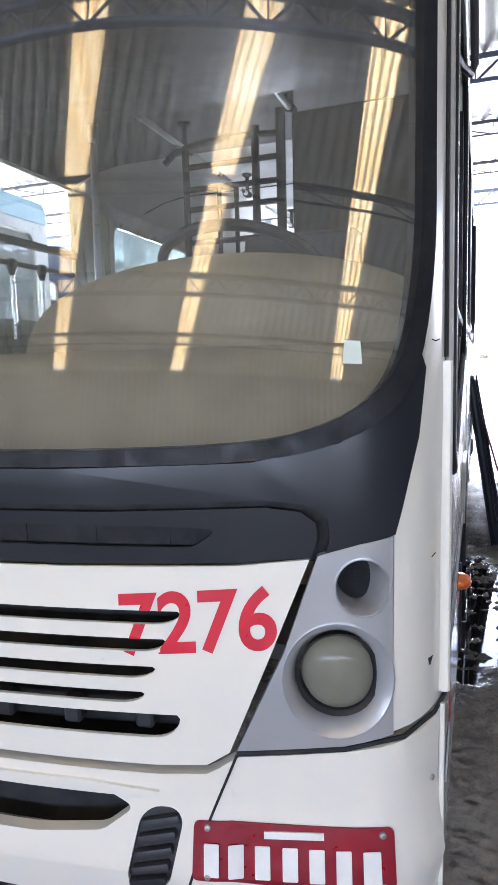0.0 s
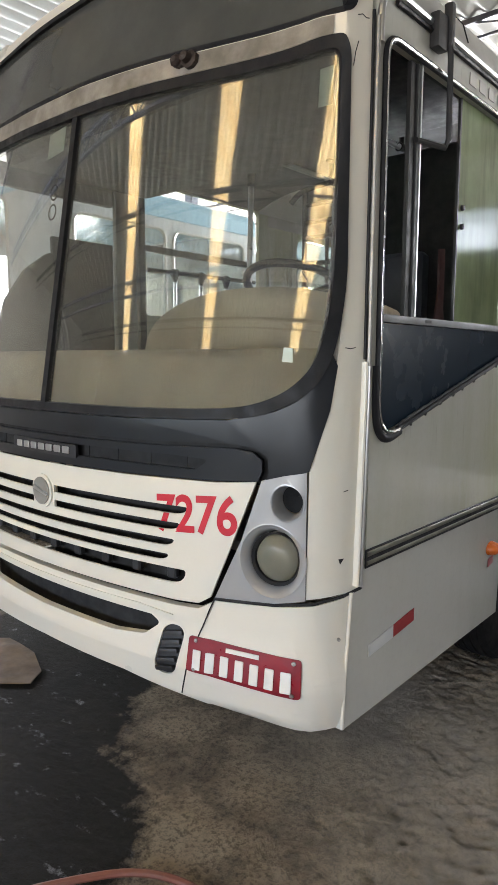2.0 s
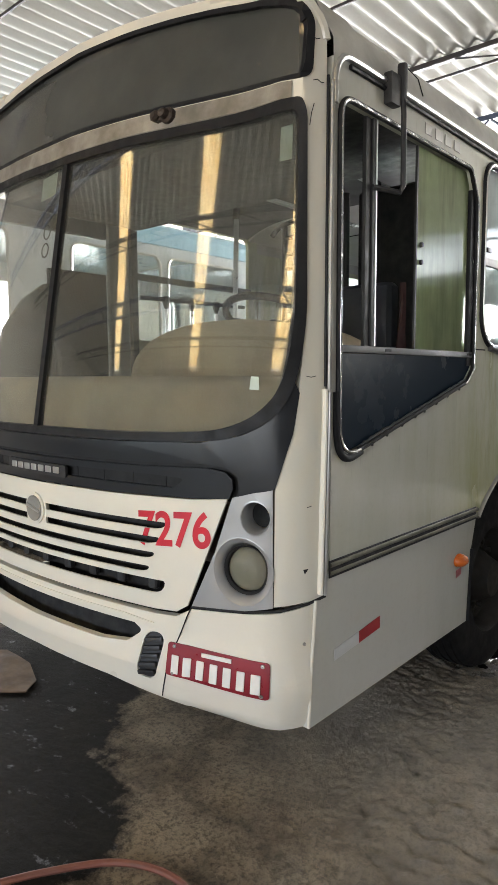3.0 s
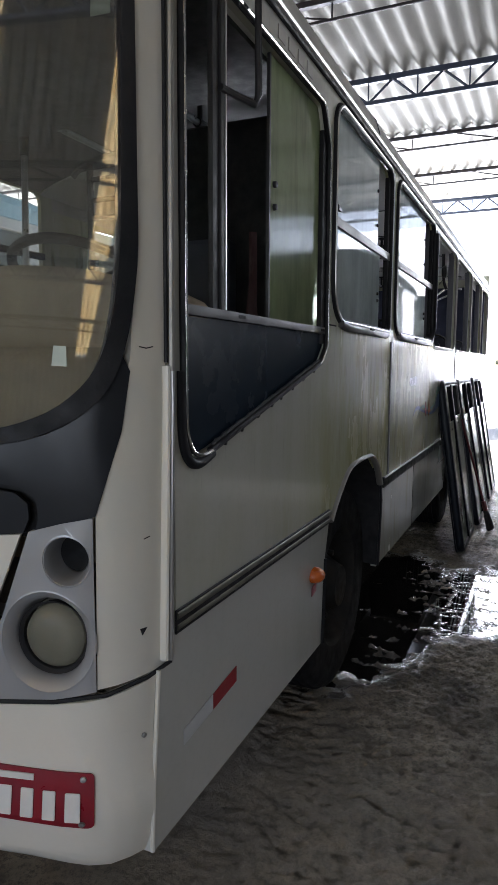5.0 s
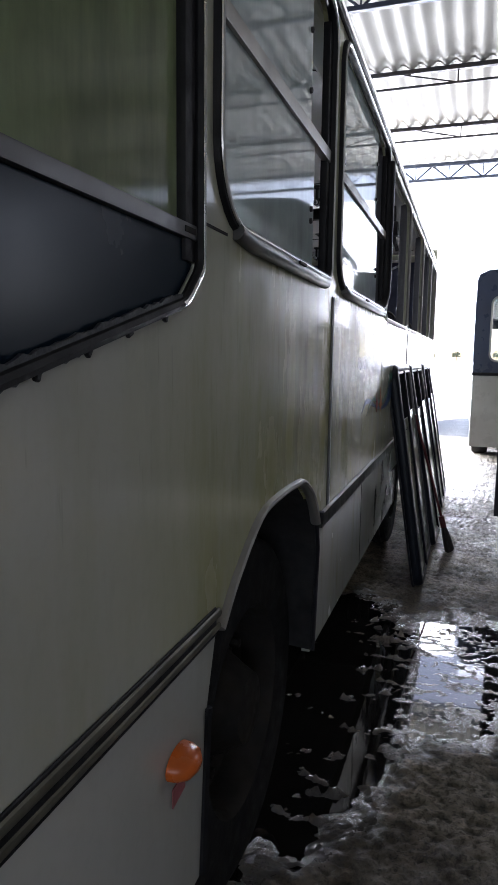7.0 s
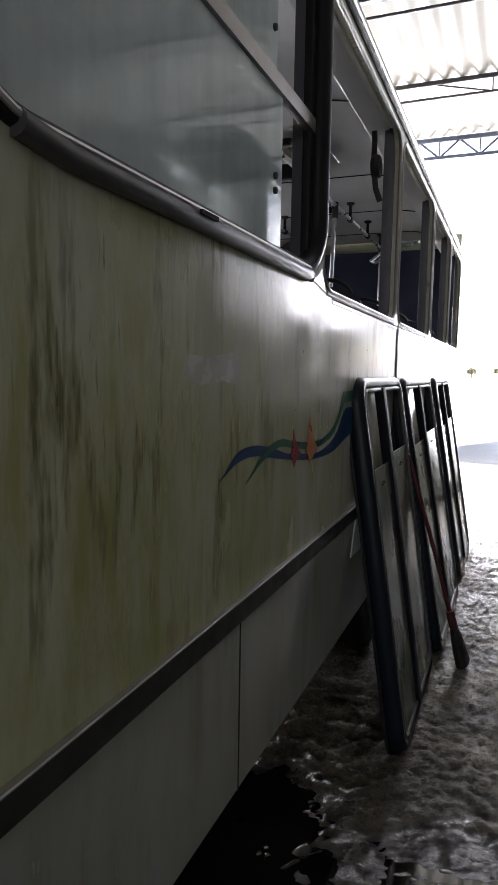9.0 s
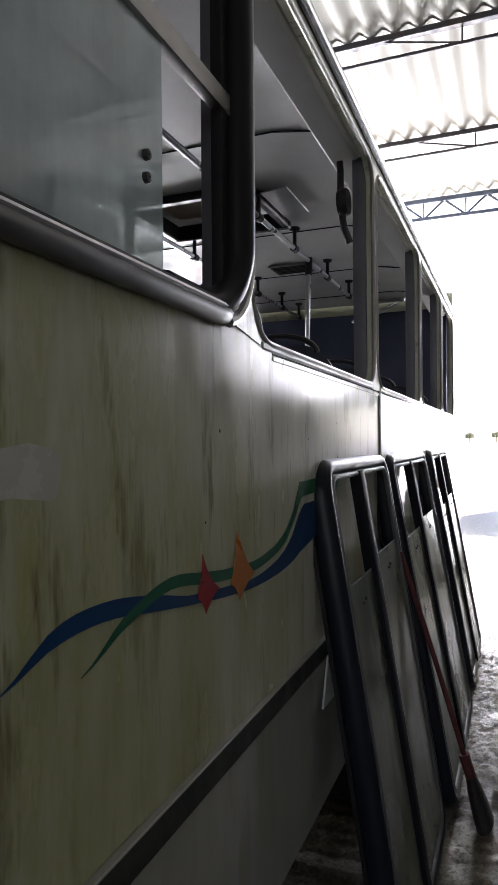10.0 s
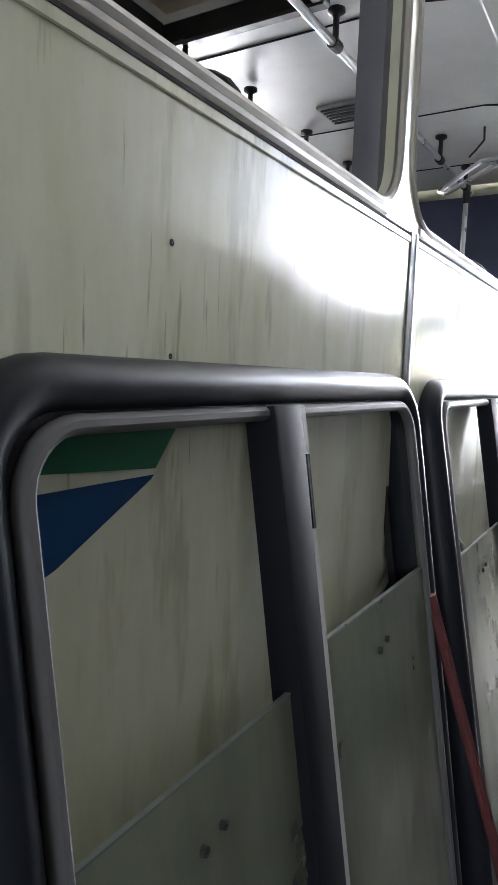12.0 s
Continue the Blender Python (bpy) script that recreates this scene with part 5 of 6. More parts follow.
# bare openings whose windows are taken out: edge seals and pillars
for k, loop in enumerate((O4, O5, O6, O7)):
    part("opening_edge", tube([(1.248, y, z) for y, z in loop], 0.009, 8, closed=True), ALUDULL, BUS, "bare metal edge of an empty window opening")
    y0, y1 = min(p[0] for p in loop), max(p[0] for p in loop)
    part("opening_sill", box(1.19, 1.254, y0 + 0.06, y1 - 0.05, 1.748, 1.767, 0.004, 1), ALUDULL, BUS, "dented sill with old sealant")
for y0, y1 in ((4.42, 5.70), (5.73, 7.06), (7.09, 8.3)):
    part("sill_trim", box(1.2495, 1.2530, y0, y1, 1.729, 1.741, 0.0015, 1), SIDE, BUS, "flat metal strip under an empty window opening")
    part("sill_joint", box(1.2498, 1.2512, y0, y1, 1.7425, 1.7470), DARK, BUS)
for y0, y1 in ((4.215, 4.30), (5.60, 5.69), (6.99, 7.08), (8.25, 8.34)):
    part("window_pillar", box(1.17, 1.222, y0, y1, 1.75, 2.68, 0.012, 2), surface("pillar_grey", (0.16, 0.165, 0.19), (0.10, 0.10, 0.11), 0.5, scale=5, grain=80, amount=0.5, relief=0.06), BUS, "dark grey window pillar")
part("gasket_trim", tube([(1.262, 4.262, z) for z in np.linspace(2.62, 1.93, 8)] + [(1.262, 4.262 - 0.14 * (1 - math.cos(a)), 1.93 - 0.16 * math.sin(a)) for a in np.linspace(0.2, 1.4, 7)], 0.0105, 8), ALU, BUS, "bright trim beside the thick gasket")
part("thick_gasket", tube([(1.254, 4.216, z) for z in np.linspace(2.60, 1.93, 10)] + [(1.256 - 0.016 * a, 4.216 - 0.12 * (1 - math.cos(a)), 1.93 - 0.135 * math.sin(a)) for a in np.linspace(0.2, 1.57, 9)] + [(1.226, 4.03, 1.797), (1.222, 3.96, 1.80)], 0.033, 14), SEAL, BUS, "thick black window gasket")
part("pillar_web", warp(sheet([(4.205, 1.775), (4.34, 1.755), (4.305, 1.80), (4.285, 1.90), (4.275, 2.10), (4.235, 2.10), (4.225, 1.9)], (), 0.004), on_side(0.0025)), SIDE, BUS)
for y in (2.785, 5.715, 8.37):
    part("panel_joint", box(1.249, 1.2535, y - 0.016, y + 0.012, 0.985, 1.75, 0.002, 1), surface("joint_dark", (0.10, 0.10, 0.09), (0.06, 0.06, 0.05), 0.5, scale=8, grain=60, amount=0.5, relief=0.1), BUS)
    part("joint_edge", box(1.2505, 1.2555, y + 0.012, y + 0.018, 0.985, 1.75), ALU, BUS)
part("panel_seam", box(1.2502, 1.2515, 1.552, 1.70, 1.776, 1.782), DARK, BUS)

# paint motif: ribbons and two kite shapes
def ribbon(name, top, bottom, material, off, label):
    pts = list(top) + list(bottom[::-1])
    part(name, warp(sheet(pts, (), 0.001), on_side(off)), material, BUS, label)


def smooth_line(pts, n=40):
    ys = np.linspace(pts[0][0], pts[-1][0], n)
    P = np.array(pts)
    out = []
    for y in ys:
        i = min(max(np.searchsorted(P[:, 0], y) - 1, 0), len(P) - 2)
        p0, p1, p2, p3 = P[max(i - 1, 0), 1], P[i, 1], P[i + 1, 1], P[min(i + 2, len(P) - 1), 1]
        q = (y - P[i, 0]) / (P[i + 1, 0] - P[i, 0])
        out.append((float(y), float(0.5 * (2 * p1 + (p2 - p0) * q + (2 * p0 - 5 * p1 + 4 * p2 - p3) * q * q + (3 * p1 - p0 - 3 * p2 + p3) * q ** 3))))
    return out


blue_top = smooth_line([(3.545, 1.272), (3.64, 1.322), (3.745, 1.330), (3.87, 1.312), (3.99, 1.285), (4.14, 1.268), (4.30, 1.256), (4.45, 1.272), (4.55, 1.310), (4.63, 1.370)])
blue_bot = smooth_line([(3.545, 1.272), (3.64, 1.300), (3.745, 1.304), (3.87, 1.286), (3.99, 1.268), (4.14, 1.249), (4.30, 1.236), (4.45, 1.236), (4.55, 1.246), (4.63, 1.262)])
ribbon("blue_ribbon", blue_top + [(4.655, 1.380), (4.99, 1.382)], blue_bot + [(4.77, 1.284), (4.87, 1.318), (4.985, 1.378)], BLUE, 0.0020, "painted blue ribbon")
green_top = smooth_line([(3.69, 1.246), (3.79, 1.298), (3.92, 1.328), (4.05, 1.314), (4.14, 1.302), (4.30, 1.293), (4.42, 1.306), (4.50, 1.330), (4.57, 1.378), (4.612, 1.440)])
green_bot = smooth_line([(3.69, 1.246), (3.79, 1.282), (3.92, 1.308), (4.05, 1.293), (4.14, 1.281), (4.30, 1.272), (4.42, 1.284), (4.50, 1.305), (4.57, 1.350), (4.625, 1.398)])
ribbon("green_ribbon", green_top + [(4.77, 1.442), (5.02, 1.424)], green_bot + [(4.65, 1.402), (4.77, 1.402), (4.99, 1.388)], GREEN, 0.0030, "painted green ribbon")


def kite(name, cy, cz, ty, bz, left, right, material):
    def curve(a, b, bend):
        return [(a[0] + (b[0] - a[0]) * q + bend[0] * math.sin(math.pi * q), a[1] + (b[1] - a[1]) * q + bend[1] * math.sin(math.pi * q)) for q in np.linspace(0, 1, 8)][:-1]
    T, R, B, Lf = (cy, ty), (right, cz), (cy + 0.012, bz), (left, cz)
    pts = curve(T, R, (-0.006, -0.008)) + curve(R, B, (-0.004, 0.004)) + curve(B, Lf, (0.004, 0.004)) + curve(Lf, T, (0.004, -0.006))
    part(name, warp(sheet(pts, (), 0.001), on_side(0.0040)), material, BUS)


part("paint_patch", warp(sheet(rounded([(3.38, 1.490), (3.46, 1.478), (3.57, 1.484), (3.65, 1.474), (3.66, 1.535), (3.60, 1.545), (3.50, 1.532), (3.40, 1.536)], 0.02), (), 0.0003), on_side(0.0004)), surface("wiped_paint", (0.56, 0.57, 0.51), (0.48, 0.49, 0.40), 0.25, scale=9, grain=60, amount=0.6, relief=0.03), BUS, "pale wiped patch in the grime")
kite("red_kite", 4.041, 1.274, 1.347, 1.238, 4.018, 4.110, CRIMSON)
kite("orange_kite", 4.196, 1.268, 1.372, 1.228, 4.166, 4.288, ORANGE)
for y, z, r in ((4.124, 1.565, 0.004), (5.01, 1.60, 0.0035), (5.012, 1.494, 0.003), (4.06, 1.40, 0.0025), (4.70, 1.55, 0.0025)):
    part("rivet_hole", moved(lathe([(r, 0), (r * 0.8, 0.0006), (0.0005, 0.0007)], 10, "x"), Matrix.Translation((1.2505, y, z))), DARK, BUS)

# marker lamps and reflectors
marker = lathe([(0.050, 0), (0.048, 0.016), (0.038, 0.034), (0.020, 0.044), (0.001, 0.047)], 24, "x")
for v in marker.verts:
    v.co.z *= 0.62
part("side_marker_lamp", moved(marker, Matrix.Translation((1.25, 1.452, 0.775))), AMBER, BUS, "amber side marker lamp")
part("reflector", warp(sheet([(1.43, 0.690), (1.485, 0.700), (1.485, 0.735), (1.43, 0.728)], (), 0.002), on_side(0.0025)), surface("faded_red_tape", (0.36, 0.09, 0.10), (0.45, 0.25, 0.25), 0.4, scale=18, amount=0.6), BUS, "faded red reflector")
part("reflector", warp(sheet([(0.565, 0.645), (0.72, 0.660), (0.72, 0.708), (0.565, 0.690)], (), 0.002), on_side(0.0025)), CRIMSON, BUS, "red reflective tape")
part("reflector", warp(sheet([(0.40, 0.630), (0.565, 0.645), (0.565, 0.690), (0.40, 0.672)], (), 0.002), on_side(0.0025)), BUSWHITE, BUS, "white worn reflective tape")
for k in range(4):
    part("embossed_mark", box(1.2502, 1.2530, 1.02 + 0.09 * k, 1.08 + 0.09 * k, 2.625, 2.668, 0.001, 1), ALUDULL, BUS)

# mirror arm at the driver's window
arm = part("mirror_arm", merge(tube([(1.275, 0.775, 2.80), (1.29, 0.772, 2.62), (1.295, 0.768, 2.36), (1.285, 0.760, 2.335), (1.262, 0.70, 2.338), (1.25, 0.62, 2.335)], 0.0105, 8), box(1.264, 1.296, 0.762, 0.79, 2.66, 2.80, 0.010, 2)), BLACK, BUS, "black mirror arm without its mirror")
part("arm_bracket", box(1.25, 1.285, 0.69, 0.76, 2.64, 2.75, 0.008, 2), BLACK, arm)

# ---- roof, rear, far side, floor ----
def roof_profile(k=1.0):
    return [(1.25, 2.70), (1.247, 2.76), (1.225, 2.83), (1.17, 2.895), (1.05, 2.965), (0.85, 3.03), (0.5, 3.095), (0.0, 3.13)]


def build_roof():
    prof = roof_profile()
    prof = prof + [(-x, z) for x, z in prof[::-1][1:]]
    bm = bmesh.new()
    rows = []
    for y in [0.30, 0.34, 0.42, 0.6, 1.2, 1.45, 2.80, 4.25, 5.71, 7.11, 8.37, REAR - 0.15, REAR]:
        sc = {0.30: 0.60, 0.34: 0.80, 0.42: 0.93}.get(y, 1.0)
        row = []
        for x, z in prof:
            zz = 2.70 + (z - 2.70) * (0.9 if y == REAR else 1.0)
            yy = y
            if y < 0.5:
                ax = min(abs(x), 1.2)
                edge_z = float(np.interp(abs(x), *SIGN_TOP)) + 0.036 if abs(x) < 1.22 else min(z, 2.80)
                k_ = {0.30: 0.0, 0.34: 0.6, 0.42: 0.92}[y]
                zz = edge_z + (max(zz, edge_z) - edge_z) * k_
                yy = -0.02 + 0.133 * ax * ax + {0.30: 0.01, 0.34: 0.06, 0.42: 0.22}[y] + rake(x, edge_z) * (1 if y < 0.4 else 0.8) + 0.16 * max(0, (abs(x) - 1.05) / 0.2)
            row.append(bm.verts.new((x, yy, zz + lift(x, zz) * max(0.0, 1 - max(0.0, yy - 0.35) / 1.1))))
        rows.append(row)
    for a, b in zip(rows, rows[1:]):
        for k in range(len(a) - 1):
            # the tall window beside the door reaches up into the roof's edge
            if k >= len(a) - 3 and a[k].co.y > 1.4 and b[k].co.y < 2.85:
                continue
            bm.faces.new((a[k], a[k + 1], b[k + 1], b[k]))
    bmesh.ops.recalc_face_normals(bm, faces=bm.faces[:])
    return bm


part("roof", build_roof(), ROOFP, BUS, "weathered grey-white bus roof with rounded edges", 60)
for y in (1.0, 2.4):
    part("roof_seam", tube([(x * 1.001, y, z + 0.001) for x, z in roof_profile()[1:]], 0.003, 5), DARK, BUS)
part("rear_wall", box(-1.24, 1.24, REAR - 0.04, REAR, 0.50, 2.95, 0.02, 2), SIDE, BUS)
far_windows = [rrect(1.52, 2.74, 1.92, 2.795, 0.06)] + [rrect(a, b, 1.765, 2.655, 0.09) for a, b in ((3.25, 4.6), (4.75, 6.1), (6.25, 7.6), (7.75, 9.2))]
door = [(0.405, 0.46), (1.50, 0.46), (1.50, 2.60), (0.405, 2.60)]
part("far_side_panel", warp(sheet([(0.37, 0.44), (REAR, 0.44), (REAR, 2.70), (2.85, 2.70), (2.85, 2.835), (1.40, 2.835), (1.40, 2.70), (0.37, 2.70)], far_windows + [door], 0.03), on_side(0, -1.25)), SIDE, BUS, "", 40)
part("cabin_floor", box(-0.54, 0.54, 0.40, REAR - 0.05, 0.86, 0.92), INNER, BUS)
part("underbody", box(-0.54, 0.54, 0.35, REAR - 0.1, 0.50, 0.85), DARK, BUS)
for y0, y1 in ((0.40, 1.55), (2.70, 5.34), (6.50, REAR - 0.05)):
    for s in (1, -1):
        part("floor_panel", box(min(s * 0.54, s * 1.21), max(s * 0.54, s * 1.21), y0, y1, 0.88, 0.92), INNER, BUS)
for y0, y1 in ((1.55, 2.70), (5.34, 6.50)):
    for s in (1, -1):
        part("wheel_box", box(min(s * 0.54, s * 1.21), max(s * 0.54, s * 1.21), y0, y1, 1.19, 1.22), INNER, BUS)
hatch = [(-0.26, 6.22), (0.46, 6.22), (0.46, 6.84), (-0.26, 6.84)]
ceiling_panel = sheet([(-1.20, 2.72), (1.20, 2.72), (1.20, REAR - 0.06), (-1.20, REAR - 0.06)], [hatch], 0.012, 0.1)
part("inner_ceiling", warp(ceiling_panel, lambda u, v, w: (u, v, 2.90 - w - 0.12 * max(0, (abs(u) - 0.75) / 0.45) ** 2)), CEIL, BUS, "pale laminate ceiling of the passenger cabin", 60)
# the cab's dimness is put into this ceiling's dark colour
part("cab_ceiling", warp(sheet([(-1.20, 0.42), (1.20, 0.42), (1.20, 2.71), (-1.20, 2.71)], (), 0.012, 0.1), lambda u, v, w: (u, v, 2.895 - w - 0.10 * max(0, (abs(u) - 0.75) / 0.45) ** 2)), surface("dim_cab_grey", (0.075, 0.075, 0.075), (0.045, 0.043, 0.04), 0.7, scale=3, grain=60, amount=0.5, relief=0.06), BUS, "ceiling over the driver's cab, coloured dark grey for the dim interior", 60)
for y in (3.6, 4.62, 5.70, 7.05, 8.1, 9.0):
    part("ceiling_joint", tube([(x, y, 2.898 - 0.12 * max(0, (abs(x) - 0.75) / 0.45) ** 2) for x in np.linspace(-1.15, 1.15, 14)], 0.005, 5), DARK, BUS)
hf = part("roof_hatch", box(-0.30, 0.50, 6.82, 6.88, 2.86, 2.96, 0.01, 1), BLACK, BUS, "dark roof hatch frame")
for q in ((-0.30, 0.50, 6.18, 6.24), (-0.30, -0.25, 6.24, 6.82), (0.45, 0.50, 6.24, 6.82)):
    part("hatch_side", box(*q, 2.86, 2.96, 0.01, 1), BLACK, hf)
part("hatch_lid", box(-0.26, 0.46, 6.22, 6.84, 3.005, 3.02), TAN, hf, "brownish translucent hatch lid")
part("hatch_flap", moved(box(-0.075, 0.075, -0.20, 0.20, -0.004, 0.004, 0.003, 1), Matrix.Translation((0.60, 6.46, 2.872)) @ Matrix.Rotation(radians(-4), 4, "Y")), ALU, hf, "bright folded hatch flap")
for x, y in ((0.18, 7.86), (-0.55, 8.5)):
    gr = part("ceiling_grille", box(x - 0.16, x + 0.16, y - 0.12, y + 0.12, 2.880, 2.898, 0.004, 1), INNER, BUS)
    for k in range(6):
        part("grille_slat", box(x - 0.14, x + 0.14, y - 0.10 + 0.036 * k, y - 0.085 + 0.036 * k, 2.874, 2.882), DARK, gr)
part("rear_partition", box(-1.20, 1.20, 9.26, 9.30, 0.92, 2.76), NAVYWALL, BUS, "dark blue rear partition")
part("side_cornice", box(1.08, 1.20, 0.6, 9.2, 2.67, 2.75, 0.03, 3), CEIL, BUS)

# handrails on the ceiling with their brackets and poles
def bracket(x, y, parent):
    b = part("rail_bracket", merge(lathe([(0.034, 2.885), (0.034, 2.873), (0.016, 2.862)], 12, "z"), tube([(0, 0, 2.868), (0, 0, 2.775)], 0.013, 8), tube([(0, -0.028, 2.755), (0, 0.028, 2.755)], 0.024, 10)), BLACK, parent)
    for v in b.data.vertices:
        v.co.x += x
        v.co.y += y
    return b


for x, ys in ((0.50, [1.9, 2.7, 3.5, 4.3, 5.05, 5.72, 6.30, 6.93, 7.72, 8.4, 9.0]), (-0.16, [2.2, 3.2, 4.3, 5.2, 6.1, 6.85, 7.38, 8.0, 8.6, 9.1])):
    rail = part("handrail", tube([(x, 1.5, 2.755), (x, 9.2, 2.755)], 0.0155, 10), POLE, BUS, "bright tubular ceiling handrail")
    for y in ys:
        bracket(x, y, rail)
for x, y, lean in ((0.50, 7.24, 0.04), (-0.16, 7.42, 0.0), (0.50, 9.05, 0.0), (0.50, 5.02, 0.0), (-0.16, 5.4, 0.0), (0.5, 2.6, 0.0), (-0.4, 1.7, 0.0)):
    pole = part("pole", tube([(x, y, 2.75), (x - lean, y - 0.05, 0.92)], 0.0165, 10), POLE, BUS, "vertical grab pole")
    part("pole_socket", tube([(x, y, 2.775), (x - lean * 0.05, y - 0.003, 2.66)], 0.025, 10), BLACK, pole)
part("hook_rail", tube([(1.02, 8.0, 2.60), (0.80, 8.1, 2.62), (0.62, 8.0, 2.46), (0.66, 7.98, 2.44), (0.98, 7.9, 2.56)], 0.012, 8), POLE, BUS)
part("curtain_strap", tube([(1.12, 5.60, 2.70), (1.13, 5.575, 2.62), (1.13, 5.57, 2.50), (1.14, 5.585, 2.40), (1.16, 5.60, 2.34)], 0.014, 8, squash=(1, 0.5)), BLACK, BUS, "dangling strap by the window pillar")
part("strap_buckle", lathe([(0.05, -0.02), (0.06, 0), (0.05, 0.02), (0.001, 0.025)], 14, "x"), BLACK, BUS).data.transform(Matrix.Translation((1.14, 5.585, 2.50)))
part("hanging_wire", tube([(0.75, 8.35, 2.88), (0.76, 8.32, 2.80), (0.73, 8.28, 2.74), (0.70, 8.26, 2.70)], 0.006, 6), BLACK, BUS)

# ---- dashboard and driver's place ----
dash = bmesh.new()
rows = []
for u in np.linspace(-1.16, 1.18, 50):
    x, y, nx, ny = plan_at(u)
    prof = [(0.10, 1.40), (0.10, 1.62), (0.16, 1.655), (0.40, 1.66), (0.52, 1.62), (0.55, 1.0)]
    rows.append([dash.verts.new((x, y + d, z)) for d, z in prof])
for a, b in zip(rows, rows[1:]):
    for k in range(len(a) - 1):
        dash.faces.new((a[k], b[k], b[k + 1], a[k + 1]))
bmesh.ops.recalc_face_normals(dash, faces=dash.faces[:])
part("dashboard", dash, TAN, BUS, "tan moulded dashboard, dusty", 60)
hump = bmesh.new()
rows = []
for k in range(25):
    a = math.pi * k / 24
    r_out = 0.55
    rows.append([hump.verts.new((min(1.17, 0.72 + r_out * math.cos(a) * s), 0.30 + d, 1.60 + 0.28 * (math.sin(a) ** 0.7) * s)) for d, s in ((0.06, 0.0), (0.02, 0.80), (0.05, 0.97), (0.12, 1.0), (0.42, 0.98), (0.5, 0.5))])
for a, b in zip(rows, rows[1:]):
    for k in range(5):
        hump.faces.new((a[k], a[k + 1], b[k + 1], b[k]))
bmesh.ops.remove_doubles(hump, verts=hump.verts[:], dist=1e-5)
bmesh.ops.recalc_face_normals(hump, faces=hump.faces[:])
part("instrument_hood", hump, TAN, BUS, "rounded tan instrument hood", 60)
def rim_at(a, r=0.25):
    return 0.62 + r * math.cos(a), 0.86 - 0.9 * r * math.sin(a), 1.895 + 0.42 * r * math.sin(a)


wheel = part("steering_wheel", tube([rim_at(a) for a in np.linspace(0, 2 * math.pi, 36, endpoint=False)], 0.017, 8, closed=True), BLACK, BUS, "large black steering wheel")
part("steering_column", tube([(0.62, 0.86, 1.87), (0.62, 0.66, 1.40)], 0.032, 8), BLACK, wheel)
part("hub", moved(lathe([(0.06, -0.03), (0.06, 0.0), (0.04, 0.015), (0.001, 0.018)], 16, "z"), Matrix.Translation((0.62, 0.86, 1.885)) @ Matrix.Rotation(radians(-23), 4, "X")), BLACK, wheel)
for a in (0.3, 2.84, 4.71):
    part("spoke", tube([(0.62, 0.86, 1.885), rim_at(a)], 0.014, 6, squash=(1.4, 0.7)), BLACK, wheel)
# open grille of tubes between the aisle and the driver
cab = part("cab_grille", tube(spline([(0.06, 1.50, 2.46), (0.14, 1.50, 2.51), (0.35, 1.50, 2.53), (0.57, 1.50, 2.52)]), 0.014, 8), BLACK, BUS, "dark tubular grille behind the driver")
for x, z0, z1, r in ((0.155, 0.95, 2.50, 0.015), (0.30, 1.60, 2.34, 0.010), (0.375, 1.60, 2.34, 0.010), (0.46, 0.95, 2.56, 0.017), (0.565, 0.95, 2.61, 0.020)):
    part("grille_post", tube([(x, 1.50, z0), (x, 1.50, z1)], r, 8), BLACK, cab)
for z, x0 in ((2.435, 0.155), (2.345, 0.155), (2.265, 0.155), (2.13, 0.155), (1.75, 0.155), (1.60, 0.155)):
    part("grille_rail", tube([(x0, 1.50, z), (0.565, 1.50, z)], 0.012, 8), BLACK, cab)
# door post, rails and folded door leaf of the far side
part("door_post", box(-1.222, -1.168, 1.452, 1.508, 0.92, 2.80, 0.010, 2), BLACK, BUS, "dark post behind the passenger door")
part("door_leaf", box(-1.20, -1.165, 0.80, 1.235, 0.46, 2.34, 0.012, 2), DARK, BUS, "dark folded door leaf, grimy")
# dark sheet added to stand for shade inside the far pillar
part("pillar_shade", warp(sheet([(-1.37, 1.40), (-1.245, 1.40), (-1.245, 2.60), (-1.37, 2.60)], (), 0.006, 0.03, 0.2), on_front(-0.036)), SEATP, BUS, "dark sheet added inside the front pillar for its shade")
part("door_header", box(-1.222, -1.17, 0.42, 1.25, 2.575, 2.70, 0.012, 2), BLACK, BUS)
hood = rounded([(0.43, 0.95), (0.43, 1.74), (0.49, 1.95), (0.62, 2.13), (0.80, 2.26), (0.83, 0.95)], [0.0, 0.08, 0.08, 0.10, 0.03, 0.0])
part("door_shield", warp(sheet(hood, (), 0.03), lambda u, v, w: (-1.17 + w, u, v)), surface("dark_olive_board", (0.075, 0.075, 0.055), (0.04, 0.04, 0.03), 0.6, scale=4, grain=90, amount=0.6, relief=0.1), BUS, "dark rounded shield board beside the door")
part("door_leaf", box(-1.185, -1.150, 1.25, 1.415, 0.95, 2.76, 0.012, 2), INNER, BUS, "pale folded door leaf")
seat_rail = part("seat_rail", tube([(-1.15, 1.50, 2.215), (-1.15, 2.60, 2.225)], 0.015, 8), BLACK, BUS, "dark tube rail with clamped uprights")
for y in (1.75, 2.005, 2.272):
    part("rail_clamp", lathe([(0.016, 2.245), (0.030, 2.235), (0.030, 2.20), (0.018, 2.165), (0.012, 2.15)], 12, "z"), BLACK, seat_rail).data.transform(Matrix.Translation((-1.15, y, 0)))
    part("upright", tube([(-1.15, y, 2.17), (-1.15, y, 1.80)], 0.013, 8), POLE, seat_rail)
part("overhead_console", box(-1.14, 1.14, 0.50, 1.50, 2.66, 2.88, 0.05, 3), BLACK, BUS, "dark overhead console behind the sign")
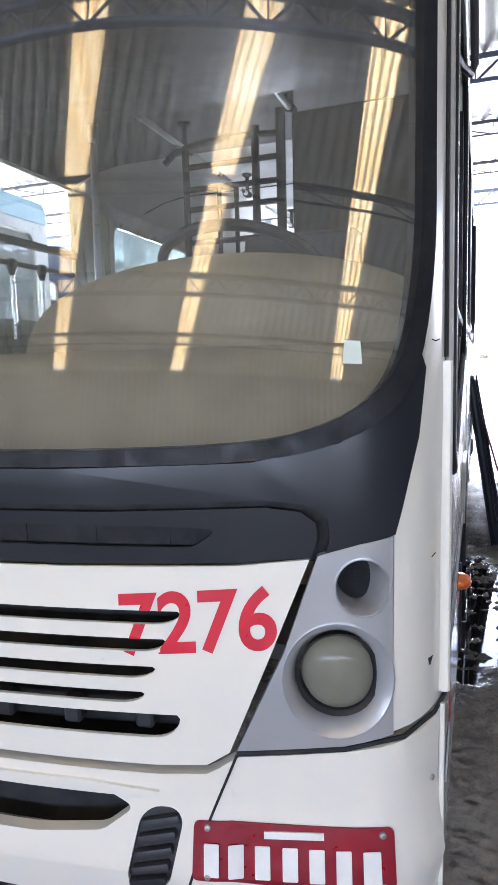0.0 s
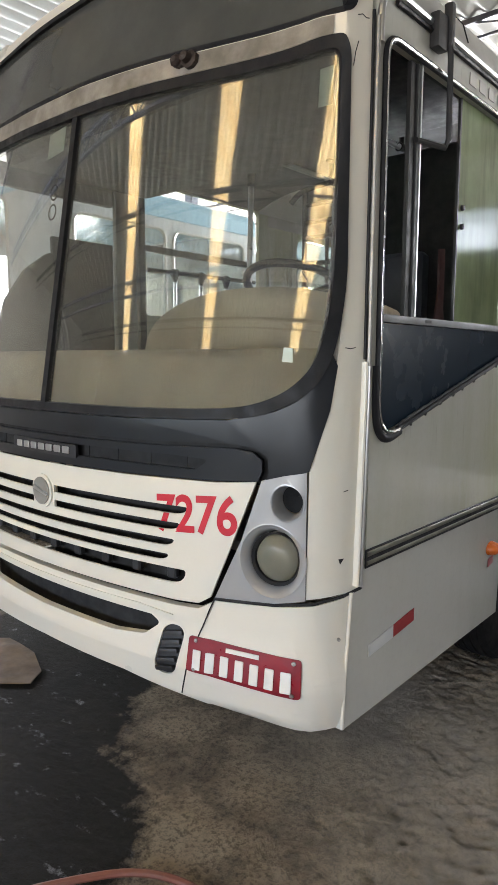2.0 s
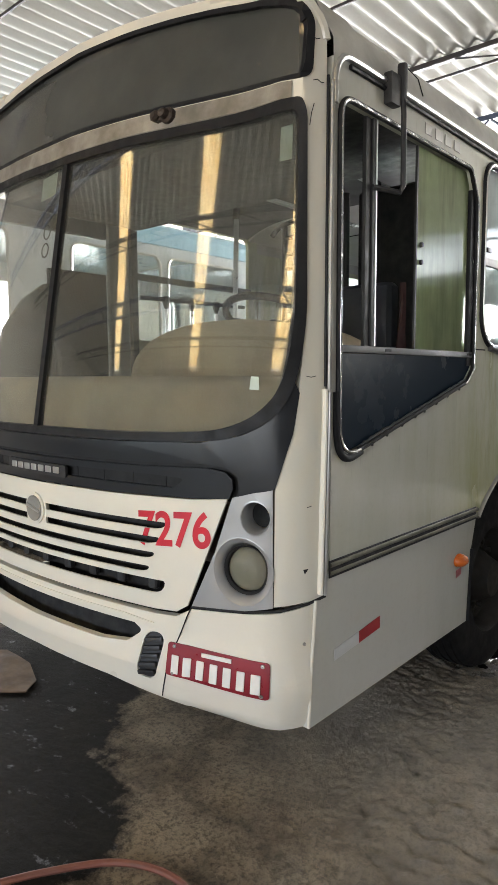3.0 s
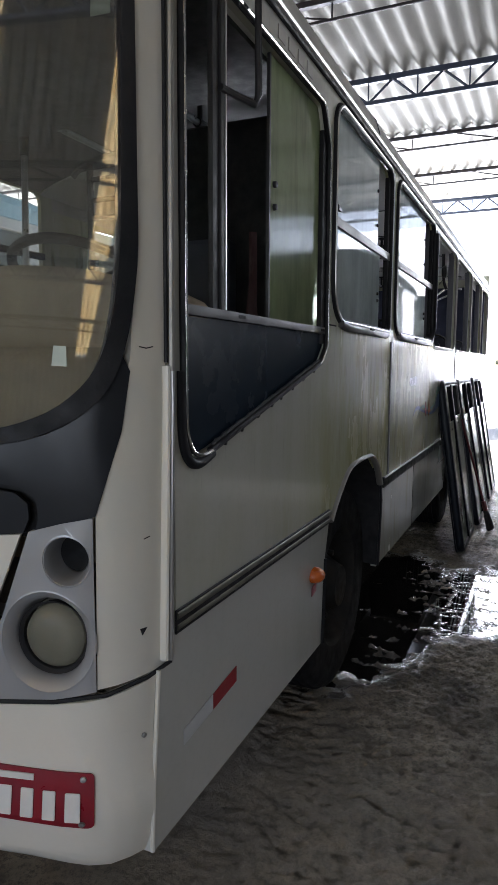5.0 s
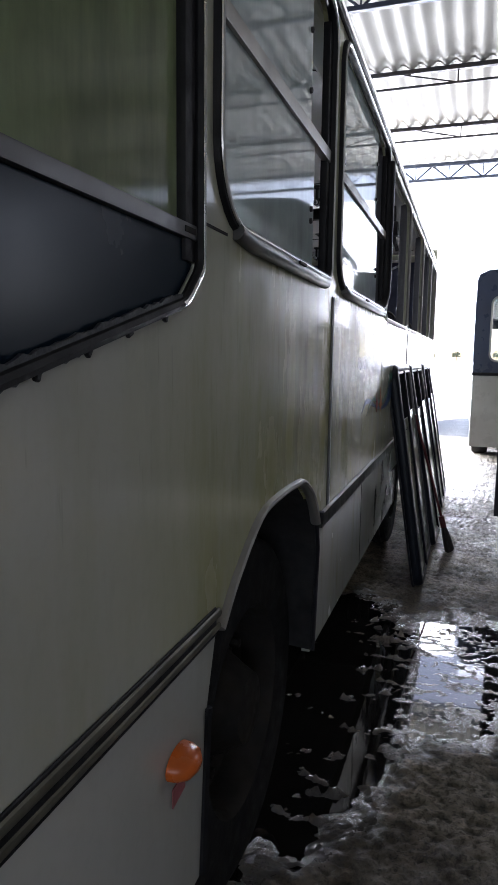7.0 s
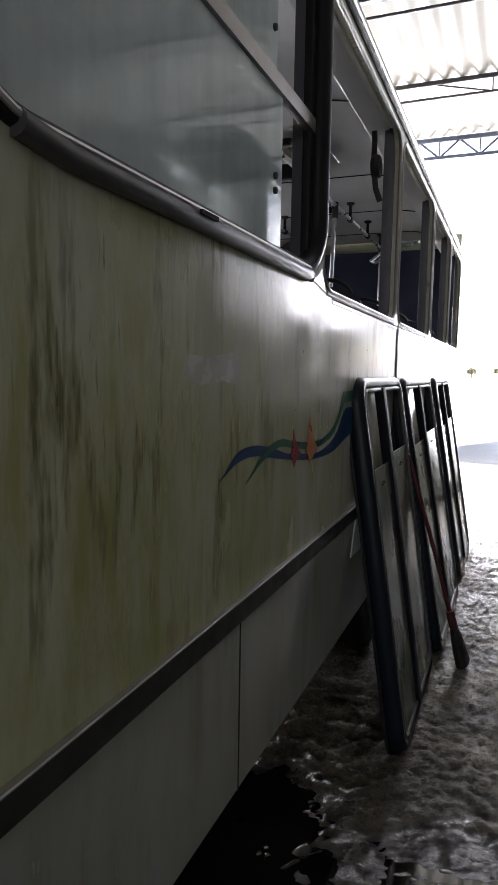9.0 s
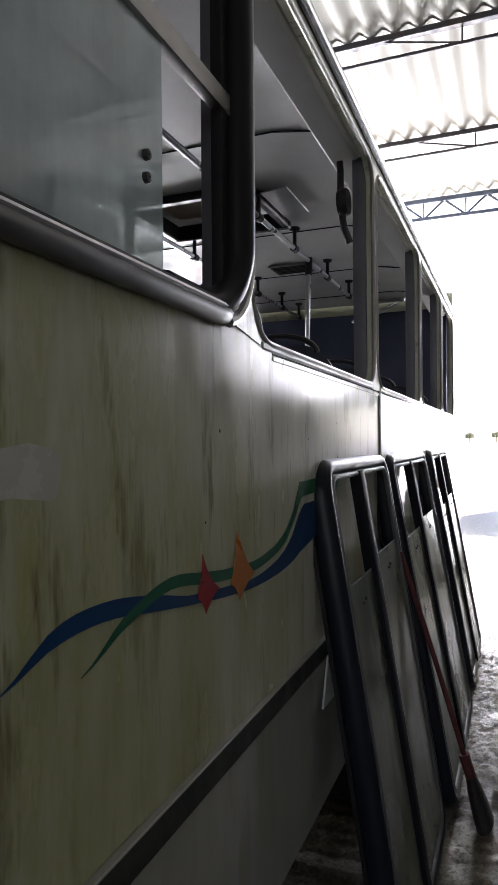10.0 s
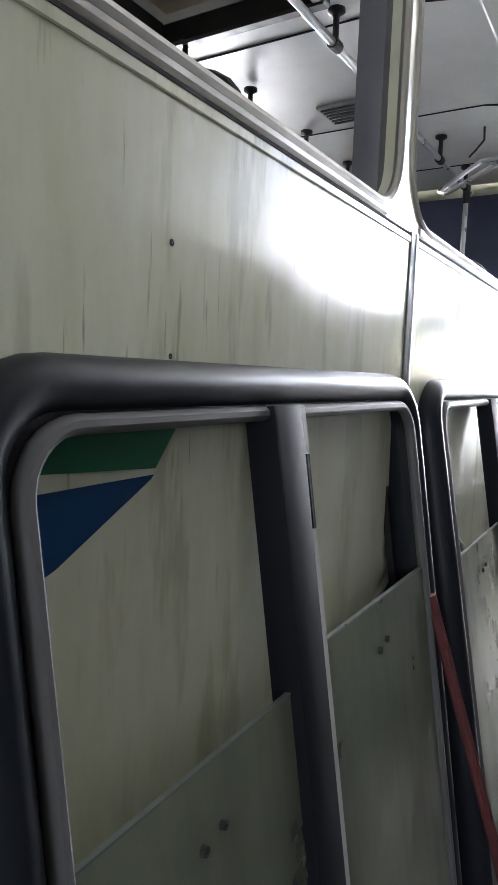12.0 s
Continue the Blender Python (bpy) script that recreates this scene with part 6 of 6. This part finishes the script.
part("engine_cover", box(-0.55, 0.15, 0.55, 1.35, 0.92, 1.50, 0.12, 4), TAN, BUS, "rounded engine cover")
part("grab_rail", merge(tube([(-0.62, 0.55, 0.95), (-0.62, 0.50, 1.75), (-0.60, 0.44, 1.95)], 0.018, 8), tube([(-0.70, 0.52, 0.95), (-0.70, 0.48, 1.70)], 0.018, 8), box(-0.68, -0.60, 0.40, 0.46, 1.44, 1.53, 0.01, 1)), BLACK, BUS)
part("passenger_seatback", box(-0.42, 0.24, 1.62, 1.72, 1.30, 1.98, 0.14, 4), SEATP, BUS)


part("driver_screen", box(0.59, 1.18, 1.575, 1.60, 0.95, 2.62, 0.01, 1), DARK, BUS, "black screen behind the driver")
for a, b_ in ((3.25, 4.6), (4.75, 6.1)):
    part("window_pane", box(-1.236, -1.230, a + 0.01, b_ - 0.01, 1.77, 2.65), GRIMY, BUS)
part("window_rail", box(-1.238, -1.200, 1.50, 2.75, 2.345, 2.388, 0.004, 1), BLACK, BUS)
for a, b_ in ((3.25, 4.6), (4.75, 6.1), (6.25, 7.6), (7.75, 9.2)):
    part("window_rail", box(-1.232, -1.205, a, b_, 2.19, 2.225, 0.004, 1), ALUDULL, BUS)
    part("window_stile", box(-1.232, -1.205, (a + b_) / 2 - 0.018, (a + b_) / 2 + 0.018, 1.77, 2.19, 0.004, 1), RUBBER, BUS)

# ---- wheels ----
def wheel_thing(x, y):
    w = part("wheel", moved(lathe([(0.30, -0.13), (0.46, -0.135), (0.492, -0.12), (0.505, -0.08), (0.505, 0.08), (0.492, 0.12), (0.46, 0.135), (0.30, 0.13)], 48, "x"), Matrix.Translation((x, y, 0.505))), TYRE, BUS, "muddy worn bus tyre on a dark steel wheel")
    ridge = []
    for off in (-0.07, -0.024, 0.024, 0.07):
        ridge.append(moved(lathe([(0.503, off - 0.016), (0.512, off - 0.012), (0.512, off + 0.012), (0.503, off + 0.016)], 48, "x"), Matrix.Translation((x, y, 0.505))))
    part("tread", merge(*ridge), TYRE, w)
    part("rim", moved(lathe([(0.30, 0.13), (0.285, 0.11), (0.27, 0.02), (0.24, 0.0), (0.16, 0.03), (0.12, 0.10), (0.10, 0.14), (0.001, 0.15)], 40, "x"), Matrix.Translation((x, y, 0.505))), RIM, w)
    for k in range(10):
        a = 2 * math.pi * k / 10
        part("wheel_nut", moved(lathe([(0.016, 0.02), (0.016, 0.05), (0.001, 0.055)], 6, "x"), Matrix.Translation((x, y + 0.2 * math.cos(a), 0.505 + 0.2 * math.sin(a)))), RIM, w)


for y in (2.13, 5.91):
    for x in (1.03, -1.03):
        wheel_thing(x, y)


# ---- seats ----
def bus_seat():
    st = new("passenger_seat")
    st.empty_display_size = 0.2
    st.parent = BUS
    st.matrix_parent_inverse = base_of(BUS).inverted()
    tagged(st, "dark moulded double bus seat with a tubular grab loop")
    part("seat", box(-0.42, 0.42, -0.20, 0.22, 0.40, 0.47, 0.03, 3), SEATP, st)
    back = sheet(rrect(-0.44, 0.44, 0.0, 0.57, (0.05, 0.05, 0.15, 0.15)), (), 0.05)
    bmesh.ops.rotate(back, verts=back.verts[:], cent=(0, 0, 0), matrix=Matrix.Rotation(radians(90), 3, "X"))
    part("backrest", moved(back, Matrix.Translation((0, 0.24, 0.42)) @ Matrix.Rotation(radians(-10), 4, "X")), SEATP, st)
    for x in (-0.21, 0.21):
        loop = [(x + 0.16 * math.cos(a), 0.34, 0.945 + 0.075 * math.sin(a)) for a in np.linspace(0, math.pi, 13)]
        part("grab_loop", tube(loop, 0.011, 8), BLACK, st)
    for x in (-0.36, 0.36):
        for y in (-0.12, 0.16):
            part("leg", tube([(x, y, 0.40), (x, y, 0.0)], 0.016, 8), POLE, st)
    return st


seat = bus_seat()
seat.matrix_basis = Matrix.Translation((0.72, 2.82, 0.925))
for y in (3.50, 4.17, 5.02, 5.87, 6.72, 7.57, 8.35):
    copy_thing(seat, Matrix.Translation((0.72, y, 0.925)))
for y in (2.35, 3.2, 4.05, 4.9, 5.75, 6.6, 7.45, 8.3):
    copy_thing(seat, Matrix.Translation((-0.74, y, 0.925)))


def driver_seat():
    st = new("driver_seat")
    st.parent = BUS
    st.matrix_parent_inverse = base_of(BUS).inverted()
    tagged(st, "dark padded driver's seat with a high back")
    part("seat", box(0.42, 0.90, 1.02, 1.46, 1.32, 1.44, 0.05, 3), SEATP, st)
    part("backrest", box(0.43, 0.89, 1.40, 1.50, 1.40, 2.12, 0.05, 3), SEATP, st)
    part("pedestal", box(0.52, 0.80, 1.10, 1.40, 0.92, 1.34, 0.03, 2), BLACK, st)


driver_seat()
part("seat_grab_handle", tube(spline([(1.10, 4.30, 1.50), (1.10, 4.34, 1.83), (1.105, 4.43, 1.915), (1.11, 4.53, 1.925), (1.115, 4.61, 1.89), (1.12, 4.64, 1.81), (1.12, 4.65, 1.50)]), 0.021, 12, squash=(1.3, 1.0)), BLACK, BUS, "dark plastic grab handle of a seat")

# ---- window units leaning on the bus, set on end ----
FRAMERUB = surface("frame_rubber", (0.011, 0.014, 0.020), (0.020, 0.022, 0.027), 0.40, spec=0.22, scale=4, grain=90, amount=0.3, relief=0.03, rough_var=0.04)
DULLGREY = surface("weathered_grey_rubber", (0.11, 0.11, 0.115), (0.07, 0.07, 0.07), 0.5, spec=0.3, scale=5, grain=90, amount=0.4, relief=0.04, rough_var=0.06)
BARBLACK = surface("black_bar", (0.010, 0.011, 0.015), (0.016, 0.017, 0.020), 0.6, spec=0.1, scale=4, grain=90, amount=0.3, relief=0.03, rough_var=0.04)
PANECUT = surface("cut_glass_edge", (0.13, 0.15, 0.14), (0.08, 0.09, 0.08), 0.4, scale=9, amount=0.5, relief=0.0)


def window_unit(y0, y1, bottom_x, label, bar=0.47, side=0.05):
    """A removed sliding window on end: rounded rubber frame, middle bar, panes slid down."""
    w, h, edge = y1 - y0, 1.502, side
    lean = math.asin((bottom_x - 1.282) / h)
    m = Matrix.Translation((bottom_x, y0, 0.012)) @ Matrix.Rotation(-lean, 4, "Y") @ Matrix(((0, 0, 1, 0), (1, 0, 0, 0), (0, 1, 0, 0), (0, 0, 0, 1)))
    un = thing("window_unit", label, "window", (bottom_x, (y0 + y1) / 2, 0), "removed window units")
    path = rrect(0.026, w - 0.026, 0.026, h - 0.026, 0.075, 8)
    part("rubber_frame", moved(tube([(u, v, -0.040) for u, v in path], 1.0, 18, closed=True, squash=(0.026, 0.038)), m), FRAMERUB, un, "fat rounded blue-black rubber frame")
    part("frame_back", moved(sheet(rrect(-0.012, w + 0.012, -0.004, h + 0.012, 0.09, 8), [rrect(0.06, w - 0.06, 0.06, h - 0.06, 0.05, 8)], 0.012), m @ Matrix.Translation((0, 0, -0.064))), RUBBER, un)
    path = rrect(0.056, w - 0.056, 0.058, h - 0.058, 0.055, 8)
    part("inner_lip", moved(sheet(rrect(0.03, w - 0.03, 0.03, h - 0.03, 0.06, 8), [rrect(0.062, w - 0.062, 0.064, h - 0.064, 0.05, 8)], 0.012), m @ Matrix.Translation((0, 0, -0.018))), RUBBER, un)
    part("metal_channel", moved(tube([(u, v, -0.012) for u, v in path], 0.0085, 10, closed=True, squash=(1, 1.2)), m), DULLGREY, un, "aluminium channel")
    part("middle_bar", moved(box(w * bar - 0.060, w * bar + 0.006, 0.05, h - 0.05, -0.036, 0.004, 0.004, 2), m), BARBLACK, un)
    part("middle_bar_edge", moved(box(w * bar + 0.006, w * bar + 0.026, 0.05, h - 0.05, -0.030, 0.000, 0.003, 1), m), INNER, un)
    part("bar_slot", moved(box(w * bar + 0.012, w * bar + 0.019, h - 0.20, h - 0.11, 0.0, 0.002), m), DARK, un)
    for side, (a, b) in enumerate(((edge + 0.008, w * bar - 0.028), (w * bar + 0.036, w - edge - 0.008))):
        t1, t2 = (1.128, 0.81) if side == 0 else (1.155, 0.725)
        part("window_pane", moved(box(a, b, 0.06, t1, -0.016, -0.011), m), GRIMY, un, "grimy slid-down pane")
        part("window_pane", moved(box(a, b, 0.06, t2, -0.026, -0.021), m), GRIMY, un, "grimy fixed pane")
        part("pane_edge", moved(box(a, b, t1 - 0.001, t1 + 0.0015, -0.017, -0.0102), m), PANECUT, un)
        part("pane_edge", moved(box(a, b, t2 - 0.001, t2 + 0.0012, -0.027, -0.0205), m), PANECUT, un)
        for dy in (0.0, 0.032):
            part("pane_bolt", moved(lathe([(0.0055, -0.012), (0.005, -0.006), (0.001, -0.005)], 10, "z"), m @ Matrix.Translation(((a + b) / 2 + dy - 0.03, t1 - 0.07 + dy * 0.2, 0))), BLACK, un)
    return un


window_unit(4.752, 5.71, 1.515, "removed bus window on end, black rubber frame, grimy panes slid down")
window_unit(5.80, 6.97, 1.545, "removed bus window on end, leaning behind a broom")
window_unit(7.22, 8.25, 1.540, "removed bus window on end, the last leaning on the bus")


def broom():
    b = thing("broom", "old broom with a worn red handle and dark bristles", "broom", (1.62, 5.78, 0))
    top, low = Vector((1.34, 5.66, 1.10)), Vector((1.595, 5.755, 0.20))
    part("handle", tube([top, top.lerp(low, 0.5) + Vector((0.004, 0, 0)), low], 0.0105, 10), REDWOOD, b, "chipped red handle")
    part("collar", tube([low.lerp(top, 0.10), low], 0.022, 10), REDWOOD, b)
    head = bmesh.new()
    rows = []
    d = (low - top).normalized()
    s = Vector((0, 1, 0))
    t_ = d.cross(s).normalized()
    for q, w, h in ((0, 0.028, 0.020), (0.05, 0.060, 0.028), (0.12, 0.085, 0.034), (0.19, 0.105, 0.036)):
        rows.append([head.verts.new(low + d * q + s * w * math.cos(a) + t_ * h * math.sin(a)) for a in np.linspace(0, 2 * math.pi, 16, endpoint=False)])
    for a_, b_ in zip(rows, rows[1:]):
        for k in range(16):
            head.faces.new((a_[k], a_[(k + 1) % 16], b_[(k + 1) % 16], b_[k]))
    head.faces.new(rows[-1])
    bmesh.ops.recalc_face_normals(head, faces=head.faces[:])
    part("bristles", head, BRISTLE, b, "dark worn bristles")
    return b


broom()


# ---- parked buses round about ----
def parked_bus(x0, x1, y0, y1, z0, z1, upper, lower, label, along="y", cap_paint=None, sill=0.0, screen=None, pane=BUSGLASS):
    """A parked bus, hollow, with real window openings all round; along: the way its length runs."""
    pb = thing("parked_bus", label, "bus", ((x0 + x1) / 2, (y0 + y1) / 2, 0), "parked buses")
    zm = z0 + 0.42 * (z1 - z0)
    walls = (("x", x0, -1, y0, y1), ("x", x1, 1, y0, y1), ("y", y0, -1, x0, x1), ("y", y1, 1, x0, x1))
    for axis, at, s, a, b in walls:
        def place(u, v, w, axis=axis, at=at, s=s):
            return (at + s * w, u, v) if axis == "x" else (u, at + s * w, v)
        n = max(2, round((b - a) / 1.4))
        gap = (b - a - 0.30) / n
        holes = [rrect(a + 0.20 + k * gap, a + 0.10 + (k + 1) * gap, zm + 0.16 + sill, z1 - 0.36 + 0.4 * sill, 0.09) for k in range(n)]
        if axis == "y" and screen:
            holes = [rrect(*screen, z0 + 0.75, z1 - 0.17, 0.10)]
        inset = 0.0 if axis == "x" else 0.03
        part("lower_panel", warp(sheet([(a + inset, z0), (b - inset, z0), (b - inset, zm), (a + inset, zm)], (), 0.03), place), lower, pb)
        up = part("upper_panel", warp(sheet([(a + inset, zm), (b - inset, zm), (b - inset, z1 - 0.14), (a + inset, z1 - 0.14)], holes, 0.03), place), upper, pb)
        part("rub_strip", warp(sheet([(a, zm - 0.03), (b, zm - 0.03), (b, zm + 0.01), (a, zm + 0.01)], (), 0.01), lambda u, v, w, f=place: f(u, v, w + 0.010)), RUBBER, pb)
        for hole in holes:
            part("window_trim", tube([place(u, v, 0.004) for u, v in hole], 0.014, 6, closed=True), ALU, up)
            part("window_pane", warp(sheet(hole, (), 0.004), lambda u, v, w, f=place: f(u, v, w - 0.014)), pane, up)
    cap = [(x0, z1 - 0.15), (x0 + 0.03, z1 - 0.07), (x0 + 0.14, z1 - 0.02), (x0 + 0.45, z1), (x1 - 0.45, z1), (x1 - 0.14, z1 - 0.02), (x1 - 0.03, z1 - 0.07), (x1, z1 - 0.15)] if along == "y" else [(y0, z1 - 0.15), (y0 + 0.03, z1 - 0.07), (y0 + 0.14, z1 - 0.02), (y0 + 0.45, z1), (y1 - 0.45, z1), (y1 - 0.14, z1 - 0.02), (y1 - 0.03, z1 - 0.07), (y1, z1 - 0.15)]
    lo, hi = (y0, y1) if along == "y" else (x0, x1)
    part("roof", warp(sheet(cap, (), hi - lo), lambda u, v, w: (u, hi + w, v) if along == "y" else (hi + w, u, v)), cap_paint or upper, pb)
    part("cabin_floor", box(x0 + 0.05, x1 - 0.05, y0 + 0.05, y1 - 0.05, 0.80, 0.86), DARK, pb)
    for q in (0.24, 0.76):
        for side in (0.17, -0.17):
            if along == "y":
                c, ax = ((x0 + side if side > 0 else x1 + side), y0 + q * (y1 - y0)), "x"
            else:
                c, ax = (x0 + q * (x1 - x0), (y0 + side if side > 0 else y1 + side)), "y"
            wh = part("wheel", moved(lathe([(0.28, -0.13), (0.47, -0.12), (0.50, -0.07), (0.50, 0.07), (0.47, 0.12), (0.28, 0.13)], 32, ax), Matrix.Translation((*c, 0.50))), TYRE, pb)
            part("rim", moved(lathe([(0.28, -0.10), (0.20, -0.02), (0.001, 0.0), (0.20, 0.02), (0.28, 0.10)], 24, ax), Matrix.Translation((*c, 0.50))), RIM, wh)
    return pb


grey_bus = parked_bus(2.035, 4.535, 5.43, 8.53, 0.38, 2.77, BUSGREY, BUSGREY, "parked bus in dull dark grey paint, standing across the aisle", sill=0.33, pane=TINTED)
grey_bus.matrix_basis = grey_bus.matrix_basis @ Matrix.Rotation(-0.055, 4, "Z")
parked_bus(1.755, 4.25, 9.6, 19.0, 0.38, 2.70, BUSNAVY, BUSWHITE, "parked bus, navy above and white below, near the shed's mouth")
blue_bus = parked_bus(-4.85, -2.35, 1.55, 4.02, 0.40, 3.16, BUSPALE, BUSWHITE, "parked bus, pale grey-white with a light blue band under its roof", cap_paint=BUSBLUE, screen=(-4.70, -3.02))
part("blue_band", box(-2.345, -2.333, 1.58, 3.99, 2.90, 3.03, 0.004, 1), BUSBLUE, blue_bus, "light blue painted band")
# dark bus added as a blocker before the bright mouth
parked_bus(-4.95, -2.45, 4.55, 9.6, 0.38, 2.86, BUSNAVY, BUSNAVY, "dark parked bus added beyond the pale one to block the bright shed mouth")

# ---- floor litter ----
def cardboard():
    c = thing("cardboard_sheet", "damp torn sheet of brown cardboard lying on the floor", "cardboard", (-0.85, 0.15, 0))
    bm = sheet([(-1.30, -0.06), (-0.90, -0.16), (-0.52, 0.17), (-0.60, 0.28), (-0.82, 0.37), (-1.10, 0.38), (-1.38, 0.14)], (), 0.006, 0.08, 0.08)
    for v in bm.verts:
        v.co.z += 0.022 + 0.008 * noise.noise((v.co.x * 5, v.co.y * 5, 0))
    part("sheet", bm, CARD, c)


cardboard()
hose = thing("hose", "dull orange rubber hose lying on the floor", "hose", (0.9, -0.3, 0))
part("pipe", tube([(x, y, 0.020 + 0.004 * math.sin(9 * x)) for x, y in spline([(0.50, -0.78), (0.61, -0.56), (0.69, -0.43), (0.80, -0.29), (0.92, -0.21), (1.06, -0.18), (1.2, -0.22), (1.34, -0.34)])], 0.012, 8), surface("hose_rubber", (0.20, 0.065, 0.04), (0.12, 0.06, 0.045), 0.6, scale=8, amount=0.6), hose)
bar = thing("metal_bar", "pale yellow metal bar lying on the floor beside the bus", "bar", (-1.8, 0.35, 0))
part("bar", tube([(-1.95, 0.08, 0.036), (-1.84, 0.28, 0.036), (-1.70, 0.53, 0.036)], 0.030, 10, squash=(1, 0.7)), surface("yellow_paint", (0.46, 0.38, 0.16), (0.28, 0.24, 0.13), 0.5, scale=8, amount=0.6), bar)
cable = thing("cable", "thin black cable curling over the floor", "cable", (-1.9, 0.4, 0))
part("wire", tube([(x, y, 0.07 + 0.02 * math.sin(8 * x)) for x, y in spline([(-2.35, 0.62), (-2.10, 0.53), (-1.98, 0.42), (-1.88, 0.36), (-1.80, 0.46), (-1.74, 0.56)])], 0.008, 8), BLACK, cable)

# ---- far trees beyond the yard ----
def tree(x, y, h, seed):
    r = random.Random(seed)
    t_ = thing("tree", "distant leafy tree beyond the yard", "tree", (x, y, 0), "far trees")
    part("trunk", tube([(x, y, 0), (x + 0.1, y, h * 0.3), (x, y, h * 0.6)], 0.18, 8), CARD, t_)
    for k in range(4):
        a = k * 1.6
        part("limb", tube([(x, y, h * 0.4), (x + 0.7 * math.cos(a), y + 0.7 * math.sin(a), h * 0.65)], 0.07, 6), CARD, t_)
    verts, faces = [], []
    for k in range(420):
        a, q = r.uniform(0, 6.283), r.random() ** 0.5
        p = Vector((x + 2.2 * q * math.cos(a), y + 2.2 * q * math.sin(a), h * (0.45 + 0.5 * r.random() * (1.1 - 0.5 * q))))
        u = Vector((r.uniform(-1, 1), r.uniform(-1, 1), r.uniform(-1, 1))).normalized() * r.uniform(0.15, 0.35)
        w = u.orthogonal().normalized() * r.uniform(0.12, 0.3)
        i = len(verts)
        verts += [p - u, p + w, p + u, p - w]
        faces.append((i, i + 1, i + 2, i + 3))
    me = bpy.data.meshes.new("crown")
    me.from_pydata(verts, [], faces)
    bm = bmesh.new()
    bm.from_mesh(me)
    part("crown", bm, LEAF, t_, smooth=None)


for k, (x, y, h) in enumerate(((-9, 172, 5.2), (-3, 180, 6.0), (2, 176, 5.0), (7, 182, 6.2), (12, 178, 5.4), (-16, 174, 5.6), (18, 180, 5.5))):
    tree(x * 1.9, y * 1.9, h, k)
